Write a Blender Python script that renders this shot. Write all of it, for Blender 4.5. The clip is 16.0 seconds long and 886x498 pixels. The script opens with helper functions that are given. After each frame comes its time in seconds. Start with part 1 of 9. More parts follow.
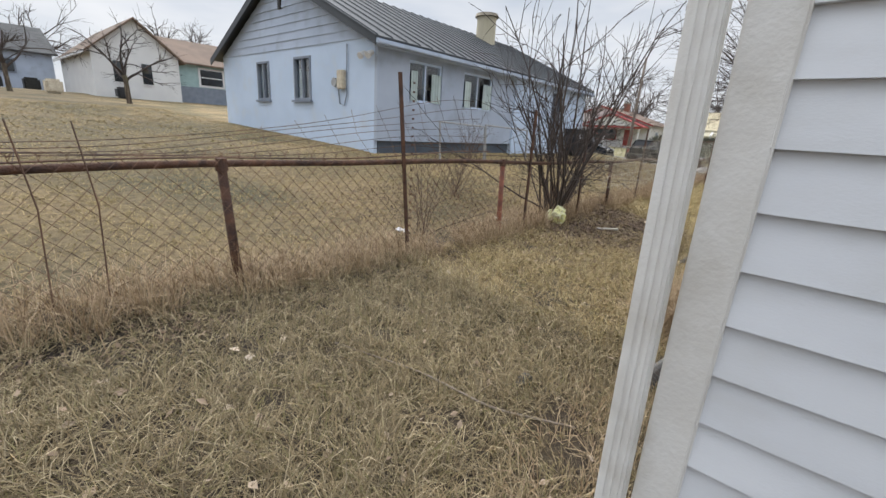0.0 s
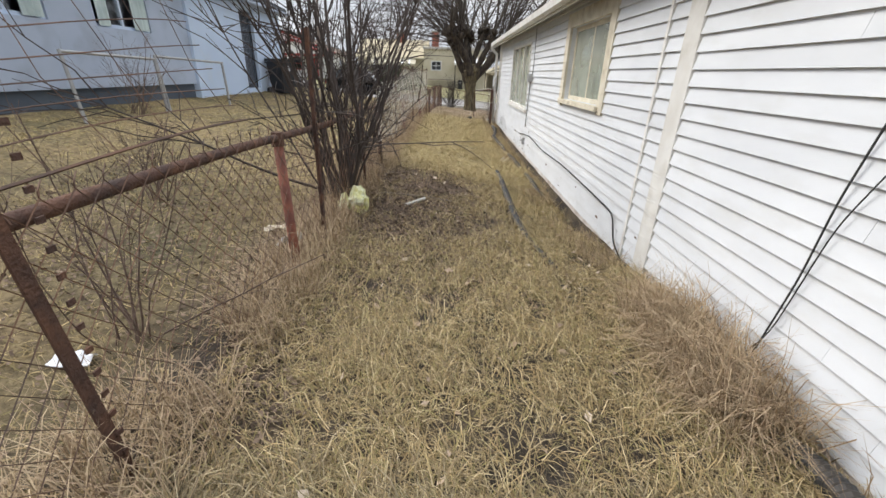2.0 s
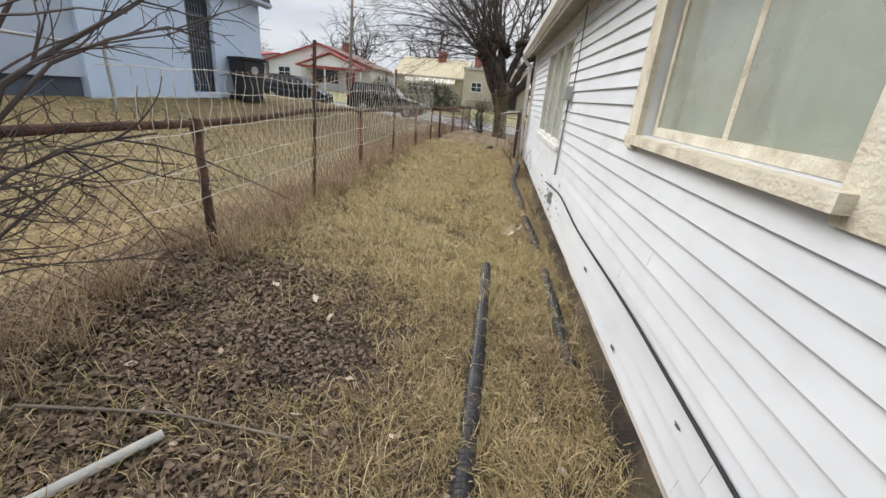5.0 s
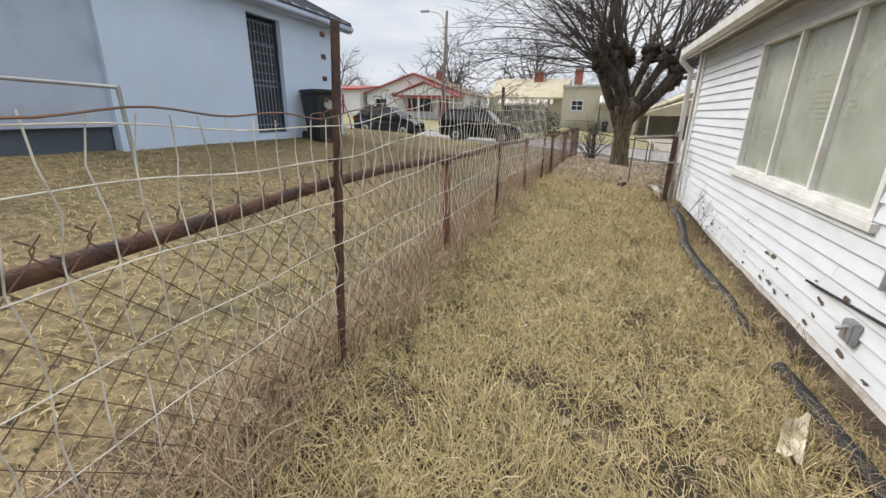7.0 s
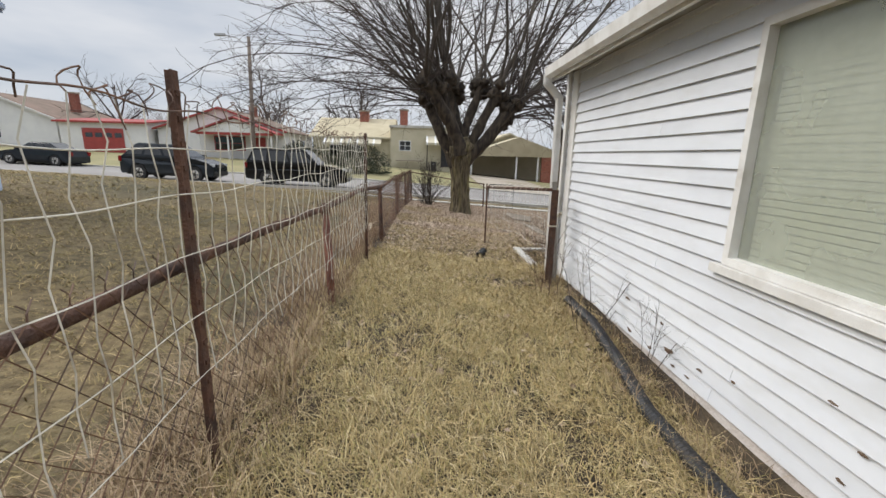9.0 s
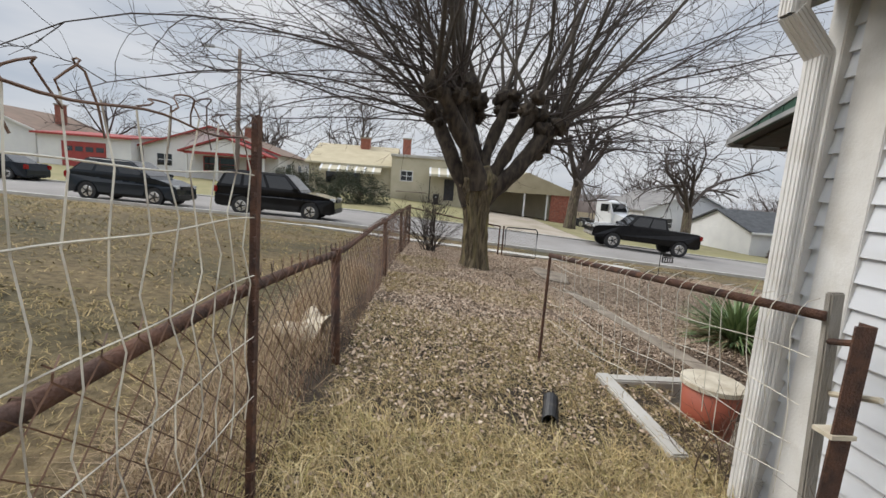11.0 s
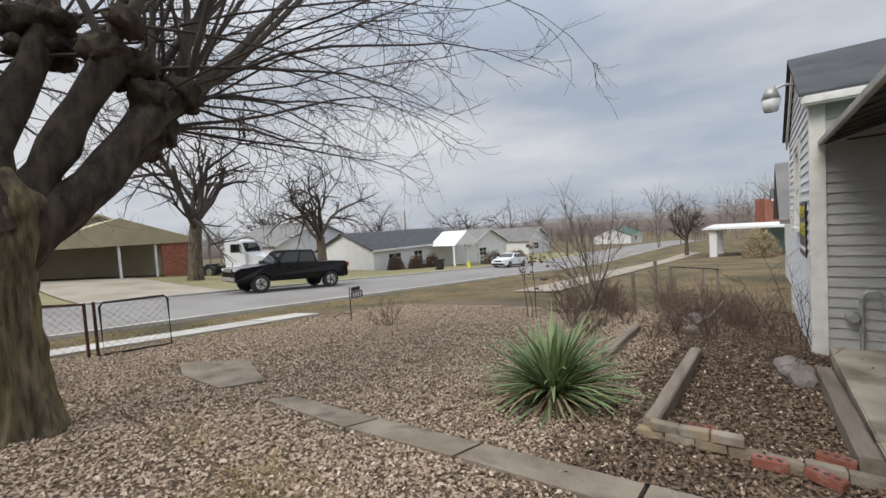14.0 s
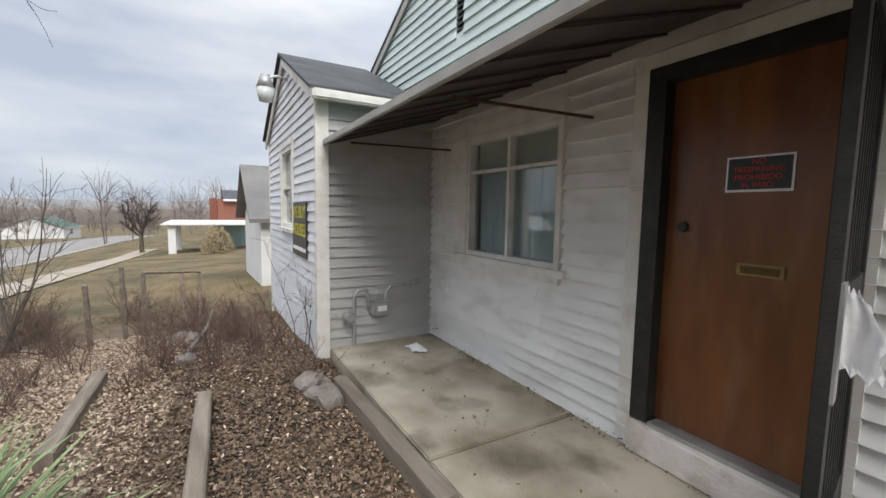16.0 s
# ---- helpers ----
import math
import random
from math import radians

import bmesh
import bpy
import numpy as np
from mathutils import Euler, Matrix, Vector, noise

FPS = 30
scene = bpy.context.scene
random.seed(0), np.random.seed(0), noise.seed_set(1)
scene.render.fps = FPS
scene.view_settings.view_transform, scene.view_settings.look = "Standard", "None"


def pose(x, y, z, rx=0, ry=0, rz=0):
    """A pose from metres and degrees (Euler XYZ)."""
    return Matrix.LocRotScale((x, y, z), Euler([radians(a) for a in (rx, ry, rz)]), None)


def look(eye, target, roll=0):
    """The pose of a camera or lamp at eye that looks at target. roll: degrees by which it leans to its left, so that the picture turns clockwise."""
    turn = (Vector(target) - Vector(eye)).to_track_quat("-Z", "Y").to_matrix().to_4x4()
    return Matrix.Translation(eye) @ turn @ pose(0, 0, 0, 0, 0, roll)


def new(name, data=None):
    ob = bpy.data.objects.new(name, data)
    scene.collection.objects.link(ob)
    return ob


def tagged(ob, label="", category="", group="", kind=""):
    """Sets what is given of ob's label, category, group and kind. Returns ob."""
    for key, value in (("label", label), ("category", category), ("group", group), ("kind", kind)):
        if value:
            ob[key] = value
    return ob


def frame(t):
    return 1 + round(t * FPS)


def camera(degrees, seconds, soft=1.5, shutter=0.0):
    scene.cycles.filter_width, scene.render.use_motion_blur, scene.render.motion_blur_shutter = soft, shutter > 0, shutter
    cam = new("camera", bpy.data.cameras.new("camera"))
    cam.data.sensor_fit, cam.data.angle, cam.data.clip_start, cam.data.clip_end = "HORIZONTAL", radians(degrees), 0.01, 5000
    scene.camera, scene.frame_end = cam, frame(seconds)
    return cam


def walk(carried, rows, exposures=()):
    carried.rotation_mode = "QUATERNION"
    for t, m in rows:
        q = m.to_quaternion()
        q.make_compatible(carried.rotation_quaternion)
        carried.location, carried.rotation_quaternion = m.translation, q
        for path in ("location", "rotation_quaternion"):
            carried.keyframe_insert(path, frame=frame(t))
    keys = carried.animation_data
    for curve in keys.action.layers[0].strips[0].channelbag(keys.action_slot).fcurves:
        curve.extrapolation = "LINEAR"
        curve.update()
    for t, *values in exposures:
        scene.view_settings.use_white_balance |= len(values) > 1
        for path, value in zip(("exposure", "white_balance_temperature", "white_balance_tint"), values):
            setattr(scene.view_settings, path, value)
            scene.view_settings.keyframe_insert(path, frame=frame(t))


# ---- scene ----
cam = camera(94.1, 16.0)
PATH = [
    (0, (0.037, -0.057, 1.427), (-1.210, 1.403, 0.868), 3.5),
    (0.5, (-0.622, 0.285, 1.429), (-1.598, 1.898, 0.760), 4.3),
    (1, (-1.278, 0.666, 1.412), (-1.852, 2.405, 0.606), 2.5),
    (1.5, (-1.644, 1.243, 1.434), (-1.939, 3.020, 0.565), 2.4),
    (2, (-1.875, 1.857, 1.472), (-1.882, 3.696, 0.686), 1.8),
    (2.5, (-1.975, 2.466, 1.481), (-1.794, 4.306, 0.720), 1.8),
    (3, (-1.851, 3.090, 1.473), (-1.585, 4.920, 0.711), 2.8),
    (3.2, (-1.800, 3.366, 1.450), (-1.485, 5.196, 0.709), 3.0),
    (5.3, (-0.994, 6.166, 1.278), (-1.382, 8.004, 0.591), 4.1),
    (5.5, (-1.046, 6.371, 1.266), (-1.623, 8.179, 0.635), 2.3),
    (6, (-1.339, 7.143, 1.283), (-2.054, 8.954, 0.828), 2.7),
    (6.5, (-1.555, 7.842, 1.292), (-2.314, 9.578, 0.653), -1.2),
    (7, (-1.839, 8.551, 1.340), (-2.449, 10.347, 0.708), 1.2),
    (7.5, (-1.919, 9.448, 1.362), (-2.257, 11.322, 0.750), 1.1),
    (8, (-2.009, 10.333, 1.360), (-2.004, 12.258, 0.815), -0.0),
    (8.5, (-2.045, 11.191, 1.329), (-1.920, 13.129, 0.851), -0.9),
    (8.7, (-2.033, 11.538, 1.368), (-1.908, 13.480, 0.908), 0.1),
    (10.8, (-2.066, 15.277, 1.381), (-1.959, 17.232, 0.971), 3.8),
    (11, (-2.066, 15.554, 1.390), (-1.944, 17.529, 1.094), 4.1),
    (11.5, (-2.106, 16.323, 1.401), (-1.849, 18.305, 1.343), 1.6),
    (12, (-2.054, 17.048, 1.329), (-1.719, 19.016, 1.203), -1.2),
    (12.5, (-1.972, 17.742, 1.274), (-1.252, 19.602, 1.124), -0.5),
    (13, (-1.853, 18.352, 1.224), (-0.990, 20.149, 1.068), -0.2),
    (13.3, (-1.726, 18.653, 1.216), (-0.738, 20.387, 1.084), 0.7),
    (13.5, (-1.545, 18.922, 1.205), (-0.362, 20.532, 1.113), -0.5),
    (13.6, (-1.495, 19.080, 1.205), (-0.209, 20.610, 1.117), -1.4),
    (13.8, (-1.423, 19.354, 1.212), (0.038, 20.716, 1.120), -2.3),
    (13.9, (-1.345, 19.430, 1.210), (0.179, 20.721, 1.113), -3.2),
    (14, (-1.247, 19.526, 1.198), (0.336, 20.743, 1.096), -3.6),
    (14.4, (-0.927, 19.816, 1.181), (0.851, 20.720, 1.029), -3.8),
    (14.5, (-0.814, 19.885, 1.181), (1.018, 20.672, 1.028), -3.6),
    (14.8, (-0.587, 20.108, 1.231), (1.380, 20.446, 1.120), -3.2),
    (14.9, (-0.490, 20.172, 1.242), (1.499, 20.340, 1.137), -2.6),
    (15, (-0.409, 20.209, 1.238), (1.589, 20.229, 1.155), -2.4),
    (15.5, (0.048, 20.238, 1.167), (1.975, 19.729, 1.006), -0.7),
    (16, (0.563, 20.128, 1.157), (2.292, 19.140, 0.973), 1.0),
]
EXPOSURE = [(0.0, 0.15), (1.0, 0.1), (2.0, 0.2), (3.0, 0.06), (4.5, 0.1), (5.5, 0.17), (6.2, 0.25), (7.0, 0.17), (8.5, 0.0), (10.0, -0.05), (11.0, -0.13), (11.7, -0.22), (12.4, -0.25), (13.2, -0.18), (14.2, -0.2), (15.0, -0.05), (16.0, 0.18)]
walk(cam, [(t, look(eye, target, roll)) for t, eye, target, roll in PATH], EXPOSURE)

# ---- world and light: bright overcast, soft sun behind thin cloud to the west ----
SUN_AZ, SUN_EL = radians(-80), radians(42)
world = bpy.data.worlds.new("overcast_sky")
scene.world = world
world.use_nodes = True
wn, wl = world.node_tree.nodes, world.node_tree.links
wn.clear()
w_out, w_bg = wn.new("ShaderNodeOutputWorld"), wn.new("ShaderNodeBackground")
w_sky = wn.new("ShaderNodeTexSky")
w_sky.sky_type, w_sky.sun_disc = "NISHITA", False
w_sky.sun_elevation, w_sky.sun_rotation = SUN_EL, SUN_AZ
w_tc, w_map = wn.new("ShaderNodeTexCoord"), wn.new("ShaderNodeMapping")
w_map.inputs["Scale"].default_value = (1.2, 1.2, 4.5)
w_map.inputs["Rotation"].default_value = (0.0, 0.3, 0.5)
w_noise = wn.new("ShaderNodeTexNoise")
w_noise.inputs["Scale"].default_value, w_noise.inputs["Detail"].default_value, w_noise.inputs["Roughness"].default_value = 1.3, 5.0, 0.5
w_ramp = wn.new("ShaderNodeValToRGB")
w_ramp.color_ramp.elements[0].position, w_ramp.color_ramp.elements[0].color = 0.36, (0.50, 0.57, 0.68, 1)
w_ramp.color_ramp.elements[1].position, w_ramp.color_ramp.elements[1].color = 0.62, (0.90, 0.91, 0.94, 1)
w_gain = wn.new("ShaderNodeVectorMath")
w_gain.operation = "SCALE"
w_gain.inputs["Scale"].default_value = 0.10
w_mix = wn.new("ShaderNodeMix")
w_mix.data_type = "RGBA"
w_mix.inputs["Factor"].default_value = 0.93
wl.new(w_tc.outputs["Generated"], w_map.inputs["Vector"])
wl.new(w_map.outputs["Vector"], w_noise.inputs["Vector"])
wl.new(w_noise.outputs["Fac"], w_ramp.inputs["Fac"])
wl.new(w_sky.outputs["Color"], w_gain.inputs[0])
wl.new(w_gain.outputs["Vector"], w_mix.inputs["A"])
w_sep, w_grad, w_lift = wn.new("ShaderNodeSeparateXYZ"), wn.new("ShaderNodeMapRange"), wn.new("ShaderNodeVectorMath")
w_grad.interpolation_type = "SMOOTHSTEP"
for key, value in (("From Min", 0.30), ("From Max", 1.0), ("To Min", 0.92), ("To Max", 2.9)):
    w_grad.inputs[key].default_value = value
w_lift.operation = "SCALE"
wl.new(w_tc.outputs["Generated"], w_sep.inputs[0])
wl.new(w_sep.outputs["Z"], w_grad.inputs["Value"])
wl.new(w_ramp.outputs["Color"], w_lift.inputs[0])
wl.new(w_grad.outputs["Result"], w_lift.inputs["Scale"])
wl.new(w_lift.outputs["Vector"], w_mix.inputs["B"])
wl.new(w_mix.outputs["Result"], w_bg.inputs["Color"])
w_bg.inputs["Strength"].default_value = 1.0
wl.new(w_bg.outputs["Background"], w_out.inputs["Surface"])
sun_data = bpy.data.lights.new("sun", "SUN")
sun_data.energy, sun_data.angle, sun_data.color = 2.4, radians(30), (1.0, 0.96, 0.9)
sun = new("sun", sun_data)
sun.matrix_world = look((0, 0, 0), (-math.sin(SUN_AZ) * math.cos(SUN_EL), -math.cos(SUN_AZ) * math.cos(SUN_EL), -math.sin(SUN_EL)))


# ---- materials ----
def mat(name, col, col2=None, rough=0.75, metal=0.0, scale=3.0, fine=40.0, bump=0.15, vary=0.12, island=False, ramp=None,
        stain=None, stain_amount=0.35, stain_scale=1.2, stretch=(1, 1, 1), spec=0.4):
    """A surface with colour variation at two scales, optional stains, and fine relief."""
    m = bpy.data.materials.new(name)
    m.use_nodes = True
    n, l = m.node_tree.nodes, m.node_tree.links
    b = n["Principled BSDF"]
    b.inputs["Roughness"].default_value, b.inputs["Metallic"].default_value = rough, metal
    b.inputs["Specular IOR Level"].default_value = spec
    geo, mp = n.new("ShaderNodeNewGeometry"), n.new("ShaderNodeMapping")
    mp.inputs["Scale"].default_value = stretch
    l.new(geo.outputs["Position"], mp.inputs["Vector"])

    def noise_tex(s, detail=4.0):
        t = n.new("ShaderNodeTexNoise")
        t.inputs["Scale"].default_value, t.inputs["Detail"].default_value = s, detail
        l.new(mp.outputs["Vector"], t.inputs["Vector"])
        return t

    def blend(a, c, f, kind="MIX"):
        x = n.new("ShaderNodeMix")
        x.data_type, x.blend_type = "RGBA", kind
        for s, v in (("A", a), ("B", c), ("Factor", f)):
            if isinstance(v, (tuple, float, int)):
                x.inputs[s].default_value = v
            else:
                l.new(v, x.inputs[s])
        return x.outputs["Result"]

    def sharp(socket, lo, hi):
        r = n.new("ShaderNodeMapRange")
        r.inputs["From Min"].default_value, r.inputs["From Max"].default_value = lo, hi
        l.new(socket, r.inputs["Value"])
        return r.outputs["Result"]

    big, small = noise_tex(scale), noise_tex(fine)
    col2 = col2 or tuple(c * 0.78 for c in col)
    out = blend((*col, 1), (*col2, 1), sharp(big.outputs["Fac"], 0.35, 0.65))
    rnd = None
    if island:
        rnd = geo.outputs["Random Per Island"]
    else:
        info = n.new("ShaderNodeObjectInfo")
        rnd = info.outputs["Random"]
    if ramp:
        r = n.new("ShaderNodeValToRGB")
        el = r.color_ramp.elements
        while len(el) < len(ramp):
            el.new(0.5)
        for i, c in enumerate(ramp):
            el[i].position, el[i].color = i / (len(ramp) - 1), (*c, 1)
        l.new(rnd, r.inputs["Fac"])
        out = blend(out, r.outputs["Color"], 0.75)
    hue = n.new("ShaderNodeHueSaturation")
    mr = n.new("ShaderNodeMapRange")
    mr.inputs["To Min"].default_value, mr.inputs["To Max"].default_value = 1 - vary, 1 + vary
    l.new(rnd, mr.inputs["Value"])
    l.new(mr.outputs["Result"], hue.inputs["Value"])
    l.new(out, hue.inputs["Color"])
    out = hue.outputs["Color"]
    out = blend(out, (0.35, 0.35, 0.35, 1), sharp(small.outputs["Fac"], 0.45, 0.75), "MULTIPLY") if vary > 0.25 else out
    if stain:
        st = noise_tex(stain_scale, 8.0)
        amount = n.new("ShaderNodeMath")
        amount.operation = "MULTIPLY"
        amount.inputs[1].default_value = stain_amount
        l.new(sharp(st.outputs["Fac"], 0.52, 0.72), amount.inputs[0])
        out = blend(out, (*stain, 1), amount.outputs[0])
    l.new(out, b.inputs["Base Color"])
    if bump:
        bp = n.new("ShaderNodeBump")
        bp.inputs["Strength"].default_value, bp.inputs["Distance"].default_value = bump, 0.02
        l.new(small.outputs["Fac"], bp.inputs["Height"])
        l.new(bp.outputs["Normal"], b.inputs["Normal"])
    return m


def glass_mat(name, tint=(0.9, 0.93, 0.95), rough=0.03, see=0.6, dust=0.0):
    m = bpy.data.materials.new(name)
    m.use_nodes = True
    n, l = m.node_tree.nodes, m.node_tree.links
    n.remove(n["Principled BSDF"])
    tr, gl, mx, lw = n.new("ShaderNodeBsdfTransparent"), n.new("ShaderNodeBsdfGlossy"), n.new("ShaderNodeMixShader"), n.new("ShaderNodeLayerWeight")
    tr.inputs["Color"].default_value = (*[c * see for c in tint], 1)
    gl.inputs["Roughness"].default_value = rough
    lw.inputs["Blend"].default_value = 0.5
    pw, ad = n.new("ShaderNodeMath"), n.new("ShaderNodeMath")
    pw.operation, ad.operation = "POWER", "MULTIPLY_ADD"
    pw.inputs[1].default_value, ad.inputs[1].default_value, ad.inputs[2].default_value = 3.0, 0.75, 0.05
    l.new(lw.outputs["Facing"], pw.inputs[0])
    l.new(pw.outputs[0], ad.inputs[0])
    l.new(ad.outputs[0], mx.inputs["Fac"])
    l.new(tr.outputs["BSDF"], mx.inputs[1])
    l.new(gl.outputs["BSDF"], mx.inputs[2])
    out = mx.outputs["Shader"]
    if dust:
        df, mx2, tx, geo, mr = n.new("ShaderNodeBsdfDiffuse"), n.new("ShaderNodeMixShader"), n.new("ShaderNodeTexNoise"), n.new("ShaderNodeNewGeometry"), n.new("ShaderNodeMapRange")
        df.inputs["Color"].default_value = (0.42, 0.44, 0.38, 1)
        tx.inputs["Scale"].default_value, tx.inputs["Detail"].default_value = 1.6, 6.0
        mr.inputs["From Min"].default_value, mr.inputs["From Max"].default_value = 0.35, 0.68
        mr.inputs["To Min"].default_value, mr.inputs["To Max"].default_value = dust * 0.45, dust
        l.new(geo.outputs["Position"], tx.inputs["Vector"])
        l.new(tx.outputs["Fac"], mr.inputs["Value"])
        l.new(mr.outputs["Result"], mx2.inputs["Fac"])
        l.new(out, mx2.inputs[1])
        l.new(df.outputs["BSDF"], mx2.inputs[2])
        out = mx2.outputs["Shader"]
    l.new(out, n["Material Output"].inputs["Surface"])
    return m


M_GROUND = mat("dead_lawn_soil", (0.075, 0.055, 0.036), (0.028, 0.022, 0.017), rough=0.95, scale=0.9, fine=55, bump=0.9, vary=0.3, stain=(0.17, 0.13, 0.075), stain_amount=0.5, stain_scale=2.5)


def zone_ground(m):
    """Tan thatch on the lawns beyond the fence, beyond the front line and on the lower lots; dark soil in the yard."""
    n, l = m.node_tree.nodes, m.node_tree.links
    geo, sep, add = n.new("ShaderNodeNewGeometry"), n.new("ShaderNodeSeparateXYZ"), n.new("ShaderNodeMath")
    l.new(geo.outputs["Position"], sep.inputs[0])

    def edge(axis, lo, hi):
        r = n.new("ShaderNodeMapRange")
        r.inputs["From Min"].default_value, r.inputs["From Max"].default_value = lo, hi
        l.new(sep.outputs[axis], r.inputs["Value"])
        return r.outputs["Result"]

    add.operation, add.use_clamp = "ADD", True
    more = n.new("ShaderNodeMath")
    more.operation, more.use_clamp = "ADD", True
    l.new(edge("X", -3.1, -3.6), add.inputs[0])
    l.new(edge("X", 8.5, 10.5), add.inputs[1])
    l.new(add.outputs[0], more.inputs[0])
    l.new(edge("Y", 28.5, 30.5), more.inputs[1])
    tx, tx2, rp, mx, mul = n.new("ShaderNodeTexNoise"), n.new("ShaderNodeTexNoise"), n.new("ShaderNodeValToRGB"), n.new("ShaderNodeMix"), n.new("ShaderNodeMix")
    tx.inputs["Scale"].default_value, tx.inputs["Detail"].default_value = 0.45, 8.0
    tx2.inputs["Scale"].default_value, tx2.inputs["Detail"].default_value = 14.0, 6.0
    el = rp.color_ramp.elements
    el[0].position, el[0].color = 0.35, (0.125, 0.108, 0.054, 1)
    el[1].position, el[1].color = 0.65, (0.31, 0.225, 0.115, 1)
    mul.data_type, mul.blend_type = "RGBA", "MULTIPLY"
    mul.inputs["Factor"].default_value = 0.8
    l.new(geo.outputs["Position"], tx.inputs["Vector"])
    l.new(geo.outputs["Position"], tx2.inputs["Vector"])
    l.new(tx.outputs["Fac"], rp.inputs["Fac"])
    rp2 = n.new("ShaderNodeValToRGB")
    rp2.color_ramp.elements[0].position, rp2.color_ramp.elements[0].color = 0.36, (0.35, 0.33, 0.3, 1)
    rp2.color_ramp.elements[1].position, rp2.color_ramp.elements[1].color = 0.6, (1, 1, 1, 1)
    l.new(tx2.outputs["Fac"], rp2.inputs["Fac"])
    l.new(rp.outputs["Color"], mul.inputs["A"])
    l.new(rp2.outputs["Color"], mul.inputs["B"])
    dry, dry_mul, dry_ramp = n.new("ShaderNodeMapRange"), n.new("ShaderNodeVectorMath"), n.new("ShaderNodeValToRGB")
    dry.inputs["From Max"].default_value = 20.0
    er = dry_ramp.color_ramp.elements
    er[0].position, er[0].color = 0.2, (0.7, 0.7, 0.7, 1)
    er[1].position, er[1].color = 0.75, (0.72, 0.72, 0.72, 1)
    for at_, v_ in ((0.38, 1.25), (0.55, 1.2)):
        e_ = er.new(at_)
        e_.color = (v_, v_, v_, 1)
    dry_mul.operation = "SCALE"
    l.new(sep.outputs["Y"], dry.inputs["Value"])
    l.new(mul.outputs["Result"], dry_mul.inputs[0])
    l.new(dry.outputs["Result"], dry_ramp.inputs["Fac"])
    l.new(dry_ramp.outputs["Color"], dry_mul.inputs["Scale"])
    base = n["Principled BSDF"].inputs["Base Color"]
    old = base.links[0].from_socket
    mould = n.new("ShaderNodeMix")
    mould.data_type = "RGBA"
    mould.inputs["B"].default_value = (0.19, 0.135, 0.095, 1)
    part_mould = n.new("ShaderNodeMath")
    part_mould.operation = "MULTIPLY"
    part_mould.inputs[1].default_value = 0.8
    l.new(edge("Y", 20.2, 21.2), part_mould.inputs[0])
    l.new(part_mould.outputs[0], mould.inputs["Factor"])
    l.new(old, mould.inputs["A"])
    old = mould.outputs["Result"]
    mx.data_type = "RGBA"
    l.new(more.outputs[0], mx.inputs["Factor"])
    l.new(old, mx.inputs["A"])
    l.new(dry_mul.outputs["Vector"], mx.inputs["B"])
    l.new(mx.outputs["Result"], base)


zone_ground(M_GROUND)
M_BLADE = mat("dead_grass", (0.38, 0.28, 0.13), (0.24, 0.18, 0.09), rough=0.8, scale=0.8, fine=9, bump=0, vary=0.2, island=True,
              ramp=[(0.045, 0.034, 0.024), (0.60, 0.45, 0.22), (0.25, 0.18, 0.09), (0.24, 0.22, 0.07), (0.74, 0.60, 0.36), (0.07, 0.052, 0.034), (0.44, 0.315, 0.15), (0.13, 0.095, 0.06)])
M_BLADE_DULL = mat("grey_brown_dead_grass", (0.27, 0.205, 0.11), (0.16, 0.125, 0.07), rough=0.85, scale=0.8, fine=9, bump=0, vary=0.2, island=True,
                   ramp=[(0.035, 0.027, 0.02), (0.42, 0.33, 0.19), (0.17, 0.125, 0.07), (0.17, 0.155, 0.055), (0.58, 0.48, 0.31), (0.05, 0.038, 0.026), (0.30, 0.225, 0.12), (0.09, 0.068, 0.045)])
M_BLADE_GOLD = mat("golden_dead_grass", (0.50, 0.385, 0.18), (0.34, 0.265, 0.12), rough=0.8, scale=0.8, fine=9, bump=0, vary=0.2, island=True,
                   ramp=[(0.07, 0.052, 0.033), (0.70, 0.545, 0.27), (0.38, 0.28, 0.13), (0.33, 0.30, 0.10), (0.80, 0.66, 0.40), (0.12, 0.09, 0.05), (0.56, 0.42, 0.20), (0.22, 0.16, 0.09)])
M_LAWN_DULL = mat("dull_back_lawn_grass", (0.34, 0.25, 0.12), (0.25, 0.20, 0.09), rough=0.85, scale=0.35, fine=9, bump=0, vary=0.15, island=True,
                  ramp=[(0.37, 0.27, 0.12), (0.22, 0.155, 0.07), (0.20, 0.175, 0.065), (0.47, 0.35, 0.175), (0.11, 0.08, 0.042)])
M_LAWN = mat("dormant_lawn_grass", (0.42, 0.31, 0.15), (0.30, 0.25, 0.11), rough=0.85, scale=0.35, fine=9, bump=0, vary=0.15, island=True,
             ramp=[(0.34, 0.245, 0.115), (0.19, 0.13, 0.062), (0.17, 0.155, 0.06), (0.44, 0.33, 0.17), (0.095, 0.07, 0.04)])
M_LAWN_SIDE = mat("dormant_side_lawn_grass", (0.42, 0.31, 0.15), (0.30, 0.25, 0.11), rough=0.85, scale=0.35, fine=9, bump=0, vary=0.15, island=True,
                  ramp=[(0.60, 0.44, 0.20), (0.38, 0.27, 0.125), (0.34, 0.30, 0.11), (0.72, 0.56, 0.30), (0.24, 0.175, 0.09)])
M_TUFT = mat("tall_straw_grass", (0.36, 0.26, 0.15), (0.25, 0.17, 0.10), rough=0.85, scale=2, fine=9, bump=0, vary=0.2, island=True,
             ramp=[(0.20, 0.13, 0.08), (0.38, 0.27, 0.15), (0.47, 0.37, 0.24), (0.27, 0.19, 0.13)])
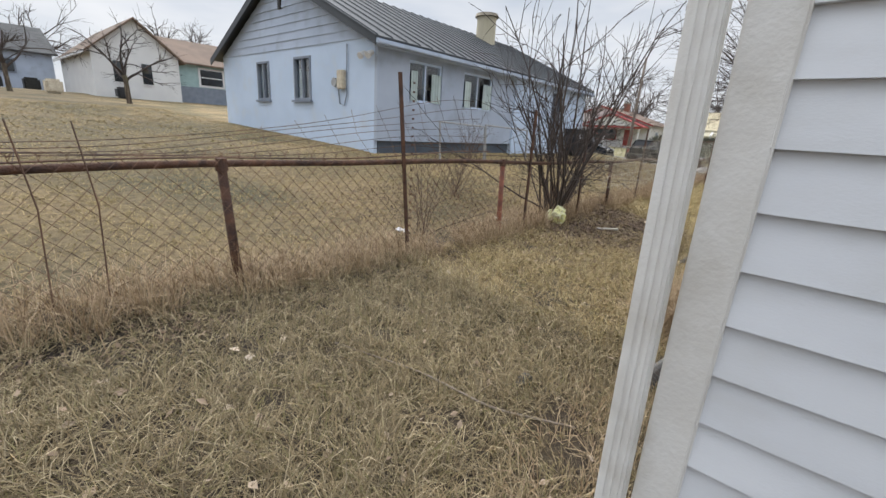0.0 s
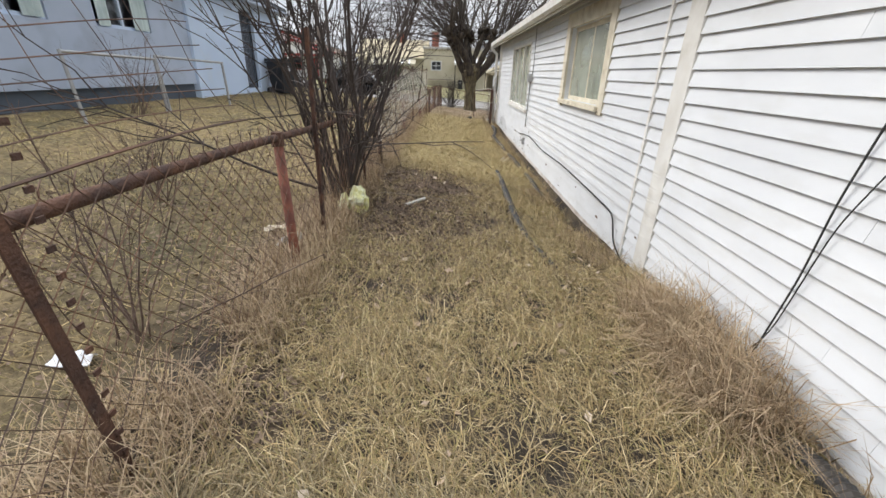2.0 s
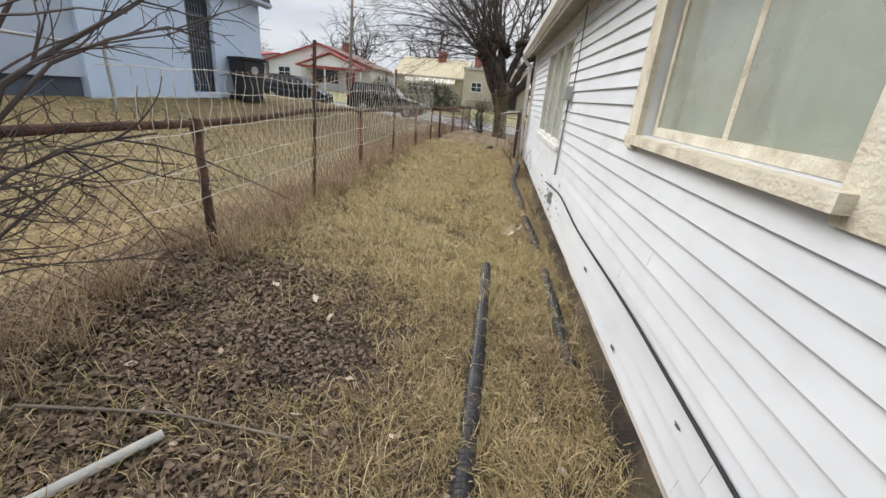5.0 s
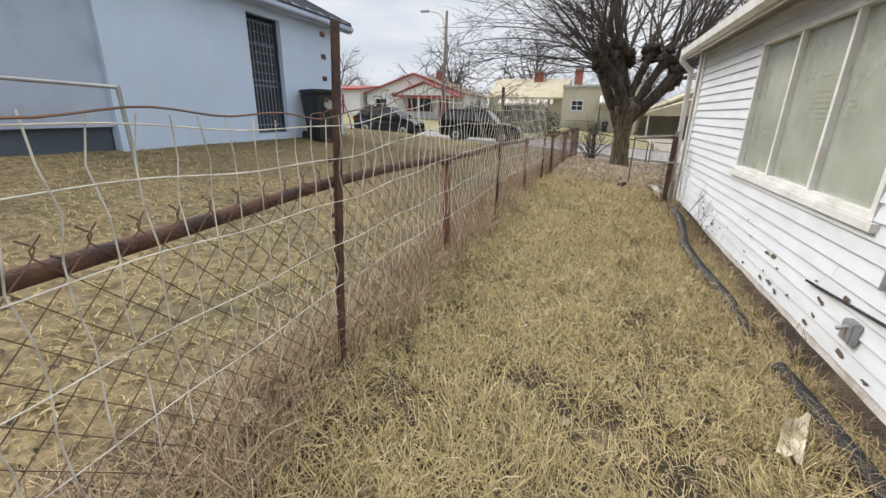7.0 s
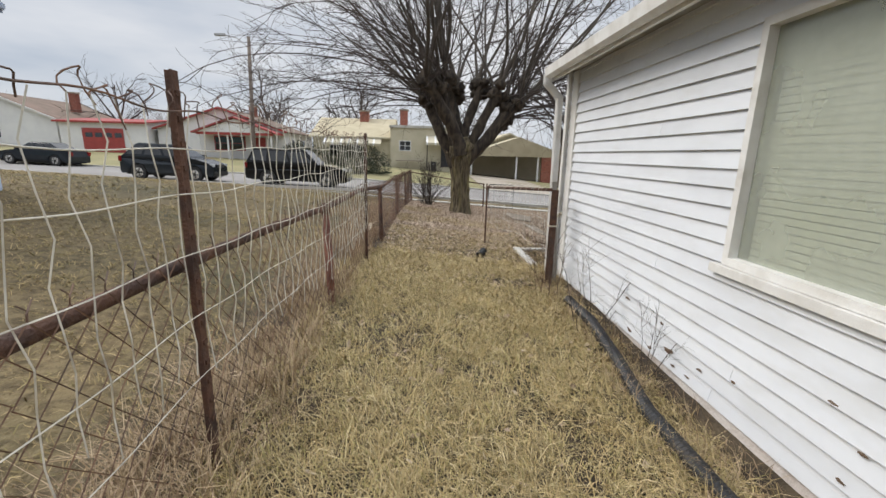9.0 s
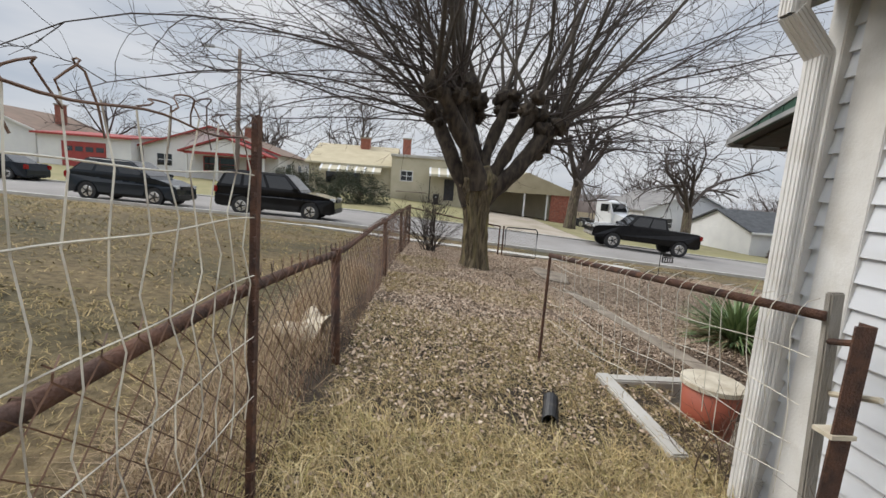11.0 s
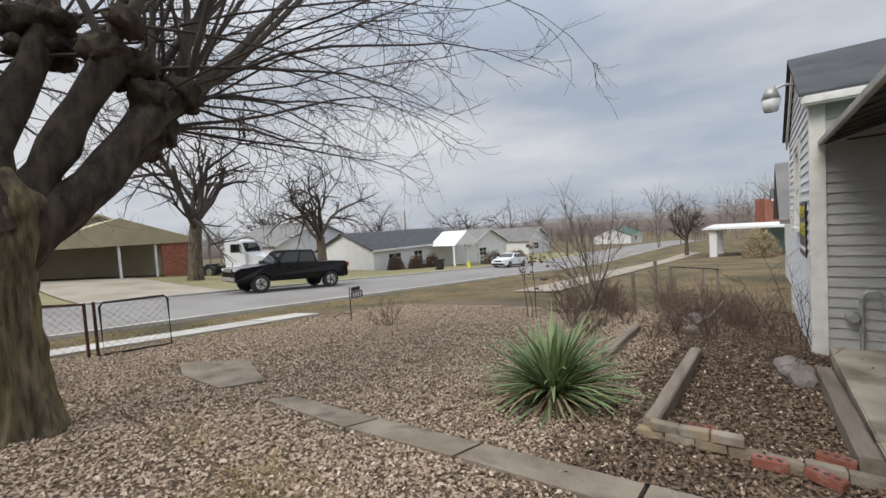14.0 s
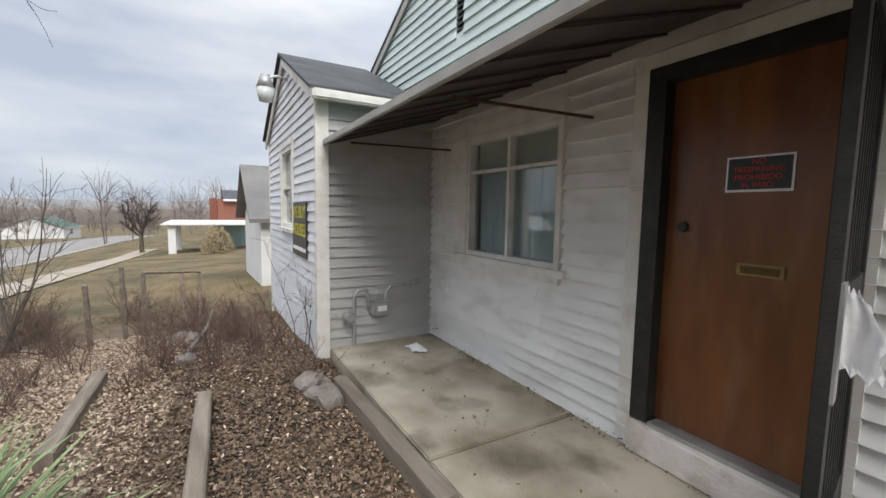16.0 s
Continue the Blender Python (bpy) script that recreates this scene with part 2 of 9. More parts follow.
M_LEAF = mat("fallen_leaf", (0.30, 0.22, 0.15), (0.20, 0.14, 0.09), rough=0.8, scale=6, fine=50, bump=0.1, vary=0.25, island=True,
             ramp=[(0.22, 0.15, 0.105), (0.47, 0.35, 0.25), (0.58, 0.46, 0.345), (0.31, 0.215, 0.145), (0.66, 0.555, 0.44), (0.40, 0.29, 0.20)])
M_LITTER = mat("dark_leaf_litter", (0.16, 0.102, 0.064), (0.09, 0.058, 0.038), rough=0.8, scale=6, fine=50, bump=0.1, vary=0.25, island=True,
               ramp=[(0.05, 0.033, 0.022), (0.15, 0.103, 0.068), (0.25, 0.18, 0.125), (0.085, 0.056, 0.038)])
M_SIDING = mat("white_siding", (0.70, 0.715, 0.735), (0.64, 0.655, 0.68), rough=0.45, scale=1.5, fine=90, bump=0.05, vary=0.03, stain=(0.55, 0.54, 0.50), stain_amount=0.25, stain_scale=3.0, stretch=(1, 1, 2.5))
M_SIDING_OLD = mat("grey_vinyl_siding", (0.80, 0.80, 0.79), (0.72, 0.72, 0.71), rough=0.5, scale=1.4, fine=70, bump=0.05, vary=0.04, stain=(0.36, 0.33, 0.29), stain_amount=0.35, stain_scale=2.2, stretch=(1, 1, 2.2))
# Grey stained vinyl, darkened further for the shade beside the awning.
M_SIDING_SHADED = mat("shaded_grey_siding", (0.47, 0.47, 0.46), (0.40, 0.40, 0.39), rough=0.5, scale=1.4, fine=70, bump=0.05, vary=0.05, stain=(0.32, 0.29, 0.25), stain_amount=0.4, stain_scale=2.2, stretch=(1, 1, 2.2))
M_GABLE = mat("pale_green_siding", (0.62, 0.70, 0.68), (0.56, 0.64, 0.62), rough=0.5, scale=1.5, fine=70, bump=0.05, vary=0.04)
M_TRIM = mat("chalky_white_trim", (0.76, 0.75, 0.72), (0.66, 0.64, 0.60), rough=0.6, scale=4, fine=80, bump=0.15, vary=0.04, stain=(0.42, 0.38, 0.31), stain_amount=0.4, stain_scale=5)
M_SILL = mat("peeling_cream_paint", (0.72, 0.67, 0.55), (0.60, 0.54, 0.42), rough=0.8, scale=6, fine=60, bump=0.5, vary=0.05, stain=(0.30, 0.24, 0.17), stain_amount=0.55, stain_scale=8)
M_FOUND = mat("painted_foundation", (0.72, 0.69, 0.66), (0.60, 0.54, 0.50), rough=0.9, scale=2.5, fine=45, bump=0.5, vary=0.03, stain=(0.30, 0.24, 0.19), stain_amount=0.6, stain_scale=4)
M_FASCIA = mat("weathered_fascia", (0.45, 0.44, 0.42), (0.34, 0.33, 0.31), rough=0.7, scale=3, fine=60, bump=0.2, vary=0.04)
# Soffit grey includes the shadow under the roof overhang.
M_SOFFIT = mat("shaded_soffit_paint", (0.36, 0.35, 0.33), (0.27, 0.26, 0.24), rough=0.8, scale=3, fine=60, bump=0.2, vary=0.03)
M_SHINGLE = mat("dark_shingle", (0.075, 0.08, 0.085), (0.05, 0.052, 0.055), rough=0.9, scale=2, fine=120, bump=0.5, vary=0.2)
M_DARK = mat("dark_interior", (0.05, 0.05, 0.055), (0.035, 0.035, 0.04), rough=0.9, bump=0, vary=0.02)
M_BLIND = mat("dusty_blind", (0.72, 0.73, 0.62), (0.60, 0.61, 0.50), rough=0.7, scale=3, fine=20, bump=0, vary=0.04)
M_CURTAIN = mat("grey_green_curtain", (0.52, 0.60, 0.58), (0.42, 0.50, 0.49), rough=0.9, scale=4, fine=30, bump=0.1, vary=0.04)
M_GLASS = glass_mat("window_glass", see=0.96)
M_GLASS_DUSTY = glass_mat("dusty_glass", (0.95, 0.97, 0.93), 0.10, 0.93, 0.62)
M_RUST = mat("rusted_steel", (0.115, 0.058, 0.038), (0.052, 0.032, 0.026), rough=0.9, scale=9, fine=90, bump=0.6, vary=0.12, stain=(0.20, 0.095, 0.05), stain_amount=0.5, stain_scale=14)
M_RUST_RED = mat("red_rusted_post", (0.25, 0.095, 0.06), (0.15, 0.06, 0.045), rough=0.9, scale=9, fine=90, bump=0.5, vary=0.1)
M_LINK = mat("rusty_wire", (0.17, 0.095, 0.06), (0.08, 0.055, 0.045), rough=0.8, scale=4, fine=60, bump=0, vary=0.15)
M_WHITEWIRE = mat("whitened_fence_wire", (0.70, 0.66, 0.56), (0.50, 0.47, 0.40), rough=0.6, scale=6, fine=40, bump=0, vary=0.1, stain=(0.13, 0.085, 0.06), stain_amount=0.75, stain_scale=9)
M_GALV = mat("galvanised_metal", (0.45, 0.45, 0.44), (0.35, 0.35, 0.35), rough=0.5, metal=0.6, scale=6, fine=60, bump=0.1, vary=0.05)
M_BRONZE = mat("tarnished_bronze", (0.12, 0.08, 0.035), (0.07, 0.05, 0.025), rough=0.4, metal=0.7, scale=9, fine=60, bump=0.05, vary=0.03)
M_BARK_MOSS = mat("mossy_furrowed_bark", (0.225, 0.18, 0.11), (0.065, 0.05, 0.034), rough=0.95, scale=7, fine=24, bump=1.0, vary=0.2, stretch=(2.6, 2.6, 0.45), stain=(0.27, 0.23, 0.09), stain_amount=0.6, stain_scale=2.6)
# Dark knobbly bark, deepened further by crown shade put into the colour.
M_BARK_SHADED = mat("shaded_knobbly_bark", (0.088, 0.068, 0.048), (0.028, 0.022, 0.018), rough=0.95, scale=6, fine=22, bump=1.0, vary=0.25, stretch=(1.6, 1.6, 0.7))
M_BARK_SHOOT = mat("smooth_shoot_bark", (0.105, 0.088, 0.068), (0.062, 0.052, 0.043), rough=0.85, scale=3, fine=30, bump=0.2, vary=0.2, island=True)
M_BARK = mat("furrowed_bark", (0.19, 0.15, 0.11), (0.06, 0.047, 0.038), rough=0.95, scale=5, fine=16, bump=1.0, vary=0.3, stretch=(2.2, 2.2, 0.4), stain=(0.19, 0.19, 0.10), stain_amount=0.5, stain_scale=2)
M_TWIG = mat("twig_bark", (0.075, 0.058, 0.05), (0.05, 0.04, 0.036), rough=0.9, scale=2, fine=30, bump=0, vary=0.1)
M_TWIG_GREY = mat("pale_twig_bark", (0.17, 0.145, 0.125), (0.12, 0.10, 0.09), rough=0.9, scale=2, fine=30, bump=0, vary=0.1)
M_BUSH = mat("brown_dry_brush", (0.17, 0.115, 0.085), (0.10, 0.07, 0.055), rough=0.9, scale=2, fine=30, bump=0, vary=0.15)
M_CONC = mat("worn_concrete", (0.43, 0.385, 0.31), (0.25, 0.215, 0.16), rough=0.9, scale=1.6, fine=60, bump=0.5, vary=0.06, stain=(0.10, 0.08, 0.055), stain_amount=0.75, stain_scale=2.2)
M_PATH = mat("earthy_path_concrete", (0.33, 0.275, 0.215), (0.22, 0.18, 0.135), rough=0.95, scale=2.5, fine=60, bump=0.6, vary=0.08, stain=(0.08, 0.06, 0.045), stain_amount=0.6, stain_scale=4)
M_CONC_PALE = mat("pale_concrete", (0.52, 0.50, 0.46), (0.42, 0.40, 0.36), rough=0.9, scale=1.3, fine=70, bump=0.3, vary=0.08, stain=(0.28, 0.25, 0.2), stain_amount=0.4)
M_ROAD = mat("grey_road", (0.27, 0.255, 0.24), (0.22, 0.205, 0.19), rough=0.95, scale=0.35, fine=60, bump=0.3, vary=0.03, stain=(0.15, 0.15, 0.15), stain_amount=0.35, stain_scale=0.5)
M_BLOCK = mat("weathered_border_brick", (0.33, 0.285, 0.23), (0.21, 0.17, 0.13), rough=0.9, scale=5, fine=50, bump=0.5, vary=0.22, stain=(0.50, 0.33, 0.10), stain_amount=0.4, stain_scale=3)
M_BRICK = mat("red_brick", (0.30, 0.105, 0.07), (0.20, 0.075, 0.052), rough=0.9, scale=6, fine=60, bump=0.5, vary=0.15, stain=(0.42, 0.32, 0.27), stain_amount=0.4, stain_scale=9)
M_TIMBER = mat("grey_timber", (0.27, 0.225, 0.18), (0.18, 0.145, 0.115), rough=0.9, scale=4, fine=40, bump=0.6, vary=0.1, stretch=(0.4, 3, 3))
M_GREYWOOD = mat("silvered_wood", (0.36, 0.335, 0.29), (0.24, 0.22, 0.19), rough=0.9, scale=4, fine=45, bump=0.5, vary=0.05, stretch=(3, 3, 0.5))
M_ROCK = mat("mossy_rock", (0.24, 0.21, 0.19), (0.15, 0.13, 0.12), rough=0.95, scale=4, fine=25, bump=0.7, vary=0.1)
M_PIPE = mat("black_corrugated_plastic", (0.02, 0.02, 0.022), (0.035, 0.034, 0.033), rough=0.45, scale=5, fine=60, bump=0.1, vary=0.1, stain=(0.13, 0.105, 0.08), stain_amount=0.45, stain_scale=6)
M_RUBBER = mat("black_rubber", (0.018, 0.018, 0.019), (0.03, 0.03, 0.03), rough=0.7, bump=0.1, vary=0.05)
M_YUCCA = mat("yucca_leaf", (0.10, 0.17, 0.065), (0.07, 0.13, 0.055), rough=0.5, scale=3, fine=30, bump=0, vary=0.25, island=True,
              ramp=[(0.14, 0.20, 0.085), (0.22, 0.30, 0.13), (0.33, 0.40, 0.20), (0.17, 0.24, 0.10)])
M_YUCCA_DRY = mat("dry_yucca_leaf", (0.38, 0.31, 0.19), (0.27, 0.21, 0.12), rough=0.8, scale=3, fine=30, bump=0, vary=0.25, island=True)
M_EVERGREEN = mat("evergreen_foliage", (0.035, 0.05, 0.028), (0.06, 0.055, 0.03), rough=0.8, scale=1.5, fine=20, bump=0, vary=0.25, island=True)
M_HEDGE = mat("brown_hedge", (0.13, 0.085, 0.06), (0.09, 0.06, 0.045), rough=0.9, scale=1.5, fine=20, bump=0, vary=0.25, island=True)
M_NB_BLUE = mat("pale_blue_painted_wall", (0.56, 0.66, 0.80), (0.50, 0.60, 0.74), rough=0.7, scale=1.0, fine=60, bump=0.15, vary=0.03, stain=(0.60, 0.64, 0.68), stain_amount=0.4, stain_scale=2)
M_NB_SIDE = mat("blue_grey_boards", (0.46, 0.52, 0.62), (0.40, 0.46, 0.56), rough=0.7, scale=1.0, fine=60, bump=0.15, vary=0.05, stain=(0.27, 0.29, 0.33), stain_amount=0.4, stain_scale=2)
M_NB_SKIRT = mat("slate_skirting", (0.09, 0.11, 0.135), (0.07, 0.085, 0.11), rough=0.8, scale=2, fine=60, bump=0.2, vary=0.05)
M_SHUTTER = mat("grey_blue_shutter", (0.24, 0.27, 0.32), (0.19, 0.22, 0.27), rough=0.7, scale=3, fine=60, bump=0.1, vary=0.05)
M_METALROOF = mat("charcoal_metal_roof", (0.06, 0.065, 0.07), (0.045, 0.05, 0.055), rough=0.4, metal=0.3, scale=1, fine=60, bump=0.05, vary=0.05)
M_DOOR = mat("scuffed_brown_door", (0.21, 0.083, 0.028), (0.12, 0.045, 0.018), rough=0.3, scale=2, fine=50, bump=0.05, vary=0.02, stain=(0.26, 0.16, 0.09), stain_amount=0.35, stain_scale=3.5, stretch=(2, 2, 0.5))
M_BLACK = mat("black_painted_steel", (0.012, 0.013, 0.012), (0.022, 0.022, 0.02), rough=0.5, scale=5, fine=70, bump=0.2, vary=0.05, stain=(0.07, 0.065, 0.055), stain_amount=0.3, stain_scale=9)
M_BRASS = mat("dull_brass", (0.30, 0.22, 0.09), (0.20, 0.14, 0.06), rough=0.35, metal=0.9, scale=9, fine=60, bump=0.05, vary=0.03)
M_PAPER = mat("white_paper", (0.82, 0.82, 0.83), (0.76, 0.76, 0.78), rough=0.8, scale=9, fine=40, bump=0.1, vary=0.02)
M_SIGNBLACK = mat("black_sign_face", (0.012, 0.012, 0.012), (0.02, 0.02, 0.02), rough=0.35, bump=0, vary=0.02)
M_RED = mat("red_print", (0.60, 0.03, 0.02), (0.5, 0.03, 0.02), rough=0.5, bump=0, vary=0.02)
M_YELLOW = mat("yellow_print", (0.75, 0.68, 0.02), (0.65, 0.58, 0.02), rough=0.5, bump=0, vary=0.02)
M_AWNING = mat("green_metal_awning", (0.045, 0.10, 0.07), (0.035, 0.08, 0.055), rough=0.4, scale=3, fine=60, bump=0.1, vary=0.05)
M_AWN_UNDER = mat("dark_brown_awning_panel", (0.085, 0.075, 0.062), (0.04, 0.035, 0.03), rough=0.7, scale=2, fine=50, bump=0.15, vary=0.06)
M_CARBLACK = mat("black_car_paint", (0.008, 0.008, 0.009), (0.012, 0.012, 0.013), rough=0.08, bump=0, vary=0.02, spec=0.22)
M_CARNAVY = mat("dark_grey_car_paint", (0.016, 0.020, 0.026), (0.02, 0.025, 0.03), rough=0.08, bump=0, vary=0.02, spec=0.25)
M_CARWHITE = mat("white_car_paint", (0.75, 0.76, 0.78), (0.7, 0.71, 0.73), rough=0.2, bump=0, vary=0.02)
M_CHROME = mat("bright_metal", (0.6, 0.6, 0.6), (0.5, 0.5, 0.5), rough=0.25, metal=0.9, bump=0, vary=0.03)
M_LAMP = mat("clear_lamp_lens", (0.6, 0.62, 0.62), (0.5, 0.5, 0.5), rough=0.15, bump=0, vary=0.02)
M_TAIL = mat("red_lamp_lens", (0.25, 0.01, 0.01), (0.2, 0.01, 0.01), rough=0.2, bump=0, vary=0.02)
M_BIN = mat("black_bin_plastic", (0.02, 0.021, 0.024), (0.03, 0.03, 0.033), rough=0.5, bump=0.1, vary=0.05)
M_CREAM = mat("cream_brick_wall", (0.50, 0.455, 0.34), (0.44, 0.40, 0.29), rough=0.85, scale=1, fine=30, bump=0.2, vary=0.03)
M_TANROOF = mat("tan_roof", (0.44, 0.38, 0.26), (0.38, 0.33, 0.22), rough=0.85, scale=1, fine=40, bump=0.2, vary=0.05)
M_WHITEHOUSE = mat("white_house_wall", (0.70, 0.70, 0.69), (0.64, 0.64, 0.64), rough=0.7, scale=1, fine=30, bump=0.1, vary=0.05)
M_GREYROOF = mat("grey_shingle_roof", (0.20, 0.19, 0.18), (0.15, 0.145, 0.14), rough=0.9, scale=1, fine=40, bump=0.2, vary=0.1)
M_BROWNROOF = mat("brown_shingle_roof", (0.20, 0.14, 0.105), (0.15, 0.11, 0.085), rough=0.9, scale=1, fine=40, bump=0.2, vary=0.1)
M_REDTRIM = mat("red_house_trim", (0.33, 0.055, 0.05), (0.27, 0.045, 0.04), rough=0.6, scale=2, fine=40, bump=0.1, vary=0.05)
M_TEAL = mat("pale_teal_wall", (0.38, 0.52, 0.52), (0.33, 0.46, 0.46), rough=0.7, bump=0.1, vary=0.03)
M_POLE = mat("weathered_utility_pole", (0.20, 0.16, 0.13), (0.15, 0.12, 0.10), rough=0.9, scale=3, fine=30, bump=0.3, vary=0.05, stretch=(3, 3, 0.3))
M_BAG = mat("yellow_printed_bag", (0.62, 0.60, 0.22), (0.70, 0.70, 0.55), rough=0.5, scale=12, fine=40, bump=0.2, vary=0.03, stain=(0.08, 0.09, 0.05), stain_amount=0.5, stain_scale=18)
M_REDPOT = mat("faded_red_plastic", (0.40, 0.11, 0.065), (0.33, 0.09, 0.055), rough=0.6, scale=4, fine=40, bump=0.1, vary=0.03)
M_SCRAP = mat("pale_scrap", (0.66, 0.60, 0.48), (0.5, 0.43, 0.32), rough=0.8, scale=9, fine=40, bump=0.2, vary=0.06)
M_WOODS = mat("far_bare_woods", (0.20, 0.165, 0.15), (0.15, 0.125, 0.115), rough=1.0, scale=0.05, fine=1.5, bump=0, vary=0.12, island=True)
# Haze is put into the far hill's pale grey; there is no atmosphere.
M_HILL = mat("haze_tinted_far_hill", (0.27, 0.27, 0.28), (0.22, 0.215, 0.215), rough=1.0, scale=0.01, fine=0.2, bump=0, vary=0.03)


# ---- mesh helpers ----
def mk_mesh(name, V, quads=None, tris=None):
    V = np.asarray(V, dtype=np.float32).reshape(-1, 3)
    q = np.zeros((0, 4), np.int32) if quads is None else np.asarray(quads, np.int32).reshape(-1, 4)
    t = np.zeros((0, 3), np.int32) if tris is None else np.asarray(tris, np.int32).reshape(-1, 3)
    me = bpy.data.meshes.new(name)
    me.vertices.add(len(V))
    me.vertices.foreach_set("co", V.ravel())
    me.loops.add(q.size + t.size)
    me.loops.foreach_set("vertex_index", np.concatenate([q.ravel(), t.ravel()]))
    me.polygons.add(len(q) + len(t))
    me.polygons.foreach_set("loop_start", np.concatenate([np.arange(len(q)) * 4, q.size + np.arange(len(t)) * 3]).astype(np.int32))
    me.polygons.foreach_set("use_smooth", [False] * (len(q) + len(t)))
    me.update(calc_edges=True)
    me.validate()
    return me


def weld(me):
    bm = bmesh.new()
    bm.from_mesh(me)
    bmesh.ops.remove_doubles(bm, verts=bm.verts, dist=0.0005)
    return to_mesh(bm)


def to_mesh(bm, name="m"):
    bmesh.ops.recalc_face_normals(bm, faces=bm.faces)
    me = bpy.data.meshes.new(name)
    bm.to_mesh(me)
    bm.free()
    return me


def thing(name, loc, label, category, group="", kind=""):
    ob = new(name)
    ob.location = loc
    ob.empty_display_size = 0.2
    return tagged(ob, label, category, group, kind)


def part(name, me, material, parent, label="", smooth=False):
    """One mesh object under a thing or a part; its vertices are in the thing's outer frame."""
    if isinstance(me, bmesh.types.BMesh):
        me = to_mesh(me, name)
    ob = new(name, me)
    if not me.materials:
        me.materials.append(material)
    if smooth:
        me.polygons.foreach_set("use_smooth", [True] * len(me.polygons))
    if parent is not None:
        ob.parent = parent
        if parent.type == "EMPTY":
            ob.location = -parent.location
    if label:
        ob["label"] = label
    return ob


def solo(name, me, material, label, category, group="", kind="", smooth=False):
    return tagged(part(name, me, material, None, "", smooth), label, category, group, kind)


def box_bm(x0, y0, z0, x1, y1, z1, bevel=0.0, bm=None):
    own = bm is None
    bm = bm or bmesh.new()
    r = bmesh.ops.create_cube(bm, size=1.0, matrix=Matrix.Translation(((x0 + x1) / 2, (y0 + y1) / 2, (z0 + z1) / 2)) @ Matrix.Diagonal((abs(x1 - x0), abs(y1 - y0), abs(z1 - z0), 1)))
    if bevel and own:
        bmesh.ops.bevel(bm, geom=bm.edges[:], offset=bevel, segments=2, affect="EDGES")
    return bm


def cyl_bm(p, q, r0, r1=None, sides=12, bm=None):
    bm = bm or bmesh.new()
    p, q = Vector(p), Vector(q)
    d = q - p
    m = Matrix.Translation((p + q) / 2) @ d.to_track_quat("Z", "Y").to_matrix().to_4x4()
    bmesh.ops.create_cone(bm, cap_ends=True, segments=sides, radius1=r0, radius2=r0 if r1 is None else r1, depth=d.length, matrix=m)
    return bm


def tube_mesh(paths, sides=5, name="tubes"):
    """paths: list of (points, radii); closed rings swept along each path, tips closed."""
    VV, QQ, base = [], [], 0
    ang = np.arange(sides) * 2 * np.pi / sides
    ca, sa = np.cos(ang), np.sin(ang)
    for pts, rad in paths:
        P = np.asarray(pts, float)
        k = len(P)
        R = np.full(k, rad, float) if np.isscalar(rad) else np.asarray(rad, float)
        T = np.gradient(P, axis=0)
        T /= np.linalg.norm(T, axis=1)[:, None] + 1e-9
        ref = np.array([0.0, 0, 1]) if abs(T[:, 2]).mean() < 0.8 else np.array([1.0, 0, 0])
        A = np.cross(T, ref)
        A /= np.linalg.norm(A, axis=1)[:, None] + 1e-9
        B = np.cross(T, A)
        ring = P[:, None, :] + R[:, None, None] * (ca[None, :, None] * A[:, None, :] + sa[None, :, None] * B[:, None, :])
        VV.append(ring.reshape(-1, 3))
        i = base + np.arange(k - 1)[:, None] * sides + np.arange(sides)[None, :]
        j = base + np.arange(k - 1)[:, None] * sides + (np.arange(sides)[None, :] + 1) % sides
        QQ.append(np.stack([i, j, j + sides, i + sides], -1).reshape(-1, 4))
        base += k * sides
    return mk_mesh(name, np.concatenate(VV), np.concatenate(QQ))


def prism_mesh(outline, y0, y1, axis="y"):
    """An outline of (a, z) pairs extruded between y0 and y1 along y (or along x)."""
    bm = bmesh.new()
    def v(a, z, d):
        return bm.verts.new((a, d, z) if axis == "y" else (d, a, z))
    f0, f1 = [v(a, z, y0) for a, z in outline], [v(a, z, y1) for a, z in outline]
    bm.faces.new(f0)
    bm.faces.new(f1[::-1])
    n = len(outline)
    for i in range(n):
        bm.faces.new((f0[i], f1[i], f1[(i + 1) % n], f0[(i + 1) % n]))
    return to_mesh(bm)


def slab_mesh(corners, thick):
    """A quad in space given thickness downwards."""
    bm = bmesh.new()
    top = [bm.verts.new(c) for c in corners]
    low = [bm.verts.new((c[0], c[1], c[2] - thick)) for c in corners]
    bm.faces.new(top)
    bm.faces.new(low[::-1])
    for i in range(len(top)):
        bm.faces.new((top[i], low[i], low[(i + 1) % len(top)], top[(i + 1) % len(top)]))
    return to_mesh(bm)


# ---- ground: one sheet, falling to the east and to the street ----
def smooth(a, b, v):
    u = min(max((v - a) / (b - a), 0.0), 1.0)
    return u * u * (3 - 2 * u)


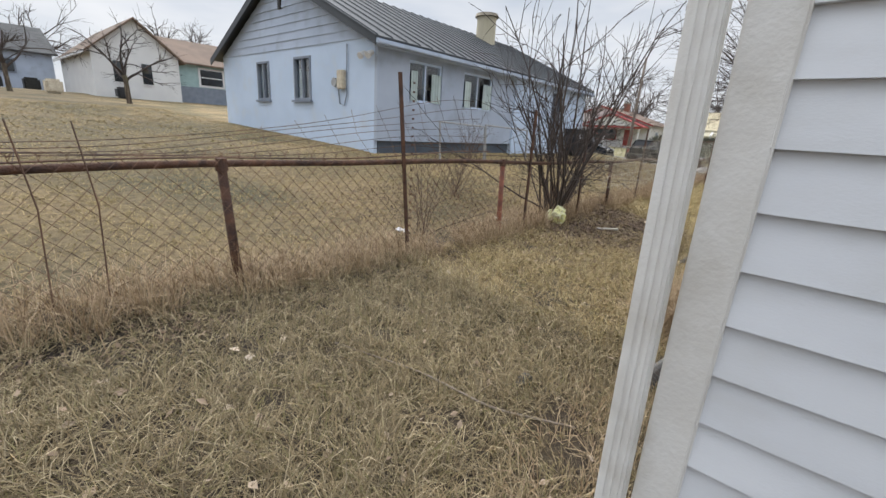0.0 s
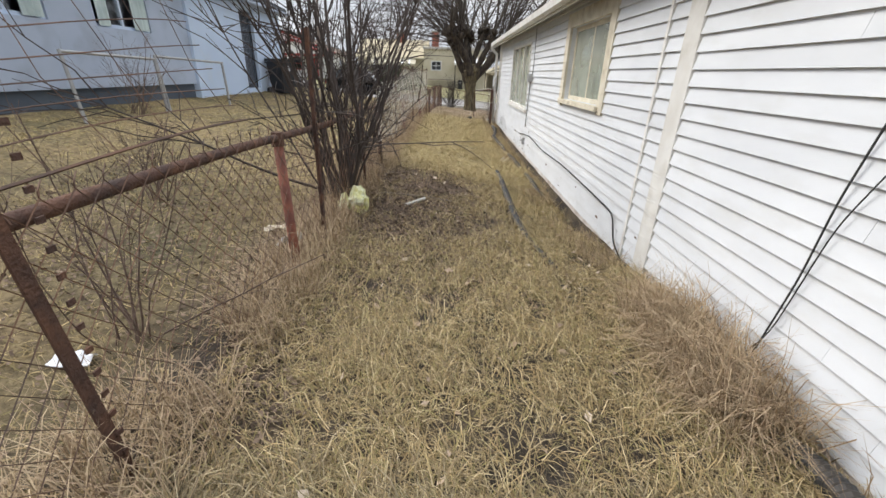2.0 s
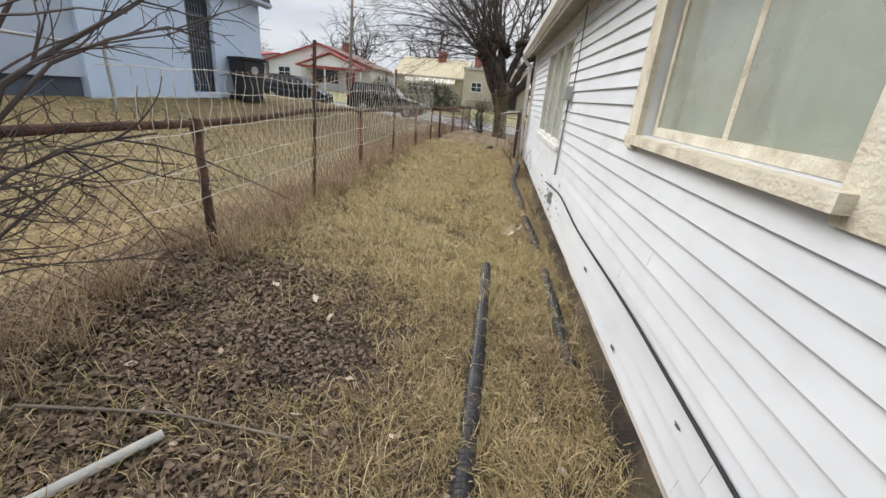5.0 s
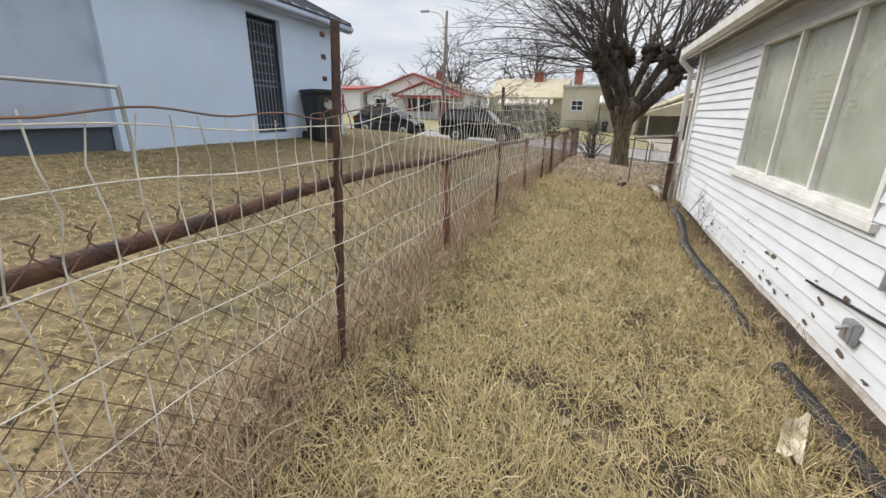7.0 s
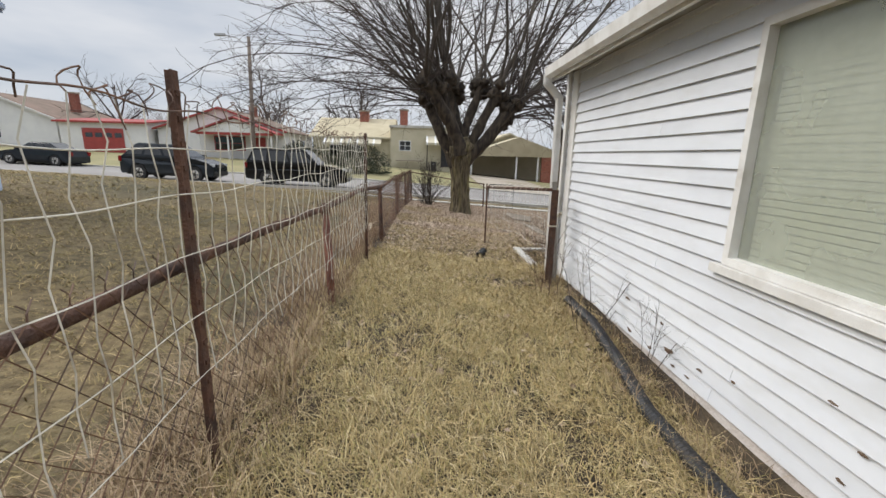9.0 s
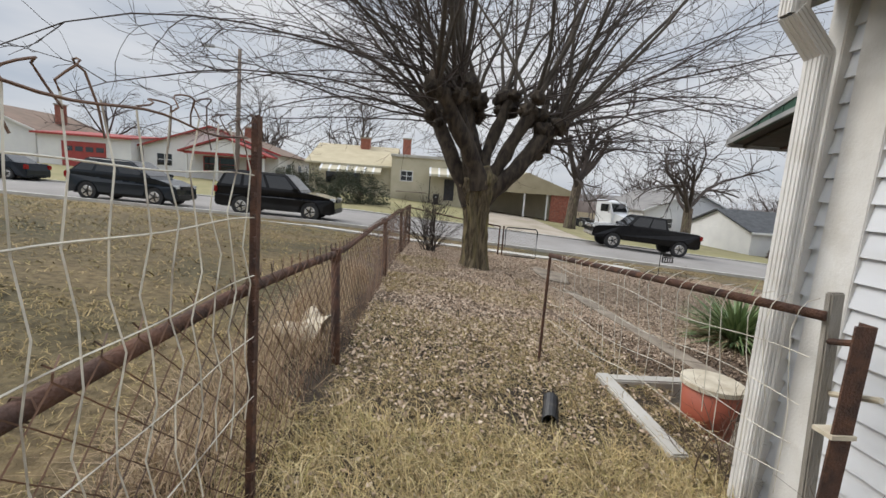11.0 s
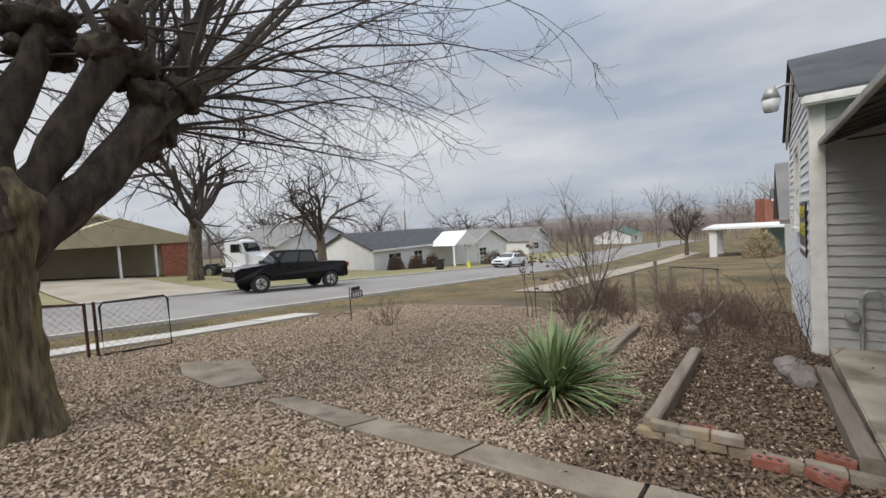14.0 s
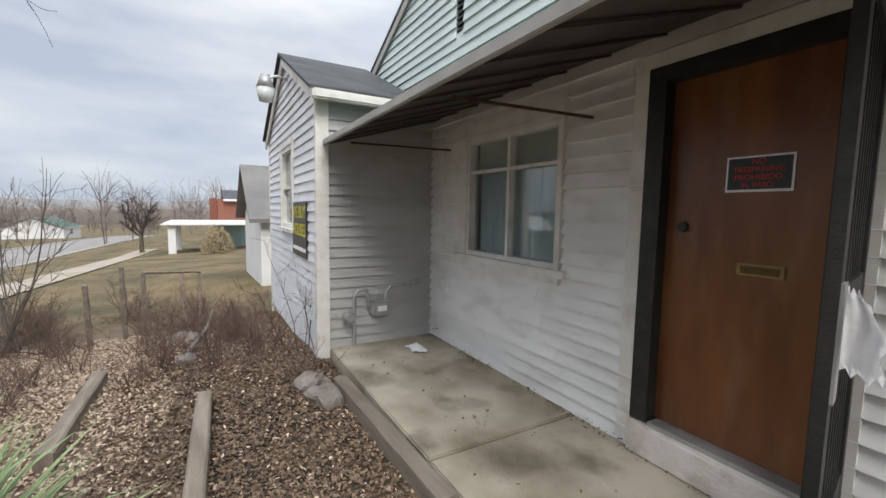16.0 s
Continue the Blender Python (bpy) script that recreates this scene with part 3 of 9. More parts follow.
def ground_z(x, y):
    if x < -3:
        side = 0.07 + 0.14 * (1 - smooth(0, 4, y)) * (1 - smooth(3, 8, -x)) + 0.13 * min(-3 - x, 5.4) + 0.05 * max(-8.4 - x, 0) * (1.0 if x > -40 else 0) + (1.58 if x <= -40 else 0)
    elif x < -0.1:
        u = (x + 3) / 2.9
        side = 0.07 + 0.14 * (1 - smooth(0, 4, y)) * (1 - u) - u * (0.08 + 0.34 * smooth(4.2, 7.2, y) - 0.14 * smooth(14, 17, y))
    else:
        side = -0.17 - 0.055 * min(max(x, 0.0), 60) * smooth(-8, 18, y) - 0.028 * min(max(x, 0.0), 12) * smooth(14, 19, y)
        if y < 18:
            side = min(side, -0.17) if x < 12 else side
    street = -0.5 - (0.03 * (max(x, -60) + 6) if x < -6 else 0.065 * (min(x, 45) + 6) + 0.03 * max(min(x, 200) - 45, 0))
    u = min(max((y - 18.0) / 14.0, 0.0), 1.0) ** 1.6
    z = side + (street - side) * u
    z += 0.5 * smooth(44, 60, y) * (1 if x < 0 else max(0, 1 - x / 25))
    z -= 0.22 * smooth(-0.4, 1.6, x) * (1 - smooth(3.0, 6.0, x)) * (1 - smooth(22.0, 27.0, y)) * smooth(16, 17, y)
    if 0.1 < x < 5.2 and 17.0 < y < 18.8:
        z = min(z, -0.72)
    far = math.hypot(x, y)
    return z - 6.0 * smooth(90, 400, far) * (1 if x > 0 else 0.3)


def rough_z(x, y):
    z = ground_z(x, y)
    if -12 < x < 12 and -6 < y < 32:
        z += 0.02 * noise.noise((x * 1.7, y * 1.7, 0)) + 0.012 * noise.noise((x * 6, y * 6, 4))
        z += 0.05 * math.exp(-((x + 2.95) / 0.22) ** 2) * (1 if y < 28 else 0)
    return z


xs = np.unique(np.concatenate([np.arange(-14, 12.01, 0.25), np.arange(-60, -14, 2.0), np.arange(12, 70, 1.5), [-3000, -1200, -500, -250, -120, -80, 90, 120, 180, 300, 600, 1200, 3000]]))
ys = np.unique(np.concatenate([np.arange(-5, 34.01, 0.25), np.arange(-60, -5, 2.5), np.arange(34, 90, 1.5), [-3000, -1200, -500, -250, -120, 110, 150, 220, 300, 600, 1200, 3000]]))
GV = [(x, y, rough_z(x, y)) for y in ys for x in xs]
nx_ = len(xs)
gi = (np.arange(len(ys) - 1)[:, None] * nx_ + np.arange(nx_ - 1)[None, :]).ravel()
solo("ground", mk_mesh("ground", GV, np.stack([gi, gi + 1, gi + 1 + nx_, gi + nx_], -1)), M_GROUND, "dormant brown yard soil with dead grass sloping to street", "ground", kind="structure", smooth=True)

# ---- road, kerbs, pavement ----
def strip(name, x0, x1, y0, y1, lift, thick, material, label, category, step=2.0):
    n = int((x1 - x0) / step)
    V, Q = [], []
    for i in range(n + 1):
        x = x0 + (x1 - x0) * i / n
        for y, dz in ((y0, -thick), (y0, lift), (y1, lift), (y1, -thick)):
            V.append((x, y, ground_z(x, min(max(y, 32.5), 43)) + dz))
    for i in range(n):
        for k in range(3):
            a = i * 4 + k
            Q.append((a, a + 1, a + 5, a + 4))
    return solo(name, mk_mesh(name, V, Q), material, label, category, kind="structure")


strip("road", -90, 160, 33.4, 41.6, 0.03, 0.2, M_ROAD, "grey worn asphalt residential street with patches", "road")
strip("kerb_near", -90, 160, 33.2, 33.38, 0.12, 0.2, M_CONC_PALE, "low pale concrete kerb along the street", "kerb")
strip("kerb_far", -90, 160, 41.62, 41.8, 0.12, 0.2, M_CONC_PALE, "low pale concrete kerb along the street", "kerb")


# ---- siding walls ----
def siding(parent, name, origin, along, length, z0, z1, material, holes=(), expose=0.11, clip=None, proud=0.026, back=0.1, piece="siding_board", label="", run=3.6, split=True):
    """A clapboard wall: a backing with openings, and boards lapped over it. along: unit direction; the outside is to its right.
    holes: (s0, s1, z0, z1). clip(z): (s0, s1) range of the wall at height z (gables)."""
    ax, ay = along
    nx, ny = ay, -ax

    def P(s, z, d):
        return (origin[0] + ax * s + nx * d, origin[1] + ay * s + ny * d, z)

    cuts_s = sorted({0.0, length, *[h[0] for h in holes], *[h[1] for h in holes]})
    steps = [z0 + (z1 - z0) * i / 60 for i in range(1, 60)] if clip else []
    cuts_z = sorted({z0, z1, *steps, *[h[2] for h in holes], *[h[3] for h in holes]})
    clip = clip or (lambda z: (0.0, length))
    V, Q = [], []

    def block(s0, s1, s2, s3, za, zb, d0, d1, dt):
        b = len(V)
        V.extend([P(s0, za, d0), P(s1, za, d0), P(s1, za, d1), P(s0, za, d1), P(s2, zb, d0), P(s3, zb, d0), P(s3, zb, dt), P(s2, zb, dt)])
        Q.extend([(b + i for i in f) for f in ((0, 1, 5, 4), (1, 2, 6, 5), (2, 3, 7, 6), (3, 0, 4, 7), (4, 5, 6, 7), (3, 2, 1, 0))])

    for za, zb in zip(cuts_z, cuts_z[1:]):
        for sa, sb in zip(cuts_s, cuts_s[1:]):
            if any(h[0] <= sa and h[1] >= sb and h[2] <= za and h[3] >= zb for h in holes):
                continue
            (a0, a1), (c0, c1) = clip(za), clip(zb)
            if min(sb, a1) - max(sa, a0) < 0.01:
                continue
            block(max(sa, a0), min(sb, a1), min(max(sa, c0), sb), max(min(sb, c1), sa), za, zb, -back, 0.0, 0.0)
    wall = part(name, weld(mk_mesh(name, V, [tuple(q) for q in Q])), material, parent, label)
    rows = int(math.ceil((z1 - z0) / expose))
    for r in range(rows):
        za, zb = z0 + r * expose, min(z0 + (r + 1) * expose + 0.008, z1)
        (a0, a1), (c0, c1) = clip(za), clip(zb)
        segs = [(a0, a1)]
        for h in holes:
            if h[2] < zb - 0.02 and h[3] > za + 0.02:
                segs = [t for s in segs for t in ((s[0], min(s[1], h[0])), (max(s[0], h[1]), s[1])) if t[1] - t[0] > 0.03]
        for s0, s1 in segs:
            marks = [s0]
            if split:
                m = s0 + run * (0.35 + 0.6 * random.random())
                while m < s1 - 0.6:
                    marks.append(m)
                    m += run
            marks.append(s1)
            for sa, sb in zip(marks, marks[1:]):
                V, Q = [], []
                ta = max(sa, c0) if sa == a0 else sa
                tb = min(sb, c1) if sb == a1 else sb
                if tb - ta < 0.01:
                    tb = ta + 0.01
                block(sa + 0.001, sb - 0.001, ta + 0.001, tb - 0.001, za, zb, 0.001, proud + random.uniform(0, 0.003), 0.004)
                part(piece, mk_mesh(piece, V, [tuple(q) for q in Q]), material, wall)
    return wall


def window(parent, origin, along, s0, s1, z0, z1, frame_mat, bars=(), rails=(), depth=0.06, width=0.07, pane_mat=None, sill=True, inset=0.03, behind=None, casing=0.0, casing_mat=None, sill_out=0.06):
    """A framed window in a wall's opening. bars, rails: places of mullions as fractions."""
    ax, ay = along
    nx, ny = ay, -ax

    def bx(sa, sb, za, zb, da, db, bm=None):
        bm = bm or bmesh.new()
        vs = [bm.verts.new((origin[0] + ax * s + nx * d, origin[1] + ay * s + ny * d, z)) for z in (za, zb) for s, d in ((sa, da), (sb, da), (sb, db), (sa, db))]
        for f in ((0, 1, 2, 3), (7, 6, 5, 4), (0, 4, 5, 1), (1, 5, 6, 2), (2, 6, 7, 3), (3, 7, 4, 0)):
            bm.faces.new([vs[i] for i in f])
        return bm

    root = part("window", bx(s0 + 0.002, s1 - 0.002, z0 + 0.002, z0 + width, -depth, inset), frame_mat, parent)
    fr = bx(s0 + 0.002, s0 + width, z0 + width, z1 - 0.002, -depth, inset)
    bx(s1 - width, s1 - 0.002, z0 + width, z1 - 0.002, -depth, inset, fr)
    bx(s0 + width, s1 - width, z1 - width, z1 - 0.002, -depth, inset, fr)
    part("window_frame", fr, frame_mat, root)
    for b in bars:
        s = s0 + (s1 - s0) * b
        part("mullion", bx(s - width * 0.4, s + width * 0.4, z0 + width, z1 - width, -depth, inset - 0.012), frame_mat, root)
    for r in rails:
        z = z0 + (z1 - z0) * r
        part("rail", bx(s0 + width, s1 - width, z - width * 0.3, z + width * 0.3, -depth, inset - 0.018), frame_mat, root)
    pane = part("pane", bx(s0 + width * 0.5, s1 - width * 0.5, z0 + width * 0.5, z1 - width * 0.5, -depth * 0.6, -depth * 0.6 + 0.005), pane_mat or M_GLASS, root)
    pane.visible_shadow = False
    if casing:
        for ca, cb, cz in ((s0 - casing, s0, z0 - casing * 0.5), (s1, s1 + casing, z0 - casing * 0.5), (s0, s1, z1)):
            part("casing", bx(ca, cb, cz, z1 + casing, 0.0, max(inset, 0.02) + 0.015), casing_mat or frame_mat, root)
    if sill:
        part("window_sill", bx(s0 - 0.06, s1 + 0.06, z0 - 0.055, z0 - 0.002, -0.02, inset + sill_out), casing_mat or frame_mat, root)
    if behind == "blind":
        n = int((z1 - z0) / 0.045)
        bl = bmesh.new()
        for i in range(n):
            z = z0 + 0.03 + i * (z1 - z0 - 0.05) / n
            bx(s0 + 0.05, s1 - 0.05, z, z + 0.036, -depth - 0.05, -depth - 0.043, bl)
        part("blind", bl, M_BLIND, root, "dusty horizontal blind behind the glass")
    elif behind in ("curtain", "drape"):
        n = 40
        V, Q = [], []
        for i in range(n + 1):
            s = s0 + 0.05 + (s1 - s0 - 0.1) * i / n
            d = -depth - 0.045 + 0.02 * math.sin(i * 1.7) + 0.008 * math.sin(i * 4.1)
            for z in (z0 + 0.02, z1 - 0.25 * (z1 - z0)):
                V.append((origin[0] + ax * s + nx * d, origin[1] + ay * s + ny * d, z))
        Q = [(2 * i, 2 * i + 2, 2 * i + 3, 2 * i + 1) for i in range(n) if behind == "curtain" or i < 13 or i > 30]
        part("curtain", mk_mesh("curtain", V, Q), M_CURTAIN, root, "faded grey-green curtain behind the glass", True)
        if behind == "curtain":
            part("blind", bx(s0 + 0.05, s1 - 0.05, z1 - 0.28 * (z1 - z0), z1 - 0.02, -depth - 0.02, -depth - 0.012), M_BLIND, root)
    return root


# ---- the white house ----
WX, REAR, FRONT = -0.12, 1.17, 17.47          # west wall plane, rear wall, front wall
house = thing("house", (5, 9, -0.5), "single-storey white clapboard house with dark shingle roof", "house")
EAST = 9.8
DN, UP, LT, RT = (0, -1), (0, 1), (-1, 0), (1, 0)
# west wall: s runs from the front (y=17.47) to the rear, outside to the west
def sw(y):
    return FRONT - y


west_holes = [(sw(14.48), sw(11.73), 0.75, 2.15), (sw(8.62), sw(6.98), 1.16, 2.12), (sw(3.05), sw(2.15), 1.0, 1.95)]
siding(house, "side_wall", (WX, FRONT), DN, FRONT - 5.32, -0.156, 2.46, M_SIDING, west_holes[:2], expose=0.1145, label="white clapboard side wall with peeling base")
siding(house, "addition_wall", (WX, 5.10), DN, 5.10 - REAR, -0.024, 2.46, M_SIDING, [(5.10 - 3.05, 5.10 - 2.15, 1.0, 1.95)], expose=0.112, label="white clapboard wall of the rear addition")
part("corner_board", box_bm(WX - 0.03, 5.10, -0.2, WX + 0.1, 5.32, 2.46, 0.004), M_TRIM, house, "wide white vertical trim board between wall sections")
part("trim_strip", box_bm(WX - 0.034, 5.58, -0.15, WX, 5.62, 2.46), M_TRIM, house)
part("foundation", box_bm(WX + 0.005, REAR + 0.05, -0.9, WX + 0.12, FRONT - 0.03, -0.05), M_FOUND, house, "white painted foundation with flaking paint")
window(house, (WX, FRONT), DN, *west_holes[0], M_TRIM, bars=(0.34, 0.665), pane_mat=M_GLASS_DUSTY, behind="blind", width=0.05, sill=True, sill_out=0.03)
window(house, (WX, FRONT), DN, *west_holes[1], M_SILL, bars=(0.5,), pane_mat=M_GLASS_DUSTY, behind="curtain", width=0.055, casing=0.18, casing_mat=M_SILL, depth=0.13, inset=-0.06, sill_out=0.14)
window(house, (WX, 5.10), DN, 5.10 - 3.05, 5.10 - 2.15, 1.0, 1.95, M_TRIM, rails=(0.5,), behind="curtain", width=0.06, casing=0.06)
chip_rng = random.Random(63)
for k in range(46):
    cy, cz, cs = chip_rng.uniform(10.6, 15.6), -0.12 + 0.5 * chip_rng.random() ** 2, chip_rng.uniform(0.010, 0.032)
    if k > 36:
        cy, cz = chip_rng.uniform(1.6, 9.5), chip_rng.uniform(-0.1, 0.15)
    bm = bmesh.new()
    bmesh.ops.create_icosphere(bm, subdivisions=2, radius=cs)
    lean_ = chip_rng.uniform(-0.8, 0.8)
    for v in bm.verts:
        rag = 1 + 1.1 * noise.noise(v.co * (1.6 / cs) + Vector((k, 0, 0)))
        v.co = Vector((WX - 0.026 + v.co.x * 0.10, cy + v.co.y * 1.3 * rag + lean_ * v.co.z, cz + v.co.z * 0.55 * rag))
    part("paint_chip", bm, M_LITTER, house, "dark flaked spot in the paint")
# rear wall, seen close by at the start
siding(house, "rear_wall", (WX, REAR), RT, EAST - WX, -0.168, 2.46, M_SIDING, expose=0.145, label="white vinyl clapboard rear wall")
part("corner_board", box_bm(WX - 0.03, REAR - 0.04, -0.3, WX + 0.085, REAR + 0.05, 2.42, 0.006), M_TRIM, house, "pale corner board")
part("foundation", box_bm(WX + 0.13, REAR + 0.03, -0.9, EAST, REAR + 0.12, -0.09), M_FOUND, house)
part("east_wall", box_bm(EAST - 0.12, REAR + 0.13, -1.2, EAST, FRONT - 0.11, 2.46), M_SIDING_OLD, house)
# front wall with window and door; s runs from east to west, outside to the north
WE, WN = 5.52, 19.0          # west and street faces of the projecting wing


def sf(x):
    return WE - x


front_holes = [(sf(4.62), sf(3.16), 0.66, 1.96), (sf(2.37), sf(1.30), -0.30, 2.12)]
siding(house, "front_wall", (WE, FRONT), LT, WE - WX - 0.05, -0.52, 2.44, M_SIDING_OLD, front_holes, expose=0.125, proud=0.044, label="grey-white clapboard front wall under the awning")
part("corner_board", box_bm(WX - 0.06, FRONT + 0.0, -0.5, WX + 0.09, FRONT + 0.09, 2.42, 0.005), M_TRIM, house, "white front corner board")
part("trim_board", box_bm(WX - 0.036, 17.23, -0.4, WX, 17.41, 2.42, 0.004), M_TRIM, house, "wide white vertical trim board beside the downspout")
front_window = window(house, (WE, FRONT), LT, *front_holes[0], M_TRIM, bars=(0.5,), rails=(0.72,), behind="curtain", width=0.05, depth=0.09, sill=False)
for x0, x1, z0, z1, out in ((4.62, 5.17, 0.53, 2.17, 0.040), (3.12, 3.16, 0.53, 2.17, 0.060), (3.16, 4.62, 1.96, 2.17, 0.040), (3.16, 4.62, 0.53, 0.60, 0.042), (3.05, 4.80, 0.60, 0.66, 0.085)):
    part("casing", box_bm(x0, FRONT + 0.002, z0, x1, FRONT + out, z1, 0.004), M_TRIM, front_window, "wide painted window surround")
siding(house, "wing_side_wall", (WE, WN - 0.02), DN, WN - 0.02 - FRONT, -0.55, 2.50, M_SIDING_SHADED, expose=0.125, proud=0.030, label="grey clapboard side wall of the projecting wing, shade put into its colour")


def wing_clip(z):
    w = 4.0
    over = max(0.0, z - 2.50)
    t = over / 0.46
    return (min(t, w / 2 - 0.02), max(w - t, w / 2 + 0.02))


siding(house, "wing_front_wall", (9.52, WN), LT, 4.0, -0.75, 3.42, M_SIDING, [(1.55, 2.55, 0.85, 2.10)], expose=0.125, clip=wing_clip, label="white clapboard gable front of the wing")
window(house, (9.52, WN), LT, 1.55, 2.55, 0.85, 2.10, M_TRIM, rails=(0.5,), casing=0.09, behind="blind")
part("corner_board", box_bm(5.46, 18.88, -0.75, 5.57, 19.03, 2.5, 0.006), M_TRIM, house, "weathered white corner board of the wing")
part("corner_board", box_bm(9.46, 18.88, -1.0, 9.56, 19.03, 2.5, 0.006), M_TRIM, house)
part("wing_east_wall", box_bm(9.40, FRONT - 0.1, -1.2, 9.52, 18.86, 2.5), M_SIDING_OLD, house)
part("wing_foundation", box_bm(5.57, 18.80, -1.3, 9.46, 18.97, -0.74), M_FOUND, house)
# front gable over the main wall
PEAKX, SL = 4.85, 0.47
EAVEZ = 2.44


def gable_clip(z):
    h = (4.90 - z) / SL
    return (max(0.0, 5.25 - h), min(10.5, 5.25 + h))


siding(house, "front_gable", (10.1, FRONT + 0.02), LT, 10.5, 2.445, 4.80, M_GABLE, [(5.17, 5.33, 3.25, 3.85)], expose=0.125, clip=gable_clip, label="pale green clapboard gable above the awning")
vent = bmesh.new()
for i in range(9):
    z = 3.26 + i * 0.066
    box_bm(4.775, FRONT - 0.02, z, 4.925, FRONT + 0.03, z + 0.028, bm=vent)
part("gable_vent", vent, M_BLACK, house, "dark louvred gable vent")
part("rear_gable", prism_mesh([(WX, 2.47), (EAST, 2.47), (PEAKX, 4.75)], REAR + 0.01, REAR + 0.1), M_SIDING_OLD, house)


def roof_plane(name, x0, z0, x1, z1, y0, y1, t, material, parent, label=""):
    out = [(x0, z0), (x1, z1), (x1, z1 - t), (x0, z0 - t)]
    return part(name, prism_mesh(out, y0, y1), material, parent, label)


RZ = 4.94
roof_plane("roof", -0.42, RZ - SL * 5.27, PEAKX, RZ, REAR - 0.25, FRONT + 0.09, 0.05, M_SHINGLE, house, "dark shingle roof slope")
roof_plane("roof", 10.12, RZ - SL * 5.27, PEAKX, RZ, REAR - 0.25, FRONT + 0.09, 0.05, M_SHINGLE, house, "dark shingle roof slope")
part("soffit", box_bm(-0.38, REAR - 0.2, 2.40, WX + 0.0, FRONT - 0.1, 2.415), M_SOFFIT, house, "boarded soffit under the eave, its shadow put into the grey")
part("fascia", box_bm(-0.415, REAR - 0.23, 2.30, -0.385, FRONT - 0.08, 2.44), M_TRIM, house, "white painted eave fascia")
gut = [(-0.42, 2.42), (-0.42, 2.33), (-0.47, 2.31), (-0.515, 2.34), (-0.53, 2.43), (-0.522, 2.43), (-0.508, 2.35), (-0.47, 2.32), (-0.43, 2.34), (-0.43, 2.42)]
part("gutter", prism_mesh(gut, REAR - 0.2, FRONT - 0.08), M_TRIM, house, "white metal eave gutter")
for sx in (1, -1):
    x0, x1 = PEAKX, PEAKX + sx * 5.27
    part("rake_board", prism_mesh([(x0, RZ - 0.02), (x1, RZ - 0.02 - SL * 5.27), (x1, RZ - 0.18 - SL * 5.27), (x0, RZ - 0.18)], FRONT + 0.055, FRONT + 0.08), M_FASCIA, house)
# wing roof, a low gable to the street
WP = 7.52
for sx, xe in ((-1, 5.34), (1, 9.70)):
    z_e = 3.52 - 0.46 * abs(xe - WP)
    roof_plane("wing_roof", xe, z_e, WP, 3.52, FRONT + 0.24, 19.12, 0.04, M_SHINGLE, house, "dark shingle roof of the wing")
    part("wing_rake", prism_mesh([(WP, 3.47), (xe, z_e - 0.05), (xe, z_e - 0.19), (WP, 3.33)], 19.04, 19.07), M_TRIM, house)
part("wing_gutter", box_bm(5.25, FRONT + 0.3, 2.36, 5.37, 19.10, 2.47, 0.02), M_TRIM, house, "white boxed gutter on the wing")
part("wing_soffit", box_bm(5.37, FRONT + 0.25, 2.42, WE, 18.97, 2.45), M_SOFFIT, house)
# downspouts


def spout(points, w, d, material, label):
    bm = bmesh.new()
    for a, b in zip(points, points[1:]):
        a, b = Vector(a), Vector(b)
        m = Matrix.Translation((a + b) / 2) @ (b - a).to_track_quat("Z", "Y").to_matrix().to_4x4() @ Matrix.Diagonal((w, d, (b - a).length + 0.02, 1))
        bmesh.ops.create_cube(bm, size=1.0, matrix=m)
        for k in (-1, 0, 1):
            m2 = m @ Matrix.Translation((0.28 * k, 0, 0)) @ Matrix.Diagonal((0.14, 1.12, 1, 1))
            bmesh.ops.create_cube(bm, size=1.0, matrix=m2)
            m3 = m @ Matrix.Translation((0, 0.28 * k, 0)) @ Matrix.Diagonal((1.12, 0.14, 1, 1))
            bmesh.ops.create_cube(bm, size=1.0, matrix=m3)
    return part("downspout", bm, material, house, label)


spout([(-0.47, 17.44, 2.36), (-0.47, 17.44, 2.26), (-0.30, 17.45, 2.10), (-0.27, 17.45, -0.15)], 0.085, 0.07, M_TRIM, "white fluted downspout at the front corner")
spout([(-0.47, 1.02, 2.33), (-0.22, 1.10, 2.12), (-0.198, 1.10, 0.02)], 0.058, 0.072, M_TRIM, "white fluted downspout at the rear corner")
# porch slab, step and door
part("porch_slab", box_bm(WX + 0.25, FRONT + 0.02, -0.95, 2.88, 18.88, -0.52, 0.012), M_CONC, house, "cracked stained concrete porch slab")
part("porch_slab", box_bm(2.90, FRONT + 0.02, -0.95, 5.44, 18.88, -0.515, 0.012), M_CONC, house, "cracked stained concrete porch slab")
part("door_step", box_bm(1.18, FRONT - 0.02, -0.52, 2.36, FRONT + 0.10, -0.30, 0.01), M_FOUND, house, "worn white threshold step")
door = part("door", box_bm(1.37, FRONT - 0.10, -0.27, 2.25, FRONT - 0.05, 2.03, 0.004), M_DOOR, house, "scuffed dark brown front door with streaks")
fr = box_bm(2.245, FRONT - 0.1, -0.29, 2.37, FRONT + 0.05, 2.12)
box_bm(1.30, FRONT - 0.1, -0.29, 1.375, FRONT + 0.05, 2.12, bm=fr)
box_bm(1.375, FRONT - 0.1, 2.02, 2.245, FRONT + 0.05, 2.12, bm=fr)
part("door_frame", fr, M_BLACK, house, "black steel security door frame")
tr = box_bm(2.37, FRONT, -0.50, 2.48, FRONT + 0.045, 2.22)
box_bm(1.19, FRONT, -0.30, 1.30, FRONT + 0.045, 2.22, bm=tr)
box_bm(1.30, FRONT, 2.12, 2.37, FRONT + 0.045, 2.22, bm=tr)
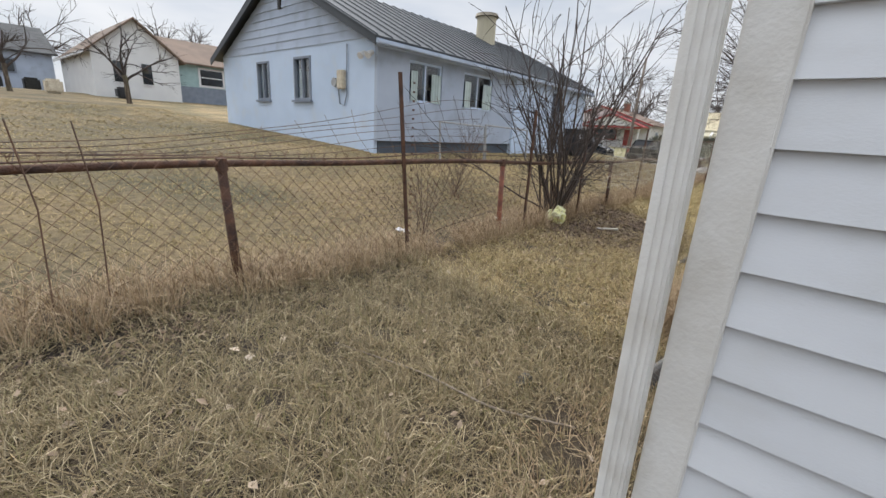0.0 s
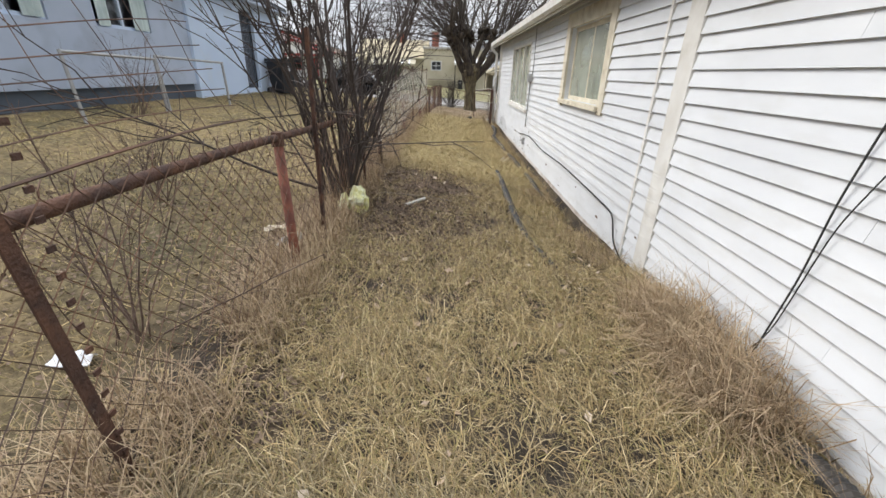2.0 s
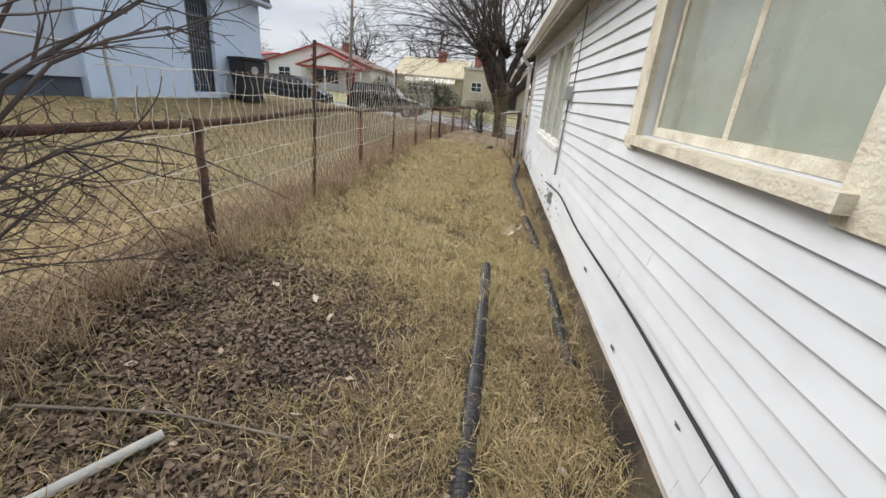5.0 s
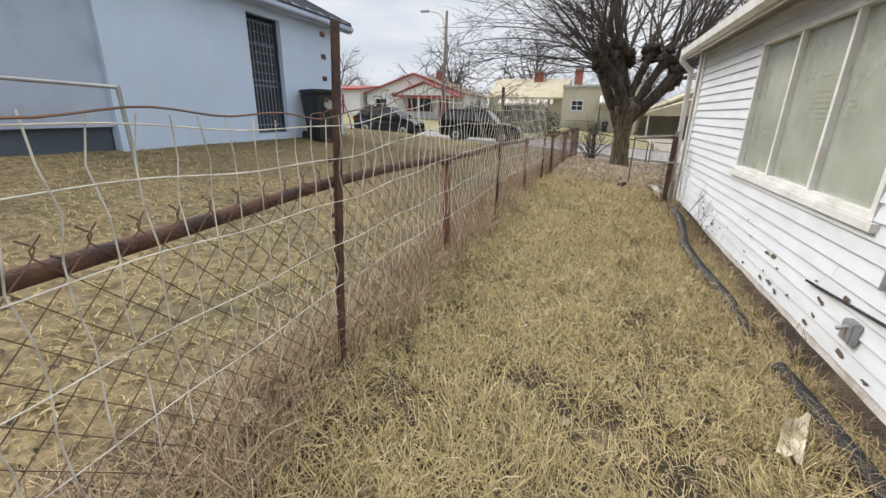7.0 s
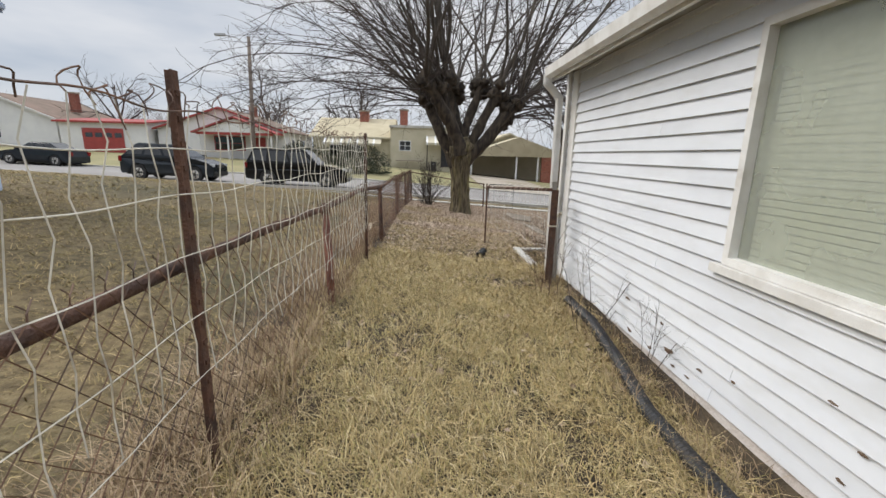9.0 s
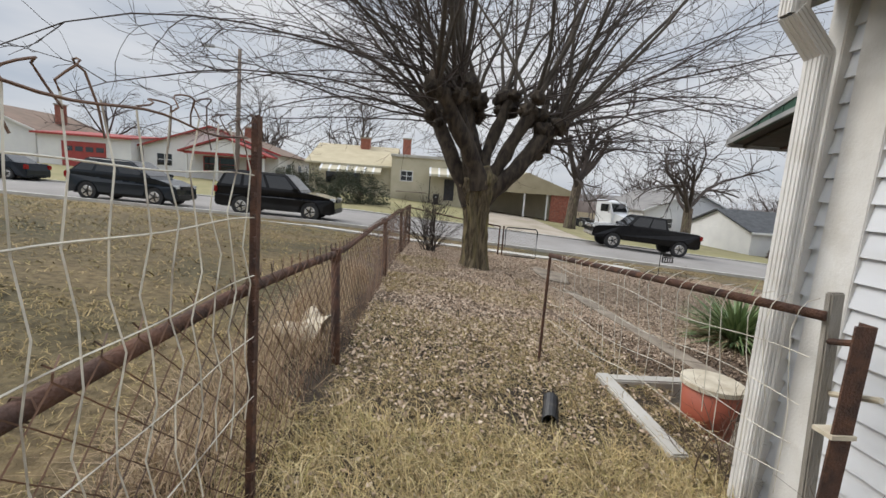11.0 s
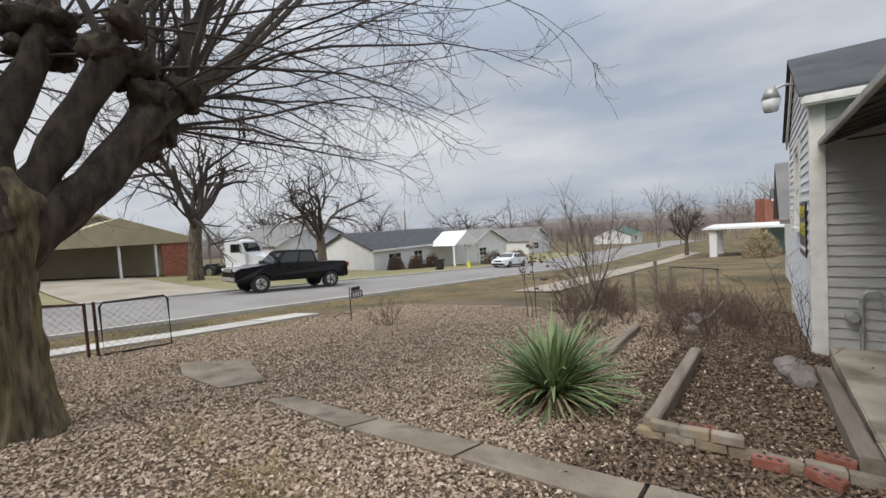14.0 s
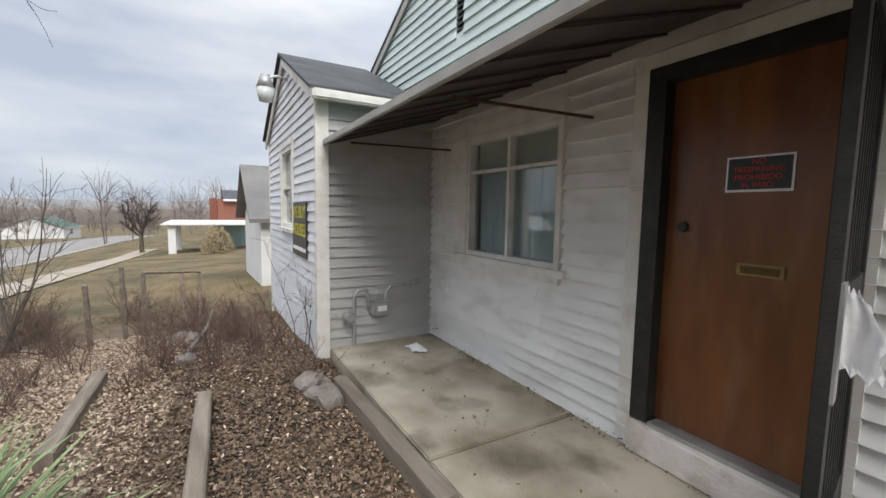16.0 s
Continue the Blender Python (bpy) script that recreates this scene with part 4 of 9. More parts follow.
part("door_casing", tr, M_TRIM, house, "white door casing")
part("threshold", box_bm(1.375, FRONT - 0.1, -0.30, 2.225, FRONT + 0.06, -0.27), M_GALV, door)
part("mail_slot", box_bm(1.56, FRONT - 0.05, 0.815, 1.80, FRONT - 0.037, 0.885, 0.005), M_BRASS, door, "brass mail slot")
part("mail_slot_flap", box_bm(1.585, FRONT - 0.037, 0.828, 1.775, FRONT - 0.032, 0.872, 0.002), M_BRONZE, door)
lock = cyl_bm((2.13, FRONT - 0.05, 1.08), (2.13, FRONT - 0.02, 1.08), 0.035, 0.03)
part("lock", lock, M_BLACK, door, "dark round lock plate")
# storm door frame standing open to the street
sd = thing("security_door", (1.245, FRONT + 0.06, -0.28), "black steel security door standing open beside the entrance", "door")
hx, hy = 1.245, FRONT + 0.06
dirv = Vector((-0.19, 0.98, 0)).normalized()


def sdp(u, w, z):
    return (hx + dirv.x * u - dirv.y * w, hy + dirv.y * u + dirv.x * w, z)


def sd_box(u0, u1, w0, w1, z0, z1):
    bm = bmesh.new()
    vs = [bm.verts.new(sdp(u, w, z)) for z in (z0, z1) for u, w in ((u0, w0), (u1, w0), (u1, w1), (u0, w1))]
    for f in ((0, 1, 2, 3), (7, 6, 5, 4), (0, 4, 5, 1), (1, 5, 6, 2), (2, 6, 7, 3), (3, 7, 4, 0)):
        bm.faces.new([vs[i] for i in f])
    return bm


for u0, u1 in ((0.0, 0.09), (0.80, 0.89)):
    part("stile", sd_box(u0, u1, -0.02, 0.02, -0.24, 2.0), M_BLACK, sd)
for z0, z1 in ((-0.24, -0.02), (0.78, 0.92), (1.90, 2.0)):
    part("rail", sd_box(0.09, 0.80, -0.018, 0.018, z0, z1), M_BLACK, sd)
for i in range(8):
    u = 0.13 + i * 0.087
    part("bar", sd_box(u, u + 0.014, -0.008, 0.008, -0.02, 1.90), M_BLACK, sd)
part("handle", cyl_bm(sdp(0.84, 0.02, 0.82), sdp(0.84, 0.10, 0.82), 0.012), M_GALV, sd, "worn metal lever handle")
part("lock_plate", sd_box(0.81, 0.88, 0.02, 0.03, 0.55, 0.95), M_GALV, sd)
# awning
AW0, AW1 = 0.45, 5.42
awn = part("awning", prism_mesh([(FRONT + 0.005, 2.37), (18.93, 1.93), (18.93, 1.905), (FRONT + 0.005, 2.345)], AW0, AW1, "x"), M_AWN_UNDER, house, "metal awning with a dark brown underside over the porch")
CURVE = [(FRONT + 0.005, 2.44), (17.9, 2.335), (18.3, 2.205), (18.6, 2.09), (18.78, 2.005), (18.90, 1.97), (18.93, 1.935)]
part("awning_top", prism_mesh(CURVE + [(q, z - 0.012) for q, z in CURVE[::-1]], AW0 - 0.01, AW1 + 0.01, "x"), M_AWNING, awn, "green ribbed awning sheet")
for xa in (AW0 - 0.016, AW1 + 0.004):
    part("awning_end", prism_mesh([(q, z - 0.014) for q, z in CURVE] + [(18.86, 1.91), (FRONT + 0.006, 2.32)], xa, xa + 0.012, "x"), M_AWNING, awn, "green ribbed awning end panel")
    part("end_rim", prism_mesh([(q, z + 0.012) for q, z in CURVE] + [(q, z - 0.02) for q, z in CURVE[::-1]], xa - 0.012, xa + 0.02, "x"), M_GALV, awn)
    part("end_rail", prism_mesh([(FRONT + 0.006, 2.345), (18.93, 1.935), (18.93, 1.90), (FRONT + 0.006, 2.31)], xa - 0.012, xa + 0.02, "x"), M_GALV, awn)
for i in range(13):
    q = FRONT + 0.09 + i * 0.098
    zt = max(z0 + (z1 - z0) * (q - q0) / (q1 - q0) for (q0, z0), (q1, z1) in zip(CURVE, CURVE[1:]) if q0 <= q <= q1)
    part("end_rib", box_bm(AW0 - 0.024, q, 2.345 - 0.297 * (q - FRONT), AW0 - 0.016, q + 0.016, zt - 0.03), M_AWNING, awn)
part("hanging_hook", cyl_bm((AW0 + 0.12, 18.25, 1.84), (AW0 + 0.12, 18.25, 2.12), 0.004), M_GALV, awn)
part("hanging_plate", prism_mesh([(18.19, 1.825), (18.27, 1.845), (18.33, 1.835), (18.25, 1.82)], AW0 + 0.04, AW0 + 0.24, "x"), M_GALV, awn, "bent metal scrap hanging from the awning")
for i in range(12):
    x = AW0 + 0.1 + i * (AW1 - AW0 - 0.2) / 11
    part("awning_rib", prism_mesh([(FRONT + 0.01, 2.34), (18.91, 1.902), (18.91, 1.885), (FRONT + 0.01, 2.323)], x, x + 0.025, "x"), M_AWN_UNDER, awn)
part("awning_edge", box_bm(AW0 - 0.02, 18.915, 1.885, AW1 + 0.02, 18.955, 1.95, 0.006), M_FASCIA, awn, "weathered pale awning edge")
for x in (0.7, 2.85, 5.0):
    part("awning_arm", cyl_bm((x, FRONT + 0.03, 1.90), (x + 0.04, 18.75, 1.88), 0.012), M_RUST, awn, "rusty awning support rod")


# ---- the pale blue house next door ----
NX, NW, NR, NF = -8.2, -16.65, 6.71, 18.4
NG = 0.55
nb = thing("neighbour_house", (-12.5, 12.5, NG), "pale blue one-storey house with charcoal metal roof", "house")
N_EAVE = 3.38


def wall_blocks(parent, name, origin, along, length, z0, z1, holes, material, label, thick):
    ax, ay = along
    nx, ny = ay, -ax
    cs = sorted({0.0, length, *[h[0] for h in holes], *[h[1] for h in holes]})
    cz = sorted({z0, z1, *[h[2] for h in holes], *[h[3] for h in holes]})
    V, Q = [], []
    for za, zb in zip(cz, cz[1:]):
        for sa, sb in zip(cs, cs[1:]):
            if any(h[0] <= sa and h[1] >= sb and h[2] <= za and h[3] >= zb for h in holes):
                continue
            b = len(V)
            for z in (za, zb):
                for s, d in ((sa, -thick), (sb, -thick), (sb, 0), (sa, 0)):
                    V.append((origin[0] + ax * s + nx * d, origin[1] + ay * s + ny * d, z))
            Q += [tuple(b + i for i in f) for f in ((0, 1, 5, 4), (1, 2, 6, 5), (2, 3, 7, 6), (3, 0, 4, 7), (4, 5, 6, 7), (3, 2, 1, 0))]
    return part(name, weld(mk_mesh(name, V, Q)), material, parent, label)


rear_h = [(2.57, 3.36, 1.98, 3.12), (4.84, 5.72, 1.98, 3.14)]
wall_blocks(nb, "rear_wall", (NW, NR), RT, NX - NW, 0.3, N_EAVE, rear_h, M_NB_BLUE, "smooth pale blue rear wall", 0.15)
for h in rear_h:
    window(nb, (NW, NR), RT, *h, M_SHUTTER, bars=(0.5,), behind="drape", width=0.06, depth=0.08)


def nb_clip(z):
    k = (z - N_EAVE) / 0.47
    return (min(max(k, 0), 4.21), max(8.45 - k, 4.24))


siding(nb, "rear_gable", (NW, NR), RT, 8.45, N_EAVE, 5.36, M_NB_SIDE, expose=0.22, clip=nb_clip, label="weathered grey-blue boarded gable", split=False)
part("gable_vent", box_bm(-12.50, NR - 0.06, 4.45, -12.36, NR - 0.005, 5.0), M_BLACK, nb, "narrow dark gable vent")


def ns(y):
    return NF - y


side_h = [(ns(9.0), ns(7.75), 2.05, 3.05), (ns(11.4), ns(9.95), 2.05, 3.05), (ns(16.25), ns(15.35), 0.85, 3.0)]
siding(nb, "side_wall", (NX, 12.7), DN, 12.7 - NR, 1.05, N_EAVE, M_NB_SIDE, [(12.7 - 9.0, 12.7 - 7.75, 2.05, 3.05), (12.7 - 11.4, 12.7 - 9.95, 2.05, 3.05)], expose=0.2, label="blue-grey boarded side wall")
wall_blocks(nb, "side_wall_smooth", (NX + 0.02, NF), DN, NF - 12.7, 0.2, N_EAVE, [(ns(16.25), ns(15.35), 0.85, 3.0)], M_NB_BLUE, "smooth pale blue side wall", 0.15)
part("skirt", box_bm(NX - 0.1, NR + 0.1, 0.72, NX + 0.035, 12.68, 1.05), M_NB_SKIRT, nb, "dark slate skirting band")
part("foundation", box_bm(NX - 0.1, NR + 0.1, 0.0, NX + 0.025, 12.68, 0.72), M_NB_BLUE, nb)
part("front_wall", box_bm(NW, NF - 0.15, 0.0, NX + 0.015, NF, N_EAVE), M_NB_BLUE, nb)
part("west_wall", box_bm(NW, NR + 0.15, 0.0, NW + 0.15, NF - 0.15, N_EAVE), M_NB_BLUE, nb)
part("front_gable", prism_mesh([(NW, N_EAVE + 0.003), (NX, N_EAVE + 0.003), ((NW + NX) / 2, 5.42)], NF - 0.12, NF), M_NB_BLUE, nb)
for (s0, s1, z0, z1) in side_h[:2]:
    window(nb, (NX, NF), DN, s0, s1, z0, z1, M_NB_BLUE, bars=(0.5,), behind="drape", width=0.06, casing=0.05)
    for a, b in ((s0 - 0.42, s0 - 0.07), (s1 + 0.07, s1 + 0.42)):
        sh = part("shutter", box_bm(NX + 0.02, NF - b, z0 - 0.1, NX + 0.045, NF - a, z1 + 0.06), M_SHUTTER, nb, "grey-blue louvred shutter")
        lv = bmesh.new()
        for i in range(16):
            z = z0 - 0.06 + i * (z1 - z0 + 0.08) / 16
            box_bm(NX + 0.045, NF - b + 0.04, z, NX + 0.058, NF - a - 0.04, z + 0.03, bm=lv)
        part("louvre", lv, M_SHUTTER, sh)
# security screen door on the side
sdoor = part("side_door", box_bm(NX - 0.06, 15.36, 0.86, NX - 0.02, 16.24, 2.98), M_DARK, nb, "dark side door behind a white security screen")
part("door_frame", wall_blocks(nb, "door_frame", (NX + 0.045, 16.33), DN, 1.06, 0.80, 3.08, [(0.1, 0.96, 0.88, 2.98)], M_SHUTTER, "", 0.03).data, M_SHUTTER, sdoor)
grille = bmesh.new()
for i in range(9):
    y = 15.40 + i * 0.1
    box_bm(NX - 0.005, y, 0.9, NX + 0.008, y + 0.014, 2.96, bm=grille)
for z in (1.0, 1.75, 1.85, 2.5, 2.9):
    box_bm(NX - 0.006, 15.37, z, NX + 0.01, 16.23, z + 0.02, bm=grille)
for i in range(4):
    for k in range(5):
        box_bm(NX - 0.004, 15.45 + i * 0.2, 2.0 + k * 0.18, NX + 0.006, 15.58 + i * 0.2, 2.015 + k * 0.18, bm=grille)
part("security_grille", grille, M_SHUTTER, sdoor, "grey scrolled security grille")
for sx in (-1, 1):
    xe = (NW + NX) / 2 + sx * 4.6
    ze = 5.50 - 0.47 * 4.6
    roof_plane("roof", xe, ze, (NW + NX) / 2, 5.50, NR - 0.3, NF + 0.3, 0.05, M_METALROOF, nb, "charcoal standing-seam metal roof")
    seams = bmesh.new()
    for i in range(28):
        y = NR - 0.25 + i * (NF - NR + 0.5) / 27
        bm2 = seams
        v = [bm2.verts.new(p) for p in ((xe, y, ze + 0.001), (xe, y + 0.03, ze + 0.001), ((NW + NX) / 2, y + 0.03, 5.501), ((NW + NX) / 2, y, 5.501), (xe, y + 0.01, ze + 0.035), (xe, y + 0.02, ze + 0.035), ((NW + NX) / 2, y + 0.02, 5.535), ((NW + NX) / 2, y + 0.01, 5.535))]
        for f in ((0, 4, 7, 3), (4, 5, 6, 7), (5, 1, 2, 6), (0, 1, 5, 4)):
            bm2.faces.new([v[k] for k in f])
    part("roof_seams", seams, M_METALROOF, nb)
    for y in (NR - 0.3, NF + 0.27):
        part("rake_board", prism_mesh([((NW + NX) / 2, 5.46), (xe, ze - 0.04), (xe, ze - 0.2), ((NW + NX) / 2, 5.30)], y, y + 0.03), M_METALROOF if y < 10 else M_NB_SIDE, nb)
part("fascia", box_bm(NX + 0.30, NR - 0.28, 3.13, NX + 0.33, NF + 0.28, 3.27), M_NB_SIDE, nb, "blue-grey eave fascia")
part("gutter", box_bm(NX + 0.33, NR - 0.28, 3.17, NX + 0.44, NF + 0.3, 3.27, 0.02), M_NB_SIDE, nb, "blue-grey gutter")
part("soffit", box_bm(NX + 0.0, NR - 0.25, 3.25, NX + 0.30, NF + 0.25, 3.27), M_NB_BLUE, nb)
part("downspout", box_bm(NX + 0.03, NF - 0.12, 0.5, NX + 0.10, NF - 0.04, 3.2, 0.01), M_NB_BLUE, nb)
part("wall_plate", box_bm(NX + 0.021, 13.52, 1.12, NX + 0.032, 13.66, 1.27, 0.003), M_PAPER, nb, "small white square cover plate")
ch = part("chimney", cyl_bm((-11.6, 15.5, 4.3), (-11.6, 15.5, 6.0), 0.42, 0.40, 16), M_CREAM, nb, "stubby cream round chimney")
part("chimney_cap", cyl_bm((-11.6, 15.5, 6.0), (-11.6, 15.5, 6.12), 0.50, 0.46, 16), M_CONC, ch)
part("meter_box", box_bm(-9.55, NR - 0.14, 2.25, -9.3, NR - 0.005, 2.7, 0.02), M_SCRAP, nb, "tan electric meter box")
part("meter", cyl_bm((-9.72, NR - 0.1, 2.42), (-9.72, NR - 0.005, 2.42), 0.11), M_GALV, nb, "round grey electric meter")
part("conduit", tube_mesh([([(-9.6, NR - 0.04, 2.25), (-9.55, NR - 0.04, 1.9), (-9.35, NR - 0.04, 1.85), (-9.25, NR - 0.04, 2.1), (-9.22, NR - 0.04, 3.3)], 0.016)]), M_SHUTTER, nb)
for dx in (0.0, 0.28):
    part("floodlight", cyl_bm((-8.5 + dx, NR - 0.05, 3.05), (-8.48 + dx, NR - 0.22, 2.95), 0.05, 0.085), M_WHITEHOUSE, nb, "white twin floodlight")


# ---- boundary fence: rusted chain-link on posts ----
LINE = [(-3.02, -4.0), (-2.97, 2.0), (-2.94, 10.0), (-2.90, 13.5), (-2.74, 16.9), (-2.63, 18.6), (-2.55, 24.0), (-2.38, 28.7)]


def fence_x(y):
    for (xa, ya), (xb, yb) in zip(LINE, LINE[1:]):
        if y <= yb:
            return xa + (xb - xa) * (y - ya) / (yb - ya)
    return LINE[-1][0]


def along(table, y):
    return float(np.interp(y, [q[0] for q in table], [q[1] for q in table]))


def base_z(y):
    low = along([(-4, 0.25), (1.1, 0.24), (2.8, 0.16), (4.6, 0.16), (8.4, 0.03), (14, 0.05)], y)
    return low * (1 - smooth(14, 18, y)) + smooth(14, 18, y) * rough_z(fence_x(y), y)


def rail_z(y):
    level = along([(-4, 1.08), (1.1, 1.10), (2.8, 1.105), (4.5, 1.05), (8.4, 0.985), (10.1, 1.015), (11.8, 0.985), (13.55, 0.945), (17.0, 0.93), (18.5, 0.875), (28.7, 0.70)], y)
    return level + 0.012 * math.sin(y * 1.9)


fence = thing("chain_link_fence", (-2.95, 12, 0), "rusted chain-link boundary fence with pipe top rail", "fence")
for i, y in enumerate((-2.3, 1.13, 4.56, 8.44, 11.80, 15.55, 18.50, 22.0, 25.5, 28.7)):
    x = fence_x(y)
    top = rail_z(y)
    lean = 0.10 if i == 1 else 0.02
    red = y in (4.56, 15.55)
    p = part("post", cyl_bm((x + 0.02, y + lean * 0.3, base_z(y) - 0.3), (x - 0.01, y - lean * 0.3, top - 0.03), 0.033, 0.031, 14), M_RUST_RED if red or 11 < y < 16 else M_RUST, fence, "red rusted line post" if red else "", True)
    part("cap", cyl_bm((x - 0.01, y - lean * 0.3, top - 0.05), (x - 0.01, y - lean * 0.3, top + 0.035), 0.042, 0.036, 12), M_RUST, p)
yy = np.arange(-4.0, 28.71, 0.35)
part("top_rail", tube_mesh([([(fence_x(y) - 0.01, y, rail_z(y)) for y in yy], 0.024)], 10), M_RUST, fence, "sagging rusted pipe rail", True)
for y in np.arange(-3.5, 28.5, 0.9):
    part("tie_wire", tube_mesh([([(fence_x(y) - 0.01 + 0.03 * math.cos(a), y + 0.01 * math.sin(3 * a), rail_z(y) + 0.03 * math.sin(a)) for a in np.linspace(0, 5.6, 7)], 0.0025)], 4), M_LINK, fence)
# woven diamonds: each wire zigzags downwards, barbed twists above the rail
D = 0.056
links = []
for k in range(int((28.6 + 4.0) / D)):
    y0 = -3.95 + k * D
    zt, zb = rail_z(y0) + 0.045, base_z(y0) + 0.0
    n = int((zt - zb) / D)
    pts = []
    for j in range(n + 1):
        z = zt - j * (zt - zb) / n
        yj = y0 + (D if (j + k) % 2 else 0.0)
        bow = 0.03 * math.sin(yj * 1.3) * math.sin((z - zb) / (zt - zb) * 3.1)
        pts.append((fence_x(yj) + 0.028 + bow + 0.006 * noise.noise((yj * 3, z * 3, 1)), yj + 0.006 * noise.noise((yj * 5, z * 5, 9)), z))
    links.append((pts, 0.0024))
    tw = pts[0]
    links.append(([tw, (tw[0] - 0.006, tw[1] + 0.012, tw[2] + 0.02), (tw[0] + 0.004, tw[1] - 0.022, tw[2] + 0.045)], 0.0022))
    links.append(([tw, (tw[0] + 0.006, tw[1] - 0.004, tw[2] + 0.02), (tw[0] - 0.004, tw[1] + 0.026, tw[2] + 0.045)], 0.0022))
tagged(part("chain_link_mesh", tube_mesh(links, 3), M_LINK, fence, "rusty woven diamond wire mesh"), kind="stuff")

# tall steel posts wired to the fence
tpost = []
for y, top, lean in ((2.83, 1.90, 0.05), (5.15, 1.74, 0.0), (6.95, 1.5, 0.0), (10.08, 1.69, -0.035), (13.56, 1.62, 0.0), (17.08, 1.60, -0.02)):
    x = fence_x(y) + 0.06
    p = thing("steel_post", (x, y, base_z(y)), "rusted steel T-post driven beside the fence", "post", "tall fence posts")
    bm = bmesh.new()
    box_bm(x - 0.003, y - 0.02, base_z(y) - 0.3, x + 0.003, y + 0.02, top, bm=bm)
    box_bm(x - 0.028, y - 0.003, base_z(y) - 0.3, x + 0.001, y + 0.003, top, bm=bm)
    bmesh.ops.rotate(bm, cent=(x, y, base_z(y)), matrix=Matrix.Rotation(lean * 2, 3, "X"), verts=bm.verts)
    part("stem", bm, M_RUST, p)
    for i in range(int((top - base_z(y)) / 0.08)):
        z = base_z(y) + 0.05 + i * 0.08
        part("stud", box_bm(x + 0.003, y - 0.012, z, x + 0.009, y + 0.012, z + 0.018), M_RUST, p)

# white field wire hung over the chain-link between the tall posts
wire = thing("field_wire", (-2.9, 12, 1), "whitened woven field wire tied over the chain-link", "wire fence")
ww, dw = [], []
WY = np.arange(7.9, 17.1, 0.098)


def wire_lift(y):
    return smooth(9.8, 11.5, y) * 0.20 + 0.02 * math.sin(y * 2.3)


for k, y in enumerate(WY):
    zt = 1.31 + wire_lift(y)
    foot = 0.50 + 0.10 * math.sin(y * 1.1) + 0.05 * math.sin(k * 2.7)
    pts = []
    for j in range(9):
        z = foot + (zt - foot) * j / 8
        pts.append((fence_x(y) + 0.07 + 0.012 * math.sin(j * 2.3 + k), y + 0.012 * math.sin(j * 1.9 + k * 1.3), z))
    ww.append((pts, 0.0025))
    if y > 9.9 and k % 7 != 3:
        # each stay ends in an arch to the next one, with a hanging prong
        wide = 0.098 + 0.02 * math.sin(k * 5.1)
        top = zt + 0.045 + 0.02 * math.sin(k * 1.7)
        arch = [(pts[-1][0], pts[-1][1], zt)]
        for j in range(1, 11):
            u = j / 10
            arch.append((fence_x(y) + 0.07 + 0.015 * math.sin(j + k), y + wide * u, zt + (top - zt) * math.sin(u * 2.9) - (0.06 + 0.03 * math.sin(k * 3.3)) * smooth(0.8, 1.0, u)))
        dw.append((arch, 0.0022))
for z in (0.54, 0.74, 0.95, 1.15, 1.29):
    pts = [(fence_x(y) + 0.074, y, z + 0.6 * wire_lift(y) * (z - 0.5) + 0.016 * math.sin(y * 1.7 + z * 5) + 0.006 * math.sin(y * 9)) for y in np.arange(7.7, 17.1, 0.08)]
    ww.append((pts, 0.0023))
dw.append(([(fence_x(y) + 0.08, y, 1.30 + wire_lift(y) + 0.025 * math.sin(y * 2.1) + 0.01 * math.sin(y * 13)) for y in np.arange(8.6, 17.05, 0.06)], 0.003))
tagged(part("wire_mesh", tube_mesh(ww, 4), M_WHITEWIRE, wire, "white corroded wire mesh"), kind="stuff")
tagged(part("curled_wire", tube_mesh(dw, 4), M_LINK, wire, "dark curled wire ends"), kind="stuff")
# collapsed strands behind the first bays
old = thing("slack_wire", (-3.1, 1, 1.2), "slack rusty field wire sagging behind the fence", "wire fence")
sw_paths = []
for i in range(7):
    pts = []
    for y in np.arange(-4, 4.6, 0.2):
        u = smooth(0.3, 4.5, y)
        pts.append((fence_x(y) - 0.12 - 0.05 * i, y, 1.12 + 0.015 * i + u * (0.05 + 0.085 * i) + 0.02 * math.sin(y * 2 + i)))
    sw_paths.append((pts, 0.0026 if i else 0.006))
for y in np.arange(-3.8, 4.4, 0.3):
    u = smooth(0.3, 4.5, y)
    sw_paths.append(([(fence_x(y) - 0.12, y, 1.10 + 0.05 * u), (fence_x(y) - 0.3, y + 0.05 * math.sin(y * 7), 1.17 + u * 0.3), (fence_x(y) - 0.45, y, 1.22 + u * 0.62)], 0.0022))
for y in (-0.55, 0.35, 0.1):
    sw_paths.append(([(fence_x(y) + 0.04, y, 1.35), (fence_x(y) + 0.06, y + 0.05, 0.9), (fence_x(y) + 0.05, y + 0.03, 0.35)], 0.004))
tagged(part("wire_mesh", tube_mesh(sw_paths, 4), M_LINK, old), kind="stuff")

